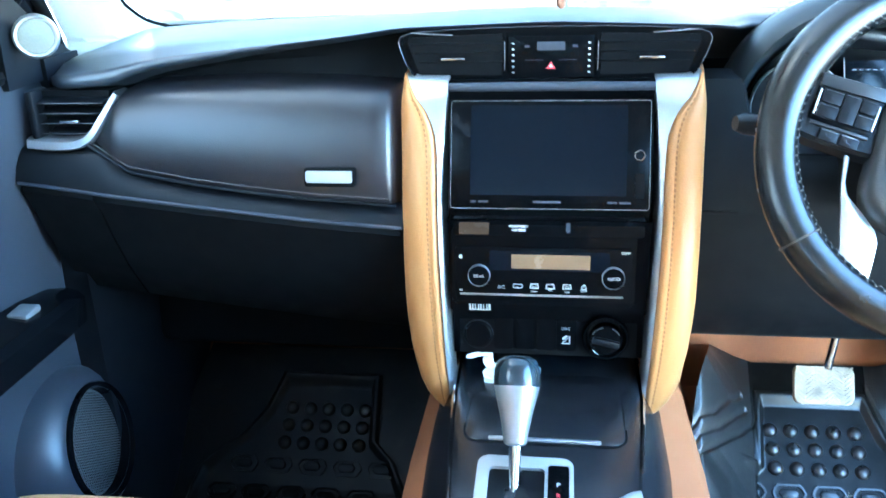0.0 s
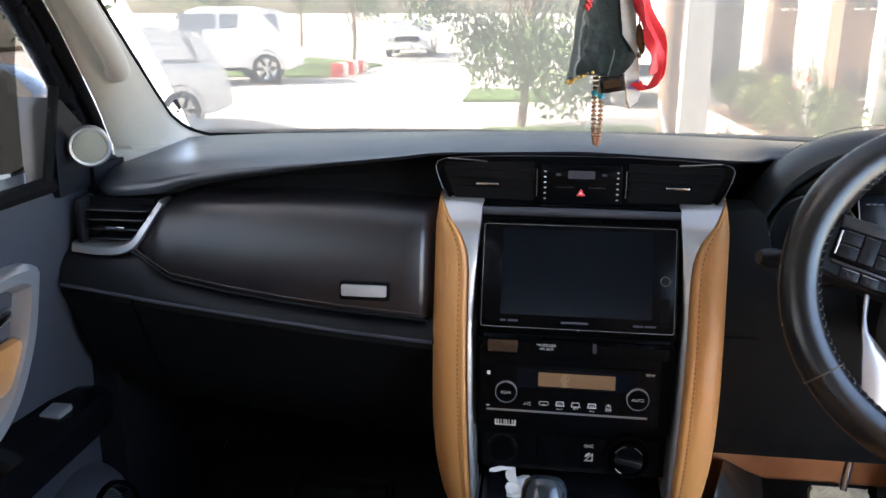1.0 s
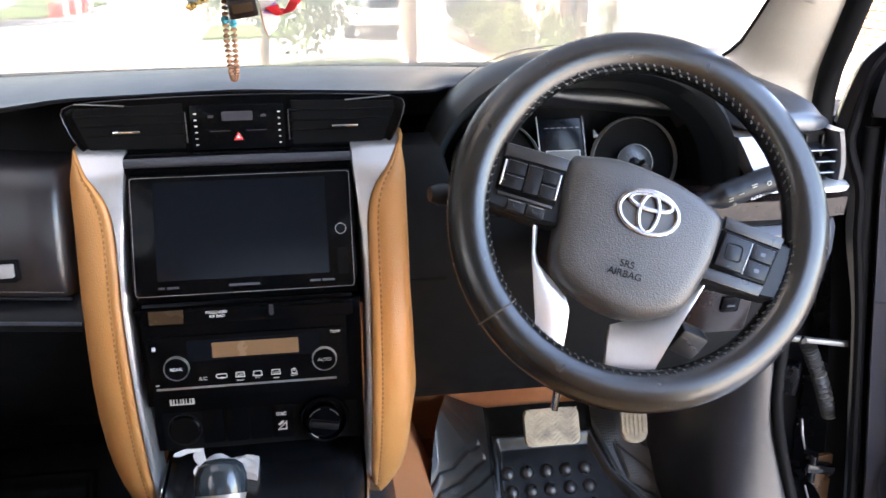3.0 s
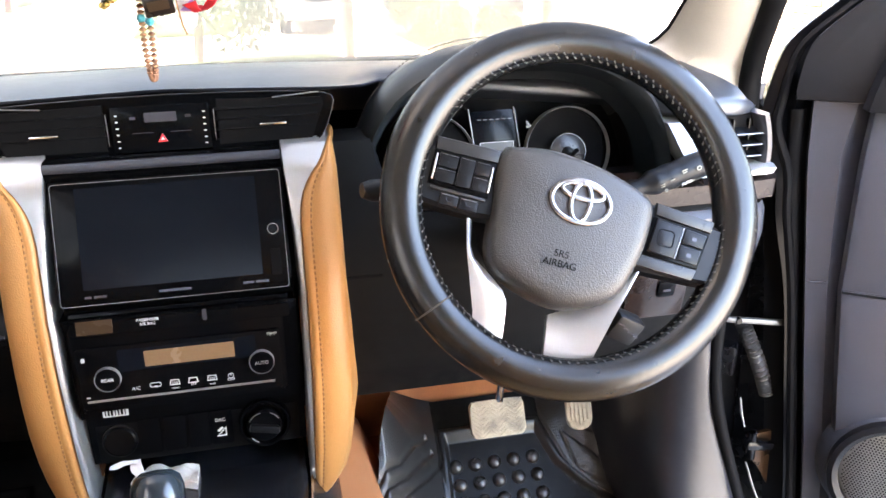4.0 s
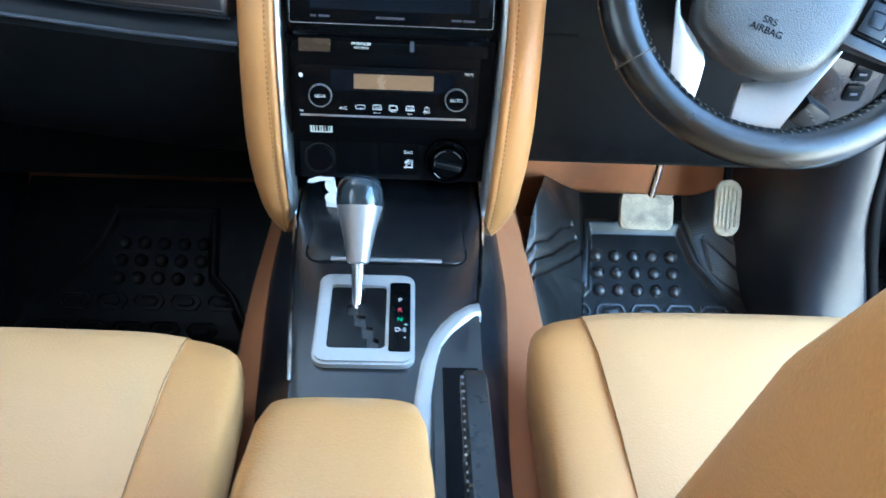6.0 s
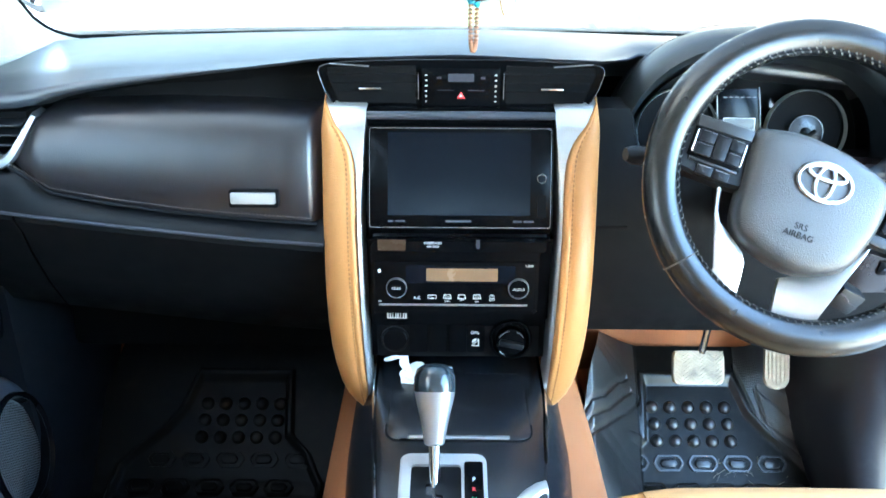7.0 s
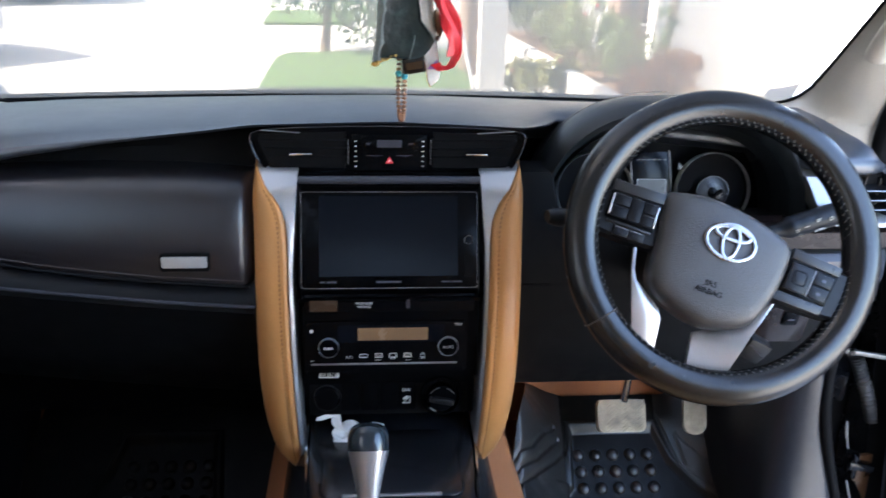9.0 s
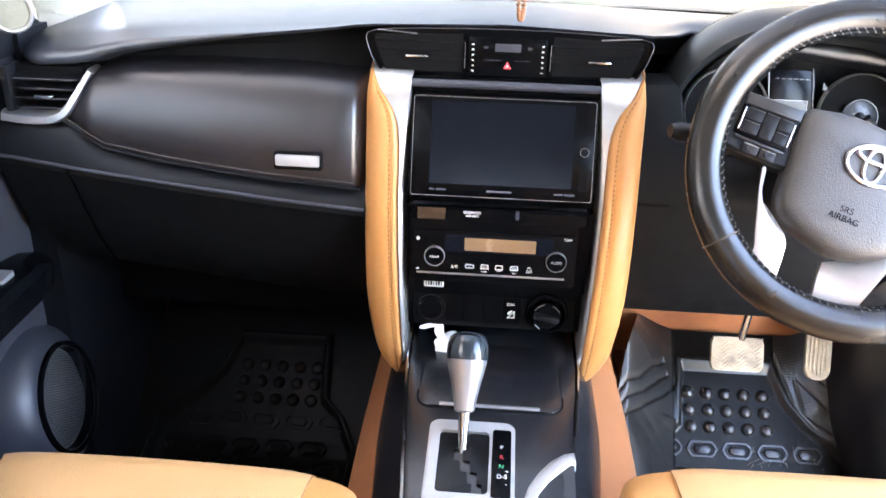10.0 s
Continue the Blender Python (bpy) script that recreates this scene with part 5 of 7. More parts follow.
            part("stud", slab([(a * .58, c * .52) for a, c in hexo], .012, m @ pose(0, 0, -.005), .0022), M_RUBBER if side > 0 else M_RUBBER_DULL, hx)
    return mt


floor_mat("moulded black rubber mat with round knobs under the pedals", 1)
floor_mat("moulded black rubber mat in the dark passenger footwell", -1)
rnd = random.Random(12)
b = bmesh.new()
for k in range(24):
    x, y = rnd.uniform(.50, .68), rnd.uniform(.205, .240)
    z = interp([(.19, .024), (.215, .040), (.24, .067), (.40, .24)], y) + .012
    a = rnd.uniform(0, 3.1)
    dl_ = Vector((math.cos(a), .6 * math.sin(a), .5 * math.sin(a))) * rnd.uniform(.003, .009)
    tube([Vector((x, y, z)) - dl_, Vector((x, y, z + .001)) + dl_], .0004, 4, bm=b)
db = part("straw_litter", b, material("dry_straw", (.20, .165, .11), .9), None)
tagged(db, "scattered bits of dry straw on the rubber mat", "litter", kind="stuff")
b = loft([[(.14, .405, z), (.72, .405, z), (.72, .43, z), (.14, .43, z)] for z in (.15, .30, .46)])
structure("wall_toe_board", b, M_CARPET, "rust tan carpet behind the pedals", "toe board")


# ---- seats ----
def seat(cx, front, label, s, back):
    """Cushion with insert and bolsters, backrest with bolsters, head restraint."""
    se = thing("front_seat", label, "car seat", (cx, -.5, .02), group="front seats")
    w = .245

    def ring(y, zc, w_, h, lift, e=.5):
        pts = []
        for k in range(40):
            a = 2 * math.pi * k / 40
            c, s_ = math.cos(a), math.sin(a)
            x = w_ * math.copysign(abs(c) ** e, c)
            z = h * math.copysign(abs(s_) ** .6, s_)
            if s_ > 0:
                z += lift * max(0, (abs(x) / w_ - .62) / .38) ** 1.5 * .9 - .013 * (1 - min(1, abs(x) / w_ / .75))
            pts.append(Vector((cx + x, y, zc + z)))
        return pts
    cu = [ring(front, .335, w - .045, .03, 0), ring(front - .006, .34, w - .02, .052, .0), ring(front - .025, .345, w - .006, .063, .006), ring(front - .07, .343, w, .066, .018), ring(front - .16, .335, w, .066, .03), ring(front - .30, .322, w, .066, .036), ring(front - .42, .315, w, .06, .03)]
    c = part("cushion", loft(cu), M_SEAT, se, "tan leather cushion")
    ins = []

    def insert_edges(d):
        near, far = interp([(0, .062), (.12, .071), (.42, .076)], d), interp([(0, .030), (.10, .062), (.24, .080), (.42, .085)], d)
        return (cx - w + near, cx + w - far) if s > 0 else (cx - w + far, cx + w - near)
    for y, z in ((front - .012, .394), (front - .025, .4055), (front - .045, .4095), (front - .10, .4095), (front - .20, .4005), (front - .30, .388), (front - .42, .375)):
        xa, xb = insert_edges(front - y)
        mid, wi = (xa + xb) / 2, (xb - xa) / 2
        ins.append([(mid + k * wi / 8, y, z + .0040 + .004 * (1 - (k / 8) ** 2) - (.005 if abs(k) == 8 else .0012 if abs(k) == 7 else 0)) for k in range(-8, 9)] + [(xb, y, z - .03), (xa, y, z - .03)])
    part("insert", loft(ins), M_INSERT, c, "paler leather seat insert")
    for sg in (-1, 1):
        part("seam", tube([(insert_edges(front - y)[0 if sg < 0 else 1], y, z - .0022) for y, z in ((front - .012, .394), (front - .025, .4055), (front - .045, .4095), (front - .10, .4095), (front - .20, .4005), (front - .30, .388), (front - .42, .375))], .0011, 6), M_THREAD, c)
    part("seam_cross", tube([(cx + k * .035, front - .235, .3985 + .0005 * (4 - abs(k))) for k in range(-4, 5)], .0014, 6), M_THREAD, c)
    part("base", loft([[(cx - .21, y, .05), (cx + .21, y, .05), (cx + .215, y, .30), (cx - .215, y, .30)] for y in (front - .06, front - .44)]), M_DARK, se, "black seat base")
    # backrest, leaning back
    secs = []
    for t, wb, th in ((0, .20, .06), (.06, .225, .075), (.2, .24, .085), (.4, .238, .085), (.55, .225, .075), (.64, .20, .055), (.67, .15, .03)):
        y0, z0 = back - .47 * t, .36 + .88 * t
        pts = []
        for k in range(40):
            a = 2 * math.pi * k / 40
            c_, s_ = math.cos(a), math.sin(a)
            x = wb * math.copysign(abs(c_) ** .5, c_)
            d = th * math.copysign(abs(s_) ** .6, s_)
            if s_ > 0:
                d += .055 * min(1, max(.25, (t - .05) / .25)) * max(0, (abs(x) / wb - .55) / .45) ** 1.3
            pts.append(Vector((cx + x, y0 + d * .88, z0 + d * .47)))
        secs.append(pts)
    bk = part("backrest", loft(secs), M_SEAT, se, "tan leather backrest with side bolsters")
    part("seam", tube([(cx - s * .155, back - .47 * t + .088, .36 + .88 * t + .047) for t in (.08, .2, .35, .5)], .0016, 6), M_THREAD, bk)
    part("head_restraint", box((cx, back - .39, 1.06), (.25, .09, .15), (-18, 0, 0), .035, 4), M_SEAT, se)
    for dx in (-.06, .06):
        part("restraint_post", tube([(cx + dx, back - .33, .90), (cx + dx, back - .37, 1.02)], .006, 8), M_CHROME, se)


seat(.412, -.222, "tan leather driver's seat with a paler cushion insert", 1, -.660)
seat(-.392, -.278, "tan leather passenger seat with a paler cushion insert", -1, -.83)


# ---- shell: pillars, roof, windows ----
WB_R, WT_R = Vector((.706, .318, .862)), Vector((.605, -.36, 1.31))
WB_L, WT_L = Vector((-.653, .312, .858)), Vector((-.575, -.36, 1.31))


OUT_R = [(.862, (.792, .158)), (.99, (.755, .05)), (1.101, (.72, -.071)), (1.147, (.70, -.134)), (1.31, (.638, -.39))]
OUT_L = [(.862, (-.704, .14)), (.941, (-.69, .077)), (1.045, (-.67, -.024)), (1.079, (-.66, -.063)), (1.31, (-.605, -.39))]


def outer_edge(table, z):
    return Vector((interp([(h, q[0]) for h, q in table], z), interp([(h, q[1]) for h, q in table], z), z))


FOOT = [(0, .055), (.012, .028), (.03, .008), (.05, -.005), (.10, -.014), (.2, -.012), (.35, -.006), (.5, 0)]   # how far the foot of the trim reaches over the glass


def a_pillar(s, base, topp, table):
    secs = []
    for t in (-.13, -.06, 0, .012, .02, .03, .04, .06, .08, .10, .125, .15, .18, .22, .3, .4, .5, .6, .7, .8, .9, 1):
        p = base.lerp(topp, t) if t > 0 else base + Vector((0, 0, .45 * t))
        q = outer_edge(table, p.z) if t > 0 else outer_edge(table, .862) + Vector((0, 0, p.z - base.z))
        p = p + Vector((-s * interp(FOOT, t), 0, 0))
        inn = Vector((-s * .012, -.012, -.004))
        fl = Vector((0, 0, 0))
        secs.append([p + fl, p.lerp(q, .25) + inn, p.lerp(q, .55) + inn * 1.3, p.lerp(q, .85) + inn * .8, q + fl, q + Vector((s * .02, .03, 0)), p + Vector((s * .05, .06, .02))])
    return loft(secs)


for s, b0, t0, tb, nm in ((-1, WB_L, WT_L, OUT_L, "wall_pillar_left"), (1, WB_R, WT_R, OUT_R, "wall_pillar_right")):
    structure(nm, a_pillar(s, b0, t0, tb), M_CREAM, "pale grey moulded windscreen pillar trim", "pillar")
    seal = [outer_edge(tb, z) + Vector((.010 * s if s < 0 else .003, -.004, 0)) for z in (.80, .84, .88, .93, .99, 1.05, 1.101, 1.147, 1.23, 1.31)]
    structure("trim_pillar_seal", tube(seal, .0085 if s < 0 else .0155, 14), M_DARK, "black rubber door opening seal", "seal")
    rim_ = [b0.lerp(t0, t) + Vector((-s * (interp(FOOT, t) + .001), -.004, .001)) for t in (.0, .01, .02, .03, .04, .06, .08, .10, .125, .15, .2, .35, .5, .75, 1)]
    structure("trim_glass_edge", tube([rim_[0] + Vector((-s * .05, .02, -.004))] + rim_, .0027, 8), M_DARK, "thin black rubber edge along the windscreen", "seal")
    d = (t0 - b0)
    gh = thing("grab_handle", "pale grey grab handle on the windscreen pillar", "grab handle", b0 + d * .35, group="pillar grab handles")

    def on(t, k=.0):
        p = b0.lerp(t0, t)
        return p.lerp(outer_edge(tb, p.z), .54) + Vector((-s * (.018 + k), -.018 - k, -.006))
    pts = spline([on(.285, -.02), on(.30, .010), on(.40, .022), on(.60, .022), on(.80, .018), on(.82, -.02)], 26)
    part("grip", tube(pts, [.010] * 2 + [.0155] * 22 + [.010] * 2, 14, flat=.75), M_CREAM, gh)
    part("foot", tube([on(.28, -.02), on(.30, -.004), on(.32, -.02)], .014, 10), M_CREAM, gh)

# windscreen with its black border
secs = []
for k in range(17):
    u = k / 16
    bx = WB_L.x + (WB_R.x - WB_L.x) * u
    tx = WT_L.x + (WT_R.x - WT_L.x) * u
    bulge = 1 - (2 * u - 1) ** 2
    secs.append([Vector((bx, base_y(bx) if 0 < k < 16 else (.312 if k == 0 else .318), .860)).lerp(Vector((tx, -.36 + .05 * bulge, 1.31 + .02 * bulge)), t) + Vector((0, .03 * math.sin(math.pi * t), .03 * math.sin(math.pi * t))) for t in (0, .2, .4, .6, .8, 1)])
part("foot_seal", tube([(x, base_y(x) - .004, .862) for x in np.linspace(-.62, .66, 40)], .0032, 8), M_DARK, dash, "black rubber seal along the windscreen")
ws = structure("window_windscreen", loft(secs, ring=False), M_SCREEN_GLASS, "curved laminated windscreen, darkened to dim the outside, with a black edge", "windscreen")
ws.visible_shadow = False
structure("trim_windscreen_seal", tube([s_[0] + Vector((0, .002, .003)) for s_ in secs], .0075, 8), M_DARK, "black rubber windscreen seal", "seal")


# roof and unseen rear closure; walls and dark glass hold back rear light
b = loft([[(-.60 - .02 * k, y, z - .03), (-.5, y, z + .0), (0, y, z + .025), (.5, y, z), (.60 + .02 * k, y, z - .03), (.64 + .04 * k, y, z + .04), (-.64 - .04 * k, y, z + .04)] for k, y, z in ((0, -.33, 1.335), (1, -.7, 1.37), (2, -1.4, 1.38), (2, -2.2, 1.34))])
structure("ceiling", b, M_FABRIC, "pale grey fabric headliner", "headliner")
b = box((0, -2.25, .44), (1.5, .06, 1.0))
structure("wall_rear", b, M_PLASTIC, "dark rear cabin wall", "rear wall")
b = loft([[(-.70, -2.25, .94), (.70, -2.25, .94)], [(-.62, -2.2, 1.33), (.62, -2.2, 1.33)]], ring=False)
structure("window_rear", b, M_TINT, "tinted rear window", "window").visible_shadow = True
for s in (-1, 1):
    b = box((s * .74, -1.66, .42), (.05, 1.14, .96))
    structure("wall_side_rear", b, M_PLASTIC, "dark rear cabin side", "rear side")
    b = loft([[(s * .735, -1.12, .90), (s * .735, -2.22, .90)], [(s * .69, -1.12, 1.32), (s * .69, -2.22, 1.32)]], ring=False)
    structure("window_side_rear", b, M_TINT, "tinted rear side window", "window")
    b = box((s * .70, -1.10, .95), (.05, .12, .80), (0, -s * 6, 0), .02)
    structure("wall_pillar_middle", b, M_CREAM, "pale grey middle pillar trim", "pillar")
    b = tube(spline([(s * .615, -.34, 1.30), (s * .655, -.55, 1.315), (s * .675, -.9, 1.32), (s * .685, -1.2, 1.32)], 12), .035, 10)
    structure("trim_roof_rail", b, M_CREAM, "pale grey roof rail trim", "roof rail")
b = loft([[(-.74, y, -.06), (.74, y, -.06), (.74, y, -.035), (-.74, y, -.035)] for y in (.5, -2.25)])
structure("floor_pan", b, M_BODY, "black steel floor pan under the carpet", "floor pan")

b = box((-.73, .28, .40), (.07, .44, .90))
structure("wall_kick_left", b, M_PLASTIC, "black kick panel beside the passenger footwell", "kick panel")

# ---- bonnet and rear-view mirror ----
bonnet = thing("bonnet", "dark car bonnet just below the windscreen", "bonnet", (0, .9, .75))
part("panel", loft([[(x, y0 + .0, z - .05 * (abs(x) / .75) ** 3) for x in (-.80, -.6, -.3, 0, .3, .6, .80)] + [(x, y0, z - .10) for x in (.80, 0, -.80)] for y0, z in ((.47, .80), (.7, .79), (1.1, .75), (1.5, .66), (1.7, .52))]), M_BODY, bonnet)

for s in (-1, 1):
    b = loft([[(s * .80, y, z0), (s * .80, y, z1), (s * .76, y, z1 + .02), (s * .70, y, z1 + .01), (s * .70, y, z0)] for y, z0, z1 in ((.345, -.40, .76), (.7, -.30, .74), (1.1, -.30, .69), (1.5, -.35, .60), (1.72, -.35, .46))])
    structure("wall_fender", b, M_BODY, "black painted front fender beside the bonnet", "fender")
b = loft([[(-.80, 1.70, z0), (.80, 1.70, z0), (.80, 1.78, z0), (-.80, 1.78, z0)] for z0 in (-.35, .1, .44)])
structure("wall_nose", b, M_BODY, "black painted car nose under the bonnet", "car nose")
b = loft([[(-.64 - .04 * k, y, z + .045), (-.5, y, z + .075), (0, y, z + .09), (.5, y, z + .075), (.64 + .04 * k, y, z + .045), (.64 + .04 * k, y, z + .041), (-.64 - .04 * k, y, z + .041)] for k, y, z in ((0, -.345, 1.335), (1, -.7, 1.37), (2, -1.4, 1.38), (2, -2.24, 1.34))])
structure("roof_skin", b, M_BODY, "black painted car roof", "roof")

mir = thing("rear_view_mirror", "dark-framed rear-view mirror hung from the windscreen", "mirror", (.028, -.09, 1.15))
MM = pose(.028, -.085, 1.136, 86, 0, -6)
part("housing", slab(rrect(.228, .072, .022), .03, MM @ pose(0, 0, 0), .006, 3), M_PLASTIC, mir)
part("mirror_glass", slab(rrect(.216, .060, .017), .002, MM @ pose(0, 0, .001)), M_MIRROR, mir, "mirror glass")
part("stem", tube([(.028, -.06, 1.15), (.028, -.04, 1.19), (.028, .0, 1.235)], .010, 10), M_PLASTIC, mir)

# ---- hanging charms ----
ch = thing("leather_boot_charm", "dark green-black leather boot charm hung from the mirror", "car charm", (.015, -.095, .99))
bo = [(-.011, .116), (-.010, .093), (-.015, .070), (-.018, .033), (-.0235, .0), (-.018, .004), (-.011, .006), (.010, .005), (.026, .0045), (.038, .008), (.046, .017), (.051, .026), (.043, .037), (.034, .049), (.0335, .058), (.032, .066), (.029, .090), (.0285, .116)]
sh = []
for y, k in ((-.016, .80), (-.019, .95), (-.010, 1.0), (.0, 1.0), (.010, 1.0), (.019, .94), (.016, .80)):
    sh.append([Vector((.014 + (x - .014) * k, -.098 + y, .993 + .05 + (z - .05) * (.7 + .3 * k))) for x, z in bo])
part("shaft", loft(sh), M_CLOTH, ch)
EDGE_L = spline([(-.0105, -.112, 1.100), (-.0100, -.114, 1.083), (-.0140, -.115, 1.062), (-.0170, -.115, 1.026), (-.0215, -.114, .996)], 24)
rnd = random.Random(8)
part("worn_edge", loft([[p + Vector((dx * q, -.003 + dy, dz)) for dx, dy, dz in ((-.002, .004, 0), (-.001, 0, .001), (.005, -.001, 0), (.008, .002, 0), (.004, .006, 0))] for p in EDGE_L for q in (rnd.uniform(.7, 1.2),)]), M_HIDE, ch, "frayed paler grey leather edge")
part("heel_seam", tube(spline([(.020, -.118, .998), (.022, -.119, 1.006), (.025, -.119, 1.018), (.026, -.118, 1.026)], 10), .0007, 5), M_HIDE, ch)
b = bmesh.new()
for k in range(16):
    u = k / 15
    bmesh.ops.create_icosphere(b, subdivisions=1, radius=.0022 if k > 4 else .0030, matrix=Matrix.Translation((-.022 + .026 * u, -.114 + .003 * (k % 3), .9915 + .010 * u ** .7 - .003 * (k % 2) * (1 - u))))
part("bead_trim", b, M_GOLD, ch, "gold beaded hem")
for path in ([(.010, -.095, 1.125), (.006, -.105, 1.105), (.004, -.114, 1.096)], [(.024, -.095, 1.125), (.033, -.110, 1.104), (.034, -.115, 1.096), (.038, -.115, 1.078)], [(-.004, -.09, 1.125), (-.012, -.105, 1.110), (-.016, -.112, 1.101), (-.010, -.113, 1.095)], [(.016, -.095, 1.125), (.022, -.108, 1.106), (.028, -.112, 1.090)]):
    part("cord", tube(spline(path, 12), .0016, 6), M_DARK, ch, "black leather cord")
part("red_cord", tube([(.003, -.117, 1.104), (.002, -.119, 1.088), (-.001, -.119, 1.074)], .0011, 6), M_RED, ch, "dark red cord")
for dx, dz in ((-.006, .071), (-.002, .072), (-.004, .0755), (-.0045, .0685)):
    part("red_bead", lathe([(.0004, -.0022), (.0017, -.0016), (.0023, 0), (.0017, .0016), (.0004, .0022)], pose(dx, -.119, 1.0 + dz), 10), M_RED, ch, "small red bead")

rb = thing("red_ribbon", "looped red satin ribbon hung from the mirror", "ribbon", (.07, -.09, 1.0))
for off, wid, ph, ctrl in ((0, .0055, 0, [(.046, -.09, 1.105), (.054, -.092, 1.07), (.068, -.095, 1.035), (.076, -.096, 1.012), (.072, -.096, .990), (.061, -.095, .982), (.052, -.094, .990)]), (.003, .0045, 1.3, [(.050, -.087, 1.105), (.060, -.089, 1.072), (.075, -.092, 1.040), (.081, -.093, 1.014), (.076, -.093, .995), (.066, -.092, .984), (.056, -.091, .986)]), (.0, .004, 2.4, [(.044, -.094, 1.105), (.050, -.096, 1.075), (.060, -.099, 1.045), (.069, -.100, 1.018), (.069, -.100, 1.000)])):
    path = spline(ctrl, 40)
    secs = []
    for i, p in enumerate(path):
        w = wid + .0015 * math.sin(i * .5 + ph)
        a = .6 * math.sin(i * .16 + ph)
        v = Vector((math.cos(a), math.sin(a), .25)) * w
        n_ = Vector((-math.sin(a), math.cos(a), 0)) * .0015
        secs.append([p - v, p - v * .4 + n_ * 2.2, p + v * .1 + n_ * .2, p + v * .5 + n_ * 2.4, p + v, p + v - n_, p + v * .1 - n_ * 1.4, p - v - n_])
    part("band", loft(secs), M_RIBBON, rb)
tg = thing("hanging_tag", "dark framed tag hung below the charm", "tag", (.03, -.1, .975))
part("tag_plate", box((.026, -.106, .9895), (.027, .006, .0185), (0, -9, 0), .0015), M_BROWN_TRIM, tg, "dark brown framed plate")
part("tag_print", box((.026, -.1095, .9895), (.0195, .001, .0085), (0, -9, 0)), M_LCD_DARK, tg)
part("cord", tube([(.026, -.106, .998), (.026, -.100, 1.05), (.024, -.095, 1.12)], .0012, 6), M_DARK, tg)
wc = thing("hanging_card", "narrow white card with a lilac corner hung from the mirror", "card", (.05, -.088, .96))
part("card", slab([(.036, 1.125), (.030, 1.082), (.035, 1.040), (.041, .990), (.0445, .968), (.047, .961), (.056, .968), (.0585, .977), (.054, 1.013), (.047, 1.075), (.044, 1.125)], .0012, Matrix(((1, 0, 0, 0), (0, 0, -1, -.0865), (0, 1, 0, 0), (0, 0, 0, 1)))), M_LABEL, wc)
part("lilac_corner", slab([(.0425, .983), (.0555, .994), (.0555, .9815)], .0006, Matrix(((1, 0, 0, 0), (0, 0, -1, -.0885), (0, 1, 0, 0), (0, 0, 0, 1)))), M_PURPLE, wc, "lilac printed corner")
part("card_edge", tube([(.040, -.0885, .992), (.0436, -.0885, .970), (.047, -.0885, .9605)], .0008, 5), M_THREAD, wc, "brown edge")
lo = thing("spotted_ornament", "small spotted brown bead ornament on a cord", "car charm", (.055, -.088, 1.02))
part("bead", lathe([(.0006, -.017), (.0034, -.012), (.0050, -.003), (.0044, .006), (.0028, .013), (.0006, .016)], pose(.0545, -.091, 1.037, 0, -10, 0), 14), M_LEOPARD, lo)
part("tip_bead", lathe([(.0004, -.0035), (.0026, -.002), (.0030, 0), (.0022, .0025), (.0004, .0035)], pose(.0540, -.092, 1.019), 12), M_LEOPARD, lo)
part("cord", tube([(.053, -.090, 1.05), (.050, -.090, 1.085), (.046, -.090, 1.125)], .0009, 5), M_DARK, lo)
be = thing("prayer_beads", "hanging loop of brown wooden beads with two turquoise beads", "bead string", (.012, -.096, .922))
loop = spline([(.0088, -.096, 1.0), (.0082, -.096, .975), (.0080, -.096, .953), (.0092, -.096, .932), (.0110, -.096, .9225), (.0130, -.096, .9225), (.0146, -.096, .932), (.0152, -.096, .953), (.0152, -.096, .975), (.0146, -.096, .990)], 42)
bd = lathe([(.0006, -.0023), (.0026, -.0014), (.0034, 0), (.0026, .0014), (.0006, .0023)], Matrix.Identity(4), 12)
bme = part("bead", bd, M_BEAD, be, local=True)
bme.matrix_basis = Matrix.Translation(loop[0] - Vector((.012, -.096, .922)))
for i, p in enumerate(loop[1:], 1):
    o = bme.copy()
    scene.collection.objects.link(o)
    o.matrix_basis = Matrix.Translation(p - Vector((.012, -.096, .922))) @ Matrix.Scale(1.0, 4)
part("turquoise_bead", lathe([(.0005, -.004), (.003, -.003), (.0042, 0), (.003, .003), (.0005, .004)], pose(.0152, -.097, .975), 12), M_BLUE, be)
part("turquoise_bead", lathe([(.0005, -.004), (.003, -.003), (.0042, 0), (.003, .003), (.0005, .004)], pose(.0080, -.097, .978), 12), M_BLUE, be)
part("string", tube([(.012, -.096, 1.0), (.012, -.094, 1.06), (.014, -.092, 1.11)], .0008, 5), M_DARK, be)

# ---- passenger door (closed) ----
dl = thing("passenger_door", "closed passenger door with black trim and silver pull surround", "car door", (-.76, -.4, -.2))
secs = []
for y in (.16, .06, 0, -.1, -.2, -.4, -.7, -1.05):
    o = .0 if y < 0 else .04 * y
    secs.append([(-.715 + o, y, .835), (-.705 + o, y, .80), (-.715 + o, y, .72), (-.735 + o, y, .58), (-.74 + o, y, .45), (-.735, y, .2), (-.74, y, -.05), (-.83, y, -.05), (-.83, y, .83)])
part("panel", loft(secs), M_DOOR, dl, "black door trim panel")
part("sail_panel", loft([[(-.702, y, .82), (-.700, y, .84 + .5 * h), (-.702, y, .84 + h), (-.75, y, .84 + h), (-.75, y, .82)] for y, h in ((.14, .01), (.10, .035), (.05, .075), (.01, .11), (-.012, .115), (-.018, .10))]), M_PLASTIC, dl, "black triangular corner trim")
tw = part("tweeter", lathe([(.001, .012), (.020, .012), (.026, .008), (.028, .0)], pose(-.676, .024, .886, 90, 0, 32) @ pose(0, 0, 0), 32), M_TWEETER, dl, "pale round tweeter")
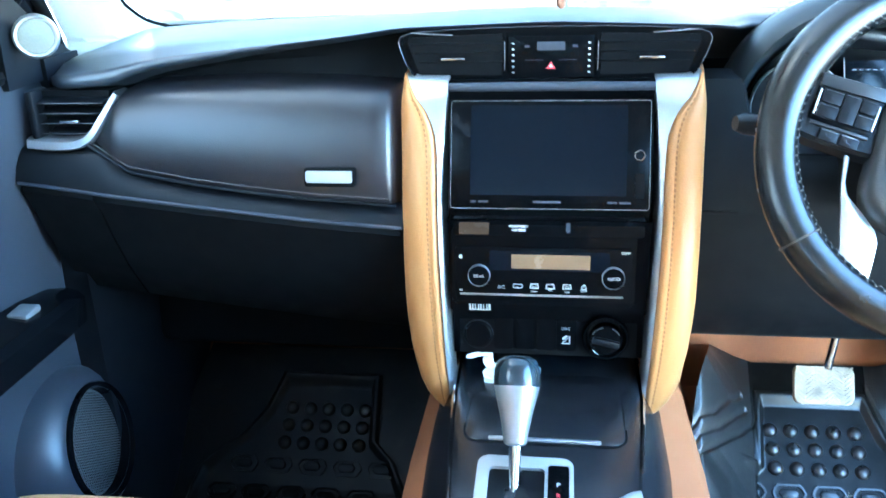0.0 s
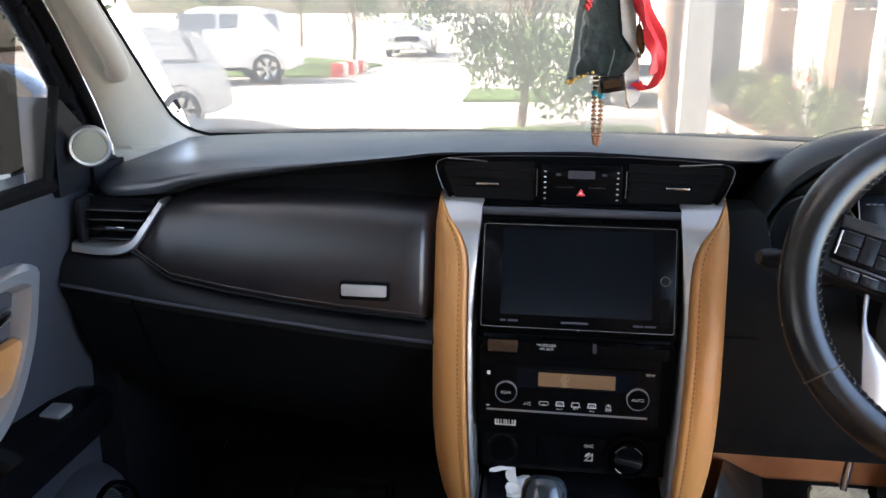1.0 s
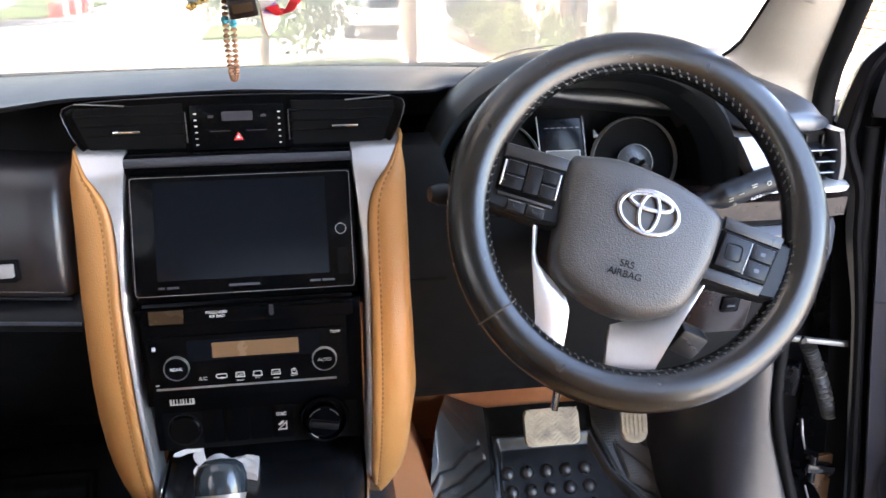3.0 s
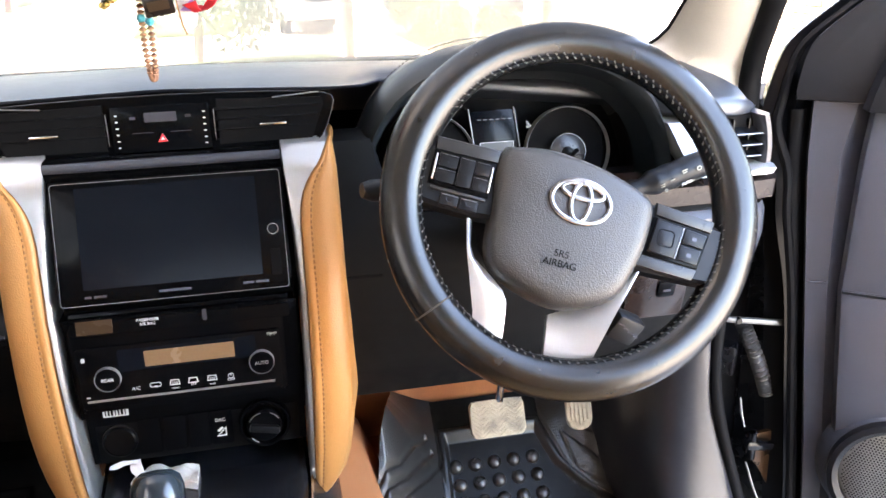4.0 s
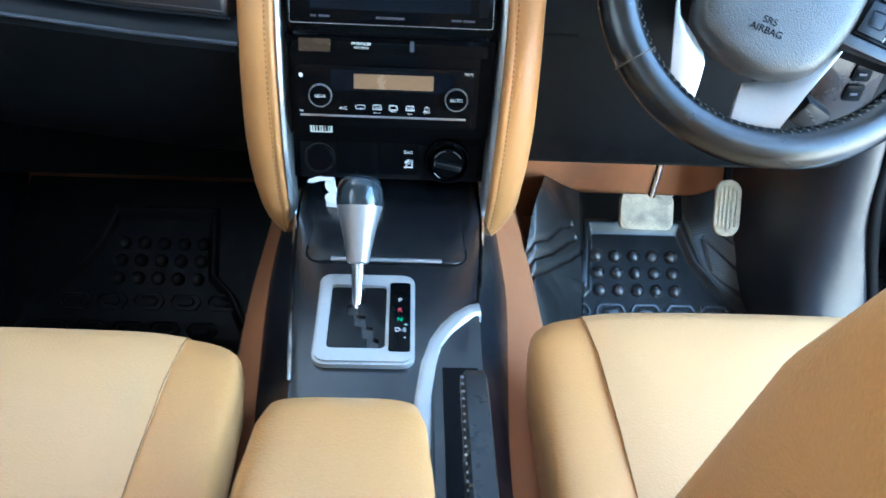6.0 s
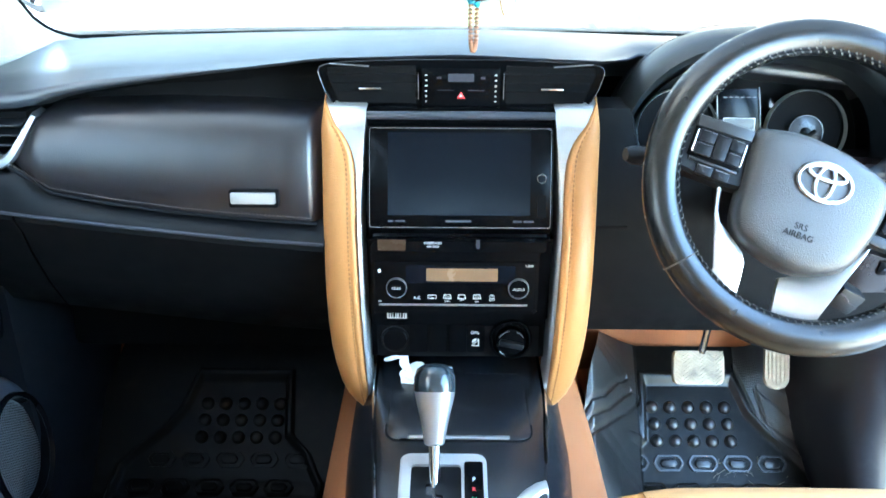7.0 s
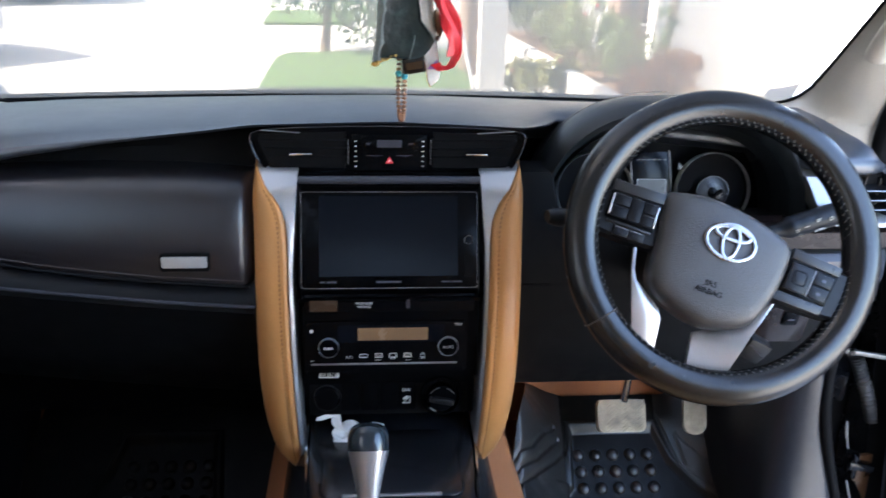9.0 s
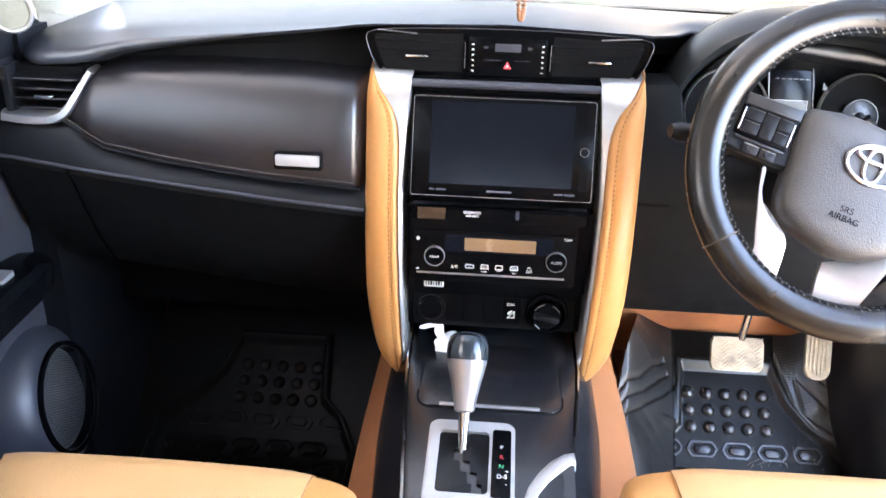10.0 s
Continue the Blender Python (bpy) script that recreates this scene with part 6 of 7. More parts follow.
part("tweeter_ring", lathe([(.0285, -.004), (.029, .008), (.026, .013), (.023, .0125), (.022, .008)], pose(-.676, .024, .886, 90, 0, 32), 36, caps=False), M_SILVER, tw, "pale silver ring")
part("window_divider", tube([(-.712, -.032, .83), (-.706, -.018, .90), (-.70, -.006, .97)], .007, 8), M_DARK, dl)
part("window_frame", tube([outer_edge(OUT_L, z) + Vector((-.035, -.012, 0)) for z in (.88, .94, 1.0, 1.045, 1.079, 1.15, 1.23, 1.30)], .018, 10), M_BODY, dl, "black painted window frame")
part("window_sill", tube([(-.715, .05, .838), (-.715, -.3, .838), (-.715, -1.05, .84)], .012, 8), M_DARK, dl)
so = spline([(0, -.09, .745), (0, -.12, .757), (0, -.19, .757), (0, -.30, .735), (0, -.36, .66), (0, -.33, .57), (0, -.22, .53), (0, -.15, .565), (0, -.105, .65), (0, -.09, .745)], 49)[:-1]
cen = Vector((0, -.215, .65))
secs = []
for k, xx in ((1.0, -.728), (.99, -.700), (.93, -.692), (.80, -.694), (.72, -.712), (.70, -.735)):
    secs.append([Vector((xx - .02 * (.74 - p.z) / .2, 0, 0)) + cen + (p - cen) * k for p in so])
part("pull_surround", loft(secs, True, False), M_SILVER, dl, "satin silver pull surround")
part("door_handle_recess", slab([(p.y - cen.y, p.z - cen.z) for p in [cen + (q - cen) * .74 for q in so]], .01, Matrix.Translation((-.728, cen.y, cen.z)) @ Matrix(((0, 0, 1, 0), (1, 0, 0, 0), (0, 1, 0, 0), (0, 0, 0, 1)))), M_DARK, dl)
part("tan_insert", box((-.722, -.20, .625), (.02, .17, .07), (0, 8, 0), .01), M_TAN, dl, "tan leather insert")
part("inner_handle", box((-.712, -.20, .69), (.012, .12, .018), (8, 0, 0), .005), M_CHROME, dl)
arm = part("armrest", loft([[(-.745, y, z - .06), (x, y, z - .05), (x + .004, y, z - .01), (x - .006, y, z), (-.745, y, z + .006)] for y, x, z in ((.06, -.71, .500), (.02, -.69, .515), (-.05, -.672, .526), (-.2, -.66, .535), (-.5, -.65, .54), (-.8, -.655, .54))]), M_PIANO, dl, "gloss black armrest")
part("window_switch", box((-.705, -.085, .532), (.03, .035, .010), (4, 0, 0), .003), M_SILVER, arm, "window switch with a small bright mark")
SPM = pose(-.704, -.010, .272, 0, 80, 5)
spk = part("speaker_bulge", lathe([(.084, .022), (.092, .022), (.104, .016), (.118, .002), (.130, -.022), (.136, -.055)], SPM, 44, caps=False), M_DOOR, dl, "rounded black speaker housing")
part("speaker_grille", lathe([(.001, .016), (.06, .014), (.078, .009), (.084, .004)], SPM, 40), M_GRILLE, spk, "round perforated speaker grille")
part("grille_ring", lathe([(.094, .020), (.092, .027), (.087, .028), (.083, .018), (.083, .0)], SPM, 44, caps=False), M_PIANO, spk, "gloss black ring")
gb = bmesh.new()
for i in range(-17, 18):
    for j in range(-19, 20):
        hx, hz = .0046 * (i + .5 * (j % 2)), .0040 * j
        rr = math.hypot(hx, hz)
        if rr < .077:
            zz = interp([(0, .016), (.06, .014), (.078, .009), (.084, .004)], rr) + .0003
            gb.faces.new([gb.verts.new(SPM @ Vector((hx + .0015 * math.cos(k * math.pi / 3), hz + .0015 * math.sin(k * math.pi / 3), zz))) for k in range(6)])
part("grille_holes", gb, M_DARK, spk, "fine round holes of the speaker grille")
gw = part("window_pane", loft([[(-.745, y, .83), (-.735, y, 1.0), (-.70, y, 1.18), (-.655, y, 1.31)] for y in (-.03, -.5, -1.05)], ring=False), M_TINT_FRONT, dl)
em_ = thing("door_mirror", "black door mirror outside the passenger window", "door mirror", (-.95, .22, .80))
part("housing", loft([[(-.965 + w * math.cos(a), y + .2, .895 + h * math.sin(a)) for a in [2 * math.pi * k / 24 for k in range(24)]] for y, w, h in ((.15, .02, .02), (.13, .07, .06), (.08, .105, .085), (.02, .115, .095), (-.005, .112, .092))]), M_BODY, em_)
part("mirror_glass", lathe([(.001, 0), (.085, 0), (.085, -.003)], pose(-.965, .192, .895, 90, 0, 10), 30), M_MIRROR, em_)
part("arm", box((-.87, .25, .80), (.16, .06, .05), (0, 8, 0), .015), M_BODY, em_)

# ---- driver's door (open) ----
TH = radians(52)
DM = Matrix.Translation((.856, .09, 0)) @ Matrix.Rotation(-(math.pi / 2 - TH), 4, "Z")  # local x runs along the door, -y faces the seats
dd = thing("driver_door", "open driver's door with black trim panel and round speaker", "car door", m=DM @ Matrix.Translation((.5, 0, 0)))
DI = Matrix.Translation((-.5, 0, 0))


def dpart(name, bm, mat, parent, label=""):
    bmesh.ops.transform(bm, matrix=DI, verts=bm.verts)
    return part(name, bm, mat, parent, label, local=True)


XE = [(0, .075), (.27, .049), (.47, .026), (.73, -.001), (.83, -.003)]   # front edge of the trim
XS = [(0, .105), (.27, .078), (.545, .052), (.74, .044), (.83, .060)]   # step between strip and main panel
XM = [(0, .118), (.27, .090), (.545, .064), (.74, .066), (.83, .072)]


def panel_y(z):
    return interp([(0, .0), (.2, -.010), (.40, -.020), (.53, -.008), (.545, -.003), (.555, -.006), (.70, -.010), (.815, -.006), (.83, 0)], z)


ZS = [0, .1, .2, .27, .34, .40, .47, .52, .538, .545, .552, .58, .64, .70, .74, .78, .81, .825, .83]
secs = [[(interp(XM, z) + .002, panel_y(z) + .012, z) for z in ZS] + [(.075, .07, .83), (.12, .07, 0)], [(interp(XM, z) + .008, panel_y(z) - .002, z) for z in ZS] + [(.08, .07, .83), (.125, .07, 0)], [(interp(XM, z) + .02, panel_y(z) - .006, z) for z in ZS] + [(.09, .07, .83), (.135, .07, 0)]]
for x in (.18, .3, .5, .95):
    secs.append([(x, panel_y(z) - .006, z) for z in ZS] + [(x, .07, .83), (x, .07, 0)])
dp = dpart("panel", loft(secs), M_DOOR, dd, "black grained door trim panel")
dpart("panel_strip", loft([[(interp(XE, z), .022, z), (interp(XE, z) + .003, .014, z), (interp(XS, z), .012, z), (interp(XS, z) + .006, .018, z), (interp(XM, z) + .010, .03, z), (interp(XE, z), .05, z)] for z in ZS[:-2] + [.816]]), M_DOOR, dd, "black grained front strip of the door trim")
dpart("outer_skin", box((.45, .108, .37), (1.03, .02, .86), (0, 0, 0), .006), M_BODY, dd, "black painted outer door skin")
dpart("panel_groove", tube([(x, panel_y(.545) - .007, .546 + .03 * (x - .06) ** 2) for x in (.072, .12, .16, .3, .9)], .0016, 6), M_DARK, dd)
dpart("groove_glint", tube([(x, panel_y(.55) - .006, .5495 + .03 * (x - .06) ** 2) for x in (.072, .12, .16, .3, .9)], .0008, 6), M_LCD_GREY, dd)
dpart("strip_groove", tube([(.021, .0135, .547), (.050, .0115, .550)], .0012, 6), M_LCD_GREY, dd)
dpart("edge_seal", tube([(interp(XE, z) - .018, .035, z) for z in (-.02, .15, .3, .45, .6, .72, .80)], .012, 10), M_DARK, dd, "black rubber door seal")
dpart("door_edge", loft([[(interp(XE, z) - .06, .05, z), (interp(XE, z) - .01, .035, z), (interp(XE, z) + .01, .05, z), (interp(XE, z) + .01, .12, z), (interp(XE, z) - .06, .12, z)] for z in (-.05, .3, .6, .80, .84)]), M_DARK, dd, "black painted door edge")
WO = [(interp(XE, z) - (.030 if z < .6 else .045), z) for z in (-.04, .15, .35, .52, .64, .71)] + [(-.075, .77), (-.072, .81), (-.056, .877), (-.035, .911), (.024, .966), (.106, 1.04), (.20, 1.115), (.35, 1.20), (.60, 1.255), (.95, 1.26)]
WI = [(interp(XE, z) - .003, z) for z in (-.04, .15, .35, .52, .64, .71)] + [(-.014, .77), (-.014, .81), (-.006, .868), (.010, .898), (.050, .936), (.114, .994), (.205, 1.065), (.352, 1.15), (.60, 1.205), (.95, 1.21)]
WOs, WIs = spline([(x, 0, z) for x, z in WO], 64), spline([(x, 0, z) for x, z in WI], 64)
fr_ = []
for a, c in zip(WOs, WIs):
    f = min(1, max(0, (.85 - c.z) / .05))   # the frame sinks behind the trim strip
    fr_.append([a.lerp(c, k) + Vector((0, y + (.02 * f if k > .6 else 0), 0)) for k, y in ((0, .05), (.02, .03), (.12, .018), (.40, .022), (.46, .034), (.54, .034), (.62, .014), (.85, .010), (1, .016), (1, .05))])
wfr = dpart("window_frame", loft(fr_), M_PIANO, dd, "black painted window frame with a rubber seal")
dpart("frame_seal", tube([a.lerp(c, .5) + Vector((0, .024, 0)) for a, c in zip(WOs, WIs)], .007, 8), M_DARK, wfr)
dpart("frame_bead", tube([c + Vector((.006, .012, -.004)) for c in WIs if c.z > .90], .0028, 8), M_GREY_TRIM, wfr, "thin grey bead along the frame")
so_ = [(c.x - .010, c.z + .012) for c in WIs if .81 < c.z < 1.03]
sail = dpart("sail_panel", slab([(q[0], q[1]) for q in ([(so_[0][0], .818)] + so_ + [(so_[-1][0] + .02, .93), (.132, .88), (.128, .818)])], .03, pose(0, .002, 0, 90), .003), M_PLASTIC, dd, "black triangular corner trim")
dpart("tweeter_pod", loft([[(.062 + a, -.002, z0), (.070 + a, -.024, z0), (.118, -.030, z0), (.129, -.018, z0), (.129, .0, z0)] for z0, a in ((.812, 0), (.84, .006), (.87, .014), (.90, .026), (.925, .044), (.935, .058))]), M_PLASTIC, sail, "raised black tweeter pod")
dpart("tweeter_cup", lathe([(.001, .014), (.030, .014), (.038, .006), (.042, -.02)], pose(.136, -.022, .902, 90, 0, -14), 30), M_PLASTIC, sail)
dpart("tweeter", lathe([(.001, .012), (.020, .012), (.026, .008)], pose(.136, -.034, .902, 90, 0, -14), 30), M_TWEETER, sail, "pale round tweeter")
dpart("tweeter_ring", lathe([(.0285, -.004), (.029, .008), (.026, .013), (.023, .0125)], pose(.136, -.034, .902, 90, 0, -14), 36, caps=False), M_WHITE, sail, "white ring round the tweeter")
dpart("speaker_bulge", lathe([(.001, .0), (.099, .0), (.106, -.008), (.114, -.03)], pose(.185, -.028, .268, 90, 0, 0), 44), M_DOOR, dd)
dpart("speaker_ring", lathe([(.098, .0), (.096, .012), (.088, .016), (.080, .010), (.080, .0)], pose(.185, -.028, .268, 90, 0, 0), 48, caps=False), M_PLASTIC, dd, "black raised speaker ring")
dpart("speaker_grille", lathe([(.001, .010), (.05, .009), (.074, .005), (.081, .0)], pose(.185, -.028, .268, 90, 0, 0), 44), M_GRILLE, dd, "round perforated speaker grille")
gb = bmesh.new()
for i in range(-17, 18):
    for j in range(-19, 20):
        hx, hz = .0046 * (i + .5 * (j % 2)), .0040 * j
        rr = math.hypot(hx, hz)
        if rr < .076:
            zz = interp([(0, .010), (.05, .009), (.074, .005), (.081, 0)], rr) + .0003
            vs = [gb.verts.new((.185 + hx + .0015 * math.cos(k * math.pi / 3), -.028 - zz, .268 + hz + .0015 * math.sin(k * math.pi / 3))) for k in range(6)]
            gb.faces.new(vs)
dpart("grille_holes", gb, M_DARK, dd, "fine round holes of the speaker grille")
dpart("pull_handle", tube(spline([(.176, -.012, .583), (.184, -.030, .560), (.20, -.045, .535), (.24, -.055, .515), (.32, -.06, .51)], 14), .015, 12), M_PIANO, dd, "gloss black pull handle")
lb = dpart("label", box((.165, -.0125, .775), (.03, .001, .045)), M_LABEL, dd, "white paper label with an amber band")
dpart("label_band", box((.165, -.0135, .792), (.028, .001, .006)), M_GOLD, lb)
dg = dpart("window_pane", loft([[(x, .03, z0), (x, .03, z1)] for x, z0, z1 in ((.10, .82, .985), (.2, .82, 1.065), (.35, .82, 1.15), (.6, .82, 1.205), (.95, .82, 1.21))], ring=False), M_GLASS, dd)
dg.visible_shadow = False
# hinge side: body pillar, check strap, wiring gaiter, sill
b = loft([[(.752, .115, z), (.79, .19, z), (1.05, .27, z), (1.05, .34, z), (.752, .34, z)] for z in (-.45, .2, .5, .72, .80)])
structure("wall_hinge_pillar", b, M_DARK, "black painted door hinge pillar in shade", "pillar")
structure("trim_door_seal", tube(spline([(.822, .06, .0), (.808, .058, .145), (.786, .058, .215), (.742, .058, .358), (.732, .066, .457), (.752, .085, .60), (.778, .112, .72), (.797, .145, .80)], 24), .009, 10), M_DARK, "black rubber door opening seal", "seal")
b = loft([[(.70, y, .0), (.715, y, .045), (.76, y, .05), (.80, y, .02), (.82, y, -.08), (.70, y, -.08)] for y in (.10, 0, -.4, -1.05)])
structure("floor_sill", b, M_PLASTIC, "scuffed black sill trim", "sill")
cs = thing("door_check_strap", "steel door check strap with bolts", "hinge", (.80, .14, .47))
strap = part("strap", box((.848, .125, .4665), (.128, .010, .0085), (0, 7, -8), .002), M_GRILLE, cs, "grey steel strap")
# Thin line drawn on the strap in place of a glint
part("strap_glint", tube([(.815, .1265, .4715), (.835, .1235, .4695), (.865, .1192, .4660)], .0008, 6), M_GRILLE, strap, "thin line drawn as a glint along the strap")
for sx in (.868, .888):
    part("rivet", box((sx, .1185 - .14 * (sx - .868), .4635 - .12 * (sx - .868)), (.008, .002, .0028), (0, 7, -8), .0006), M_GRILLE, strap)
part("bolt", lathe([(.001, .006), (.005, .006), (.006, 0)], pose(.803, .13, .472, 90), 8), M_BODY, cs)
part("hinge", box((.80, .145, .40), (.03, .03, .05), (0, 0, -40), .004), M_BODY, cs)
M_WALL_METAL = material("pale_glint_metal", (0.62, 0.60, 0.57), 0.45, metal=0.3, var=0.1)
M_GREASE = material("greasy_brown_steel", (0.05, 0.022, 0.008), 0.32, metal=0.4, var=0.4, scale=60)
ga = thing("wiring_gaiter", "ribbed black rubber wiring gaiter beside the hinge", "cable", (.85, .15, .38))
pts = spline([(.826, .15, .455), (.836, .145, .43), (.852, .14, .392), (.868, .14, .352), (.878, .14, .325)], 97)
part("bellows", tube(pts, [.0100 + .0032 * math.cos(i * math.pi / 2.6) for i in range(97)], 16), material("grey_ribbed_rubber", (.055, .05, .045), .38, var=.1), ga)
# Pale strips put in for bits of sunlight that show in the door gap
cb = thing("door_gap_glints", "pale strips drawn for the sunlit bits in the door gap", "metal strip", (.85, .12, .12))
for row in ([(.818, .12, .337), (.822, .12, .310), (.831, .12, .281)], [(.842, .12, .210), (.858, .12, .165), (.876, .12, .124)]):
    part("strip", tube(row, [.0022, .0035, .0022], 8, flat=.5), M_WALL_METAL, cb)
hg_ = thing("steel_bracket", "greasy brown steel bracket in the door gap", "bracket", (.87, .13, .14))
part("leaf", slab([(-.028, .055), (.020, .062), (.034, -.045), (.022, -.056), (.006, -.02), (-.024, .02)], .008, facing(.872, .125, .202, 0), .002), M_GREASE, hg_)
part("arm", box((.858, .118, .245), (.05, .02, .016), (0, 12, 0), .004), M_BODY, hg_)
part("pin", tube([(.846, .116, .270), (.846, .116, .222)], .007, 10), M_BODY, hg_)
for x, z in ((.901, .488), (.904, .437)):
    part("bolt", lathe([(.001, .006), (.0055, .006), (.0065, 0)], facing(x, .118, z), 8), M_GREY_TRIM, hg_)


# ---- outside ----
GZ = -.62
M_ROAD = material("sunlit_concrete_road", (0.42, 0.40, 0.365), 0.9, var=0.16, scale=.8, fine=30, bump=0.4, bump_scale=40, dirt=(0.28, 0.24, 0.18), dirt_scale=.25, dirt_amount=.6)
M_GRASS = material("lawn", (0.075, 0.125, 0.03), 0.9, var=0.35, scale=4, fine=60)
M_LEAF = material("leaf", (0.095, 0.145, 0.05), 0.6, var=0.35, scale=3, fine=40, islands=True)
M_BARK = material("bark", (0.22, 0.17, 0.12), 0.9, var=0.3, bump=.6, bump_scale=60)
M_CARWHITE = material("white_car_paint", (0.78, 0.78, 0.78), 0.25, var=.03, coat=.5)
M_TYRE = material("tyre", (0.03, 0.03, 0.03), .8, var=.2)
M_CARGLASS = material("tinted_car_glass", (0.26, 0.29, 0.32), .1, var=.05)
M_WALL = material("pale_render", (0.72, 0.70, 0.66), .9, var=.06, scale=2, fine=40, bump=.2, bump_scale=60)
M_BROWN = material("brown_render", (0.25, 0.175, 0.13), .9, var=.1, scale=2, fine=40, bump=.2, bump_scale=60)
M_BRICK = material("sunlit_brick", (0.135, 0.075, 0.046), .9, var=.25, scale=9, fine=90, bump=.4, bump_scale=120, islands="object")
M_MORTAR = material("mortar", (0.24, 0.21, 0.175), .95, var=.1)
M_STEEL = material("dark_gate_steel", (0.06, 0.06, 0.06), .5, var=.1)
M_POLE = material("concrete_pole", (0.55, 0.52, 0.47), .9, var=.1, scale=5)
M_KERB = material("kerb_stone", (0.50, 0.47, 0.42), .9, var=.12, scale=6)
M_KRED = material("red_block", (0.55, 0.06, 0.04), .8, var=.15)
M_FLOWER = material("red_flower", (0.65, 0.04, 0.06), .6, var=.2)

b = bmesh.new()
bmesh.ops.create_grid(b, x_segments=2, y_segments=2, size=600, matrix=Matrix.Translation((0, 0, GZ)))
structure("ground", b, M_ROAD, "pale sunlit concrete road and ground", "ground")


def verge(name, outline, label):
    b = slab(outline, .10, Matrix.Translation((0, 0, GZ + .06)), .02)
    return structure(name, b, M_GRASS, label, "grass")


verge("lawn_verge", [(-1.2, 8.05), (.95, 8.1), (1.15, 8.6), (1.25, 11.4), (1.15, 11.8), (-1.2, 11.25), (-1.32, 10.8), (-1.28, 8.4)], "sunlit green grass verge beside the road")
verge("lawn_far", [(-2.0, 15.2), (-.4, 15.4), (-.3, 17.8), (-2.1, 17.6)], "sunlit green grass verge further up the road")
verge("lawn_left", [(-9.4, 20.5), (-6.3, 20.8), (-5.9, 26), (-9.5, 30)], "sunlit green grass verge by the red blocks")
b = slab([(2.24, 6.55), (2.40, 6.55), (1.98, 12.6), (1.82, 12.6)], .34, Matrix.Translation((0, 0, GZ + .31)), .02)
slab([(2.40, 6.55), (3.5, 6.55), (3.5, 6.71), (2.40, 6.71)], .34, Matrix.Translation((0, 0, GZ + .31)), .02, bm=b)
structure("kerb", b, M_KERB, "low pale stone border of the garden bed", "kerb")
b = slab([(2.40, 6.71), (3.6, 6.71), (3.6, 13.2), (1.98, 13.2)], .22, Matrix.Translation((0, 0, GZ + .19)))
structure("ground_bed", b, material("soil", (.16, .10, .06), .95, var=.3, scale=5), "brown soil of the garden bed", "garden bed")


def leaf_mesh(clumps, seed, size):
    """Many small bent leaves spread through uneven clumps."""
    rnd = random.Random(seed)
    verts, faces = [], []
    for c, rad, n in clumps:
        for _ in range(n):
            d = Vector((rnd.gauss(0, 1), rnd.gauss(0, 1), rnd.gauss(0, .8)))
            p = Vector(c) + d.normalized() * rad * rnd.random() ** .5
            q = Euler((rnd.uniform(0, 6.3), rnd.uniform(0, 6.3), rnd.uniform(0, 6.3))).to_matrix()
            s = size * rnd.uniform(.6, 1.4)
            i = len(verts)
            for v in ((-.5, 0, 0), (0, -.22, .05), (.5, 0, -.05), (0, .22, .05)):
                verts.append(p + q @ (Vector(v) * s))
            faces.append((i, i + 1, i + 2, i + 3))
    me = bpy.data.meshes.new("leaves")
    me.from_pydata([tuple(v) for v in verts], [], faces)
    return me


def tree(x, y, h, spread, seed, label, n=420, low=.4):
    rnd = random.Random(seed)
    t = thing("tree", label, "tree", (x, y, GZ))
    b = tube(spline([(x, y, GZ), (x + .06, y, GZ + h * .2), (x - .03, y + .05, GZ + h * .42), (x + .08, y, GZ + h * .7)], 10), [.075 - .005 * k for k in range(10)], 9)
    clumps = []
    for k in range(13):
        a = 2.4 * k + rnd.uniform(-.4, .4)
        rr = spread * rnd.uniform(.35, 1)
        tip = Vector((x + rr * math.cos(a), y + rr * math.sin(a), GZ + h * rnd.uniform(low, 1)))
        tube(spline([(x, y, GZ + h * rnd.uniform(.2, .4)), ((x + tip.x) / 2, (y + tip.y) / 2, tip.z - .15 * h), tip], 7), [.03, .026, .022, .018, .014, .010, .006], 6, bm=b)
        clumps.append((tip, spread * rnd.uniform(.28, .45), n))
        clumps.append((tip + Vector((rnd.uniform(-.3, .3), rnd.uniform(-.3, .3), -.25 * spread)), spread * .3, n // 2))
    part("trunk", b, M_BARK, t)
    me = leaf_mesh(clumps, seed + 1, .11)
    me.materials.append(M_LEAF)
    o = new("crown", me)
    o.parent, o.matrix_parent_inverse = t, t.matrix_basis.inverted()


tree(-.70, 11.7, 3.5, 1.55, 11, "small leafy street tree on the verge", low=.18)
tree(-7.6, 29, 5.0, 2.0, 21, "leafy roadside tree further up the street", n=260)
tree(-10.5, 24, 4.5, 1.9, 31, "leafy roadside tree behind the parked cars", n=240)
tree(-2.2, 44, 6.5, 3.0, 41, "distant leafy street tree", n=260)
tree(1.2, 36, 5.5, 2.4, 51, "distant leafy street tree", n=240)
tree(-13, 40, 7.5, 3.5, 61, "distant leafy street tree", n=240)
M_YELLOW = material("yellow_green_leaf", (0.26, 0.25, 0.07), 0.6, var=0.35, scale=3, fine=40, islands=True)
M_SHRUB = material("pale_green_leaf", (0.185, 0.215, 0.085), 0.6, var=0.35, scale=3, fine=40, islands=True)
M_DRY = material("dry_orange_leaf", (0.50, 0.27, 0.12), 0.7, var=0.35, scale=3, fine=40, islands=True)


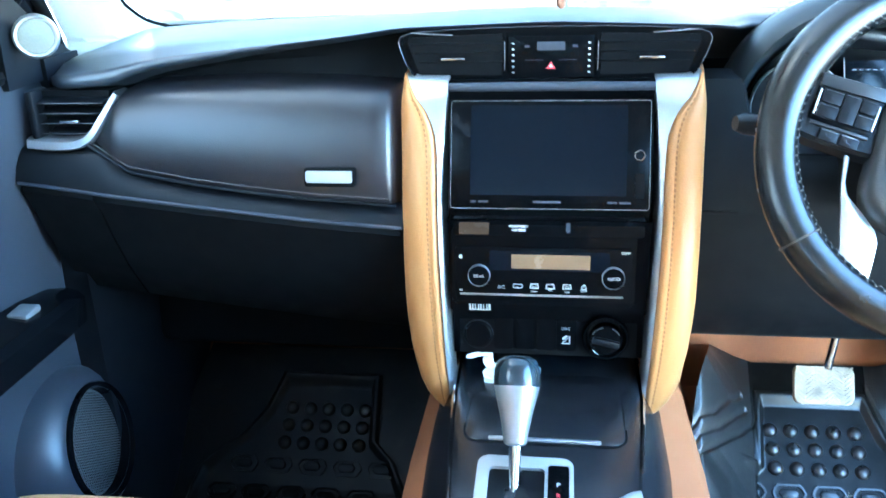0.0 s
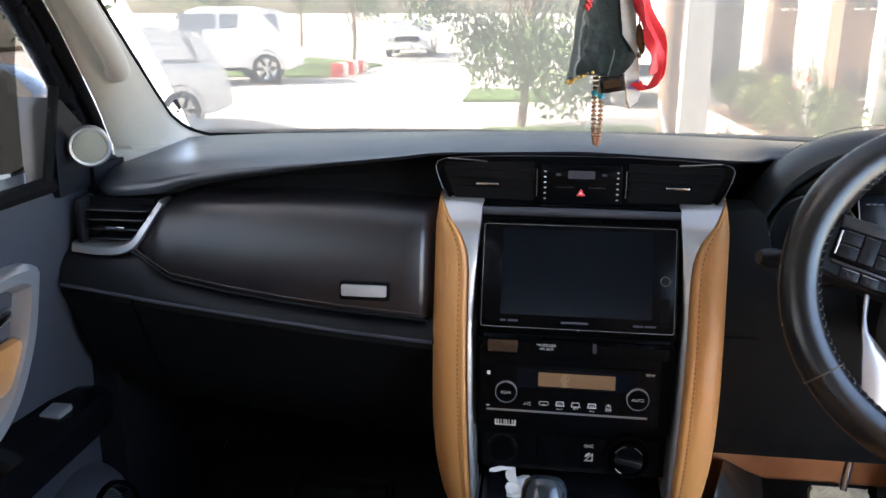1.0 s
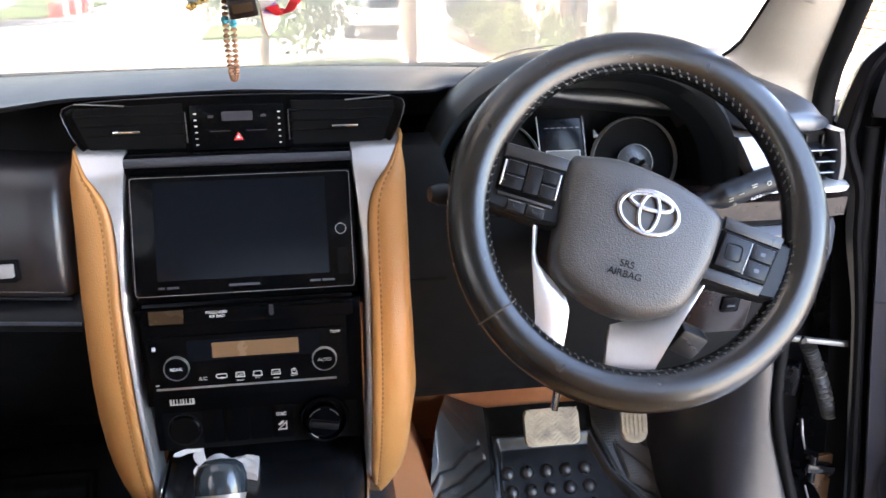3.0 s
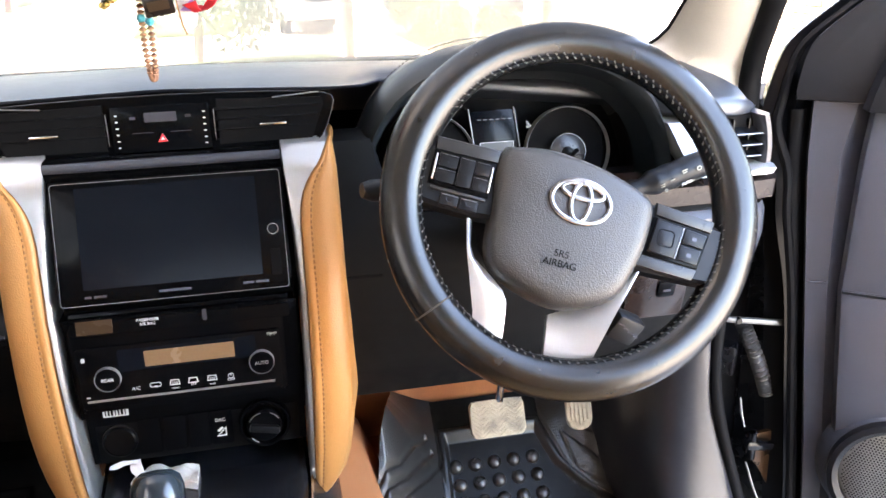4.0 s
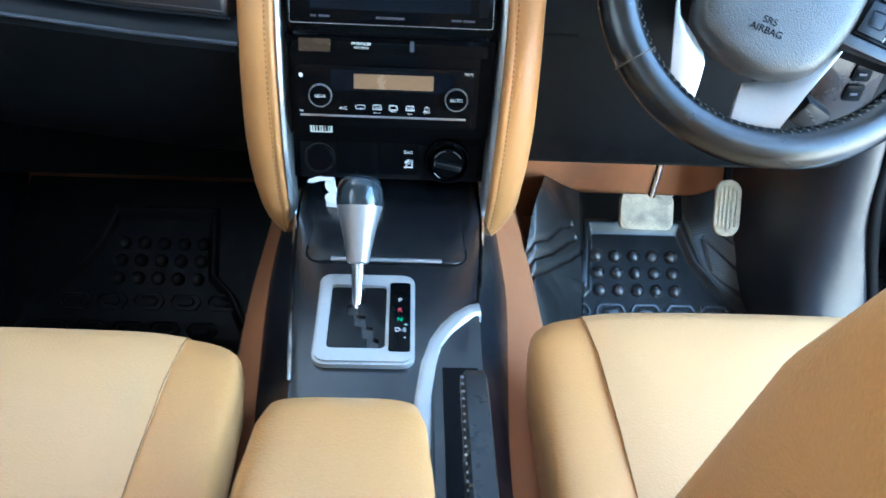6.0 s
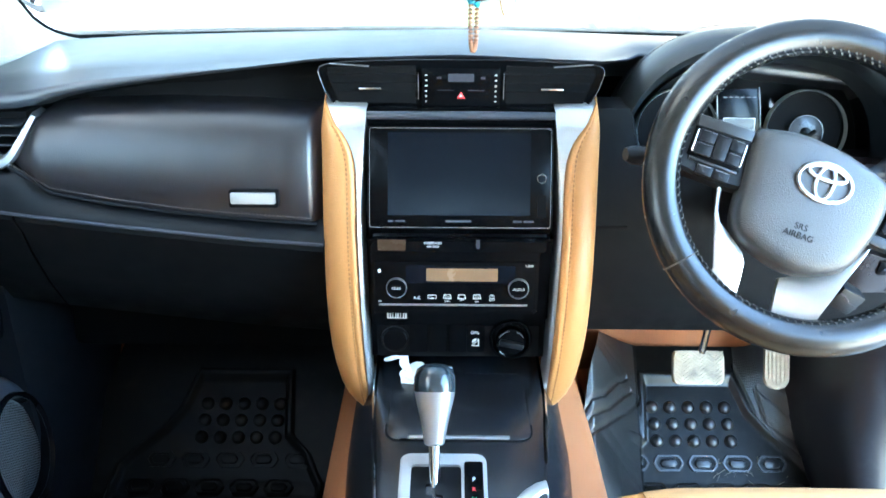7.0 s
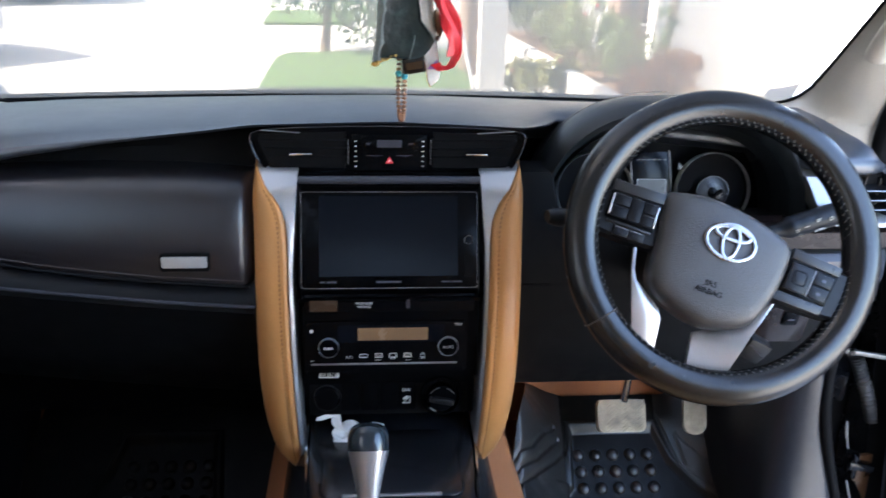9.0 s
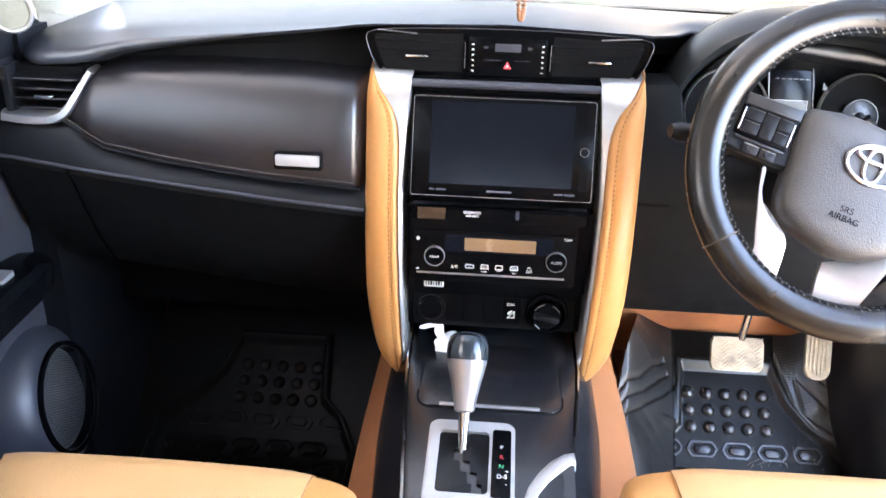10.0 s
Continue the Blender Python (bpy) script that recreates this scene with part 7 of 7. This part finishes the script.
def shrub(x, y, r, h, seed, label, leaf, flowers=0, size=.075):
    """A low plant: short stems with clumps of small leaves."""
    rnd = random.Random(seed)
    z0 = GZ + .19 if x > 2.2 else GZ
    sh = thing("garden_shrub", label, "shrub", (x, y, z0), group="garden shrubs")
    tips = [(x + rnd.uniform(-r, r), y + rnd.uniform(-r, r), z0 + h * rnd.uniform(.35, 1)) for _ in range(9)]
    b = bmesh.new()
    for q in tips:
        tube([(x + rnd.uniform(-.04, .04), y, z0 - .01), ((x + q[0]) / 2, (y + q[1]) / 2, z0 + .55 * (q[2] - z0)), q], [.012, .009, .005], 5, bm=b)
    part("stems", b, M_BARK, sh)
    me = leaf_mesh([(q, r * rnd.uniform(.4, .75), 130) for q in tips], seed + 1, size)
    me.materials.append(leaf)
    o = new("foliage", me)
    o.parent, o.matrix_parent_inverse = sh, sh.matrix_basis.inverted()
    if flowers:
        fb = bmesh.new()
        for _ in range(flowers):
            q = rnd.choice(tips)
            bmesh.ops.create_icosphere(fb, subdivisions=1, radius=.022, matrix=Matrix.Translation((q[0] + rnd.uniform(-.1, .1), q[1] - r * .4, q[2] + rnd.uniform(-.05, .12))))
        part("flower", fb, M_FLOWER, sh, "red flowers")


for k in range(7):
    shrub(2.72 - .05 * k, 7.6 + .75 * k, .26, .55 + .12 * (k % 3), 70 + 3 * k, "leafy green garden shrub with red flowers in the bed" if k in (2, 4) else "leafy green garden shrub in the bed", M_SHRUB, 3 if k in (2, 4) else 0, .05)
for k in range(3):
    shrub(1.62 + .26 * k, 8.2 + .12 * k, .2, .36, 110 + 3 * k, "low yellow-green flowering plant beside the pole", M_YELLOW, 2, .06)
shrub(2.95, 7.1, .22, .45, 131, "dry orange-brown garden plant at the bed's end", M_DRY, 0, .07)
shrub(2.62, 6.95, .18, .30, 137, "dry orange-brown garden plant at the bed's end", M_DRY, 0, .06)
vp = thing("garden_post", "short weathered post with a thin climbing vine", "post", (3.22, 8.1, GZ + .19))
part("post", tube([(3.22, 8.1, GZ + .18), (3.20, 8.1, 0), (3.25, 8.1, .48)], [.04, .035, .05], 8), M_BARK, vp)
me = leaf_mesh([((3.2 + .05 * (k % 3 - 1), 8.05, -.3 + .11 * k), .10, 40) for k in range(7)], 141, .06)
me.materials.append(M_LEAF)
o = new("vine", me)
o.parent, o.matrix_parent_inverse = vp, vp.matrix_basis.inverted()

po = thing("utility_pole", "pale square concrete utility pole on the verge", "pole", (1.28, 8.15, GZ))
part("shaft", loft([[(1.28 - w, 8.15 - w, z), (1.28 + w, 8.15 - w, z), (1.28 + w, 8.15 + w, z), (1.28 - w, 8.15 + w, z)] for z, w in ((GZ, .14), (3, .12), (7, .09))]), M_POLE, po)
part("stay", tube([(1.12, 8.05, GZ), (.93, 8.05, .17)], .022, 8), M_WALL, po, "leaning pale stay rod")
p2 = thing("utility_pole", "slim brownish pole behind the concrete pole", "pole", (1.22, 9.9, GZ))
part("shaft", tube([(1.22, 9.9, GZ), (1.22, 9.9, 6.5)], [.12, .08], 12), M_BROWN, p2)

# houses along the right side
ho = thing("house", "pale rendered house with brown gate pillars and slit windows", "house", (5.5, 13, GZ))
part("wall", box((6.7, 26.2, 2.4), (7.0, 35.6, 6.0)), M_WALL, ho, "pale sunlit rendered wall")
part("roof", box((6.7, 26.2, 5.5), (7.4, 36.0, .25), bevel=.05), M_WALL, ho)
part("boundary_wall", box((4.75, 7.25, .65), (.18, 2.3, 2.55)), M_WALL, ho)
for k, y in enumerate((9.1, 12.4, 20.0, 23.4)):
    pl = part("gate_pillar", loft([[(3.10 - w, y - .25, z), (3.10 + w, y - .25, z), (3.10 + w, y + .25, z), (3.10 - w, y + .25, z)] for z, w in ((GZ, .255), (1.2, .225), (3.6, .18))]), M_BROWN, ho, "brown tapered wall pillar")
    for z in (.30, 1.25, 2.2):
        for dx in (-.075, .085):
            wv = part("slit_window", box((3.10 + dx, y - .252, z), (.075, .03, .30), bevel=.006), M_STEEL, pl, "narrow dark slit window")
            part("slit_sill", box((3.10 + dx, y - .262, z - .165), (.095, .04, .025)), M_WALL, pl)
gt = thing("steel_gate", "dark steel gate of upright bars", "gate", (3.1, 17, GZ))
part("gate_frame", tube([(3.08, 15.6, GZ + .1), (3.08, 15.6, 2.5), (3.08, 19.5, 2.5), (3.08, 19.5, GZ + .1)], .035, 8, close=True), M_STEEL, gt)
for k in range(24):
    part("bar", box((3.08, 15.72 + .16 * k, .95), (.025, .025, 3.0)), M_STEEL, gt)

# brick wall beside the car
WX = 4.64
b = box((WX + .12, 4.25, .65), (.2, 3.68, 2.54))
bw = structure("wall_brick", b, M_MORTAR, "sunlit red-brown brick garden wall with pale joints", "brick wall")
bb = bmesh.new()
bmesh.ops.create_cube(bb, size=1)
bmesh.ops.scale(bb, vec=(.03, .182, .050), verts=bb.verts)
bevelled(bb, .006, 1)
bmeM = bpy.data.meshes.new("brick")
bb.to_mesh(bmeM)
bb.free()
bmeM.materials.append(M_BRICK)
rnd = random.Random(3)
cnt = 0
for row in range(22):
    for col in range(13):
        o = new("brick", bmeM)
        o.parent = bw
        o.matrix_basis = pose(WX + .012 + rnd.uniform(-.004, .004), 3.4 + .198 * col + (.099 if row % 2 else 0) + rnd.uniform(-.012, .012), .10 + .070 * row + rnd.uniform(-.004, .004), 0, 0, rnd.uniform(-1, 1))


# garden wall and hedge beside the passenger door
gw_ = thing("garden_wall", "white garden wall with a tan upper band and dark coping line", "garden wall", (-4.1, 1.2, GZ))
part("lower_wall", box((-4.1, 1.65, -.03), (.2, 9.3, 1.18)), M_WALL, gw_)
part("coping", box((-4.08, 1.65, .575), (.26, 9.3, .03)), M_STEEL, gw_, "thin dark coping line")
part("upper_band", box((-4.1, 1.65, .68), (.18, 9.3, .18)), M_BROWN, gw_, "tan rendered band")
# Unseen height and solid core added to keep sun off the car
hg = thing("hedge", "dense dark green hedge behind the garden wall, raised out of view to block the sun", "hedge", (-4.5, 1.0, GZ))
rnd = random.Random(77)
me = leaf_mesh([((-4.5 + rnd.uniform(-.15, .15), -3.0 + .23 * k, 1.1 + .6 * q + rnd.uniform(-.15, .15)), .5, 110) for k in range(41) for q in range(11)], 78, .10)
me.materials.append(material("dark_hedge_leaf", (0.035, 0.055, 0.022), 0.6, var=0.35, scale=3, fine=40, islands=True))
o = new("foliage", me)
o.parent, o.matrix_parent_inverse = hg, hg.matrix_basis.inverted()
part("stems", join(box((-4.5, 1.65, .1), (.12, 9.3, 1.44)), box((-4.5, 1.65, 4.0), (.4, 9.3, 6.4))), M_BARK, hg)


# ---- parked cars ----
def parked_car(x, y, yaw, label, suv=True, paint=M_CARWHITE, detail=True):
    """Length along local y; nose towards -y."""
    m = pose(x, y, GZ, 0, 0, yaw)
    c = thing("parked_car", label, "car", m=m)
    h = 1.78 if suv else 1.48
    L_, W_ = (4.7, .92) if suv else (4.3, .86)
    low, belt = (.34, 1.08) if suv else (.26, .92)
    side = [(-L_ / 2, low + .12), (-L_ / 2 + .02, low + .42), (-L_ / 2 + .12, belt - .1), (-L_ * .22, belt), (-L_ * .02 - .2, belt + .02), (L_ * .35, belt + .03), (L_ / 2 - .12, belt), (L_ / 2, belt - .3), (L_ / 2, low + .1), (L_ / 2 - .3, low), (-L_ / 2 + .3, low)]
    secs = []
    for xx, k in ((-W_, .93), (-W_ + .03, .98), (-W_ * .6, 1.0), (0, 1.01), (W_ * .6, 1.0), (W_ - .03, .98), (W_, .93)):
        secs.append([(xx, yy * k, low + (zz - low) * k) for yy, zz in side])
    part("body", loft(secs), paint, c, local=True)
    cab = [(-L_ * .20, belt - .02), (-L_ * .05, h - .1), (0, h - .02), (L_ * .25, h), (L_ * .40, h - .1), (L_ * .47, belt - .02)]
    secs = []
    for xx, k in ((-W_ + .06, 0), (-W_ + .20, 1), (0, 1.03), (W_ - .20, 1), (W_ - .06, 0)):
        secs.append([(xx, yy, belt - .02 + (zz - belt + .02) * k) for yy, zz in cab])
    part("cabin", loft(secs), paint, c, local=True)
    for s in (-1, 1):
        for y0, y1 in ((-L_ * .12, L_ * .06), (L_ * .08, L_ * .24), (L_ * .26, L_ * .38)):
            k0 = .12
            part("side_window", loft([[(s * (W_ - .075), yy + (.10 if yy == y0 and y0 < 0 else 0) * 0, belt + .05), (s * (W_ - .17), yy * .92 + .06, h - .16), (s * (W_ - .20), yy * .92 + .06, h - .16), (s * (W_ - .11), yy, belt + .05)] for yy in (y0, y1)]), M_CARGLASS, c, local=True)
        for yy in (-L_ * .31, L_ * .30):
            rw = .36 if suv else .31
            w_ = part("wheel", lathe([(rw * .62, -.02), (rw * .7, .0), (rw * .93, .0), (rw, -.05), (rw, -.2)], pose(s * (W_ + .015), yy, rw, 0, s * 90, 0), 30), M_TYRE, c, local=True)
            part("rim", lathe([(.02, .0), (rw * .2, .005), (rw * .6, -.01), (rw * .68, .006), (rw * .68, -.06)], pose(s * (W_ + .008), yy, rw, 0, s * 90, 0), 24), M_SILVER, w_, local=True)
            if detail:
                for q in range(6):
                    part("rim_gap", box((0, 0, 0), (.06, .15, .02)), M_DARK, w_, local=True).matrix_basis = pose(s * (W_ + .012), yy, rw, 0, s * 90, 0) @ pose(0, 0, 0, 0, 0, 60 * q) @ pose(0, rw * .42, 0)
            part("arch", lathe([(rw * 1.12, .0), (rw * 1.16, -.02), (rw * 1.02, -.02)], pose(s * (W_ + .012), yy, rw + .02, 0, s * 90, 0), 30, caps=False), M_DARK, c, local=True)
        part("lamp", box((s * (W_ - .22), -L_ / 2 + .05, belt - .28), (.34, .1, .16), (0, 0, s * 12), .03), M_CHROME, c, local=True)
        part("door_mirror", box((s * (W_ + .06), -L_ * .13, belt + .08), (.2, .1, .14), (0, 0, 0), .03), paint, c, local=True)
        part("sill", box((s * (W_ - .02), 0, low + .03), (.06, L_ * .42, .08), (0, 0, 0), .02), M_DARK, c, local=True)
    part("windscreen", loft([[(xx, -L_ * .195, belt), (xx * .82, -L_ * .065, h - .13), (xx * .82, -L_ * .065, h - .16), (xx, -L_ * .195, belt - .03)] for xx in (-W_ + .12, 0, W_ - .12)]), M_CARGLASS, c, "pale blue reflecting windscreen", local=True)
    part("grille", box((0, -L_ / 2 + .0, low + .42), (.9, .06, .2), (0, 0, 0), .02), M_DARK, c, local=True)
    part("bumper", box((0, -L_ / 2 + .02, low + .12), (1.6, .1, .18), (0, 0, 0), .04), paint, c, local=True)
    part("plate_bar", box((0, -L_ / 2 - .05, low + .14), (.45, .02, .11)), M_LABEL, c, local=True)


parked_car(-8.8, 18.8, -62, "white sport utility vehicle parked across the road side")
parked_car(-6.9, 9.9, -40, "white saloon car parked at the road side", False)
parked_car(-6.2, 33, 5, "white car parked far up the street", False, detail=False)
parked_car(1.45, 16.6, 0, "white saloon car parked behind the street tree", False, M_CARWHITE, False)
for k in range(6):
    bl = thing("kerb_block", "red and white painted kerb block on the grass edge", "kerb block", (-6.05 + .04 * k, 21 + .42 * k, GZ), group="painted kerb blocks")
    part("block", box((-6.05 + .04 * k, 21 + .42 * k, GZ + .17), (.26, .26, .38), (0, 0, 0), .03), M_KRED if k % 2 == 0 else M_WALL, bl)
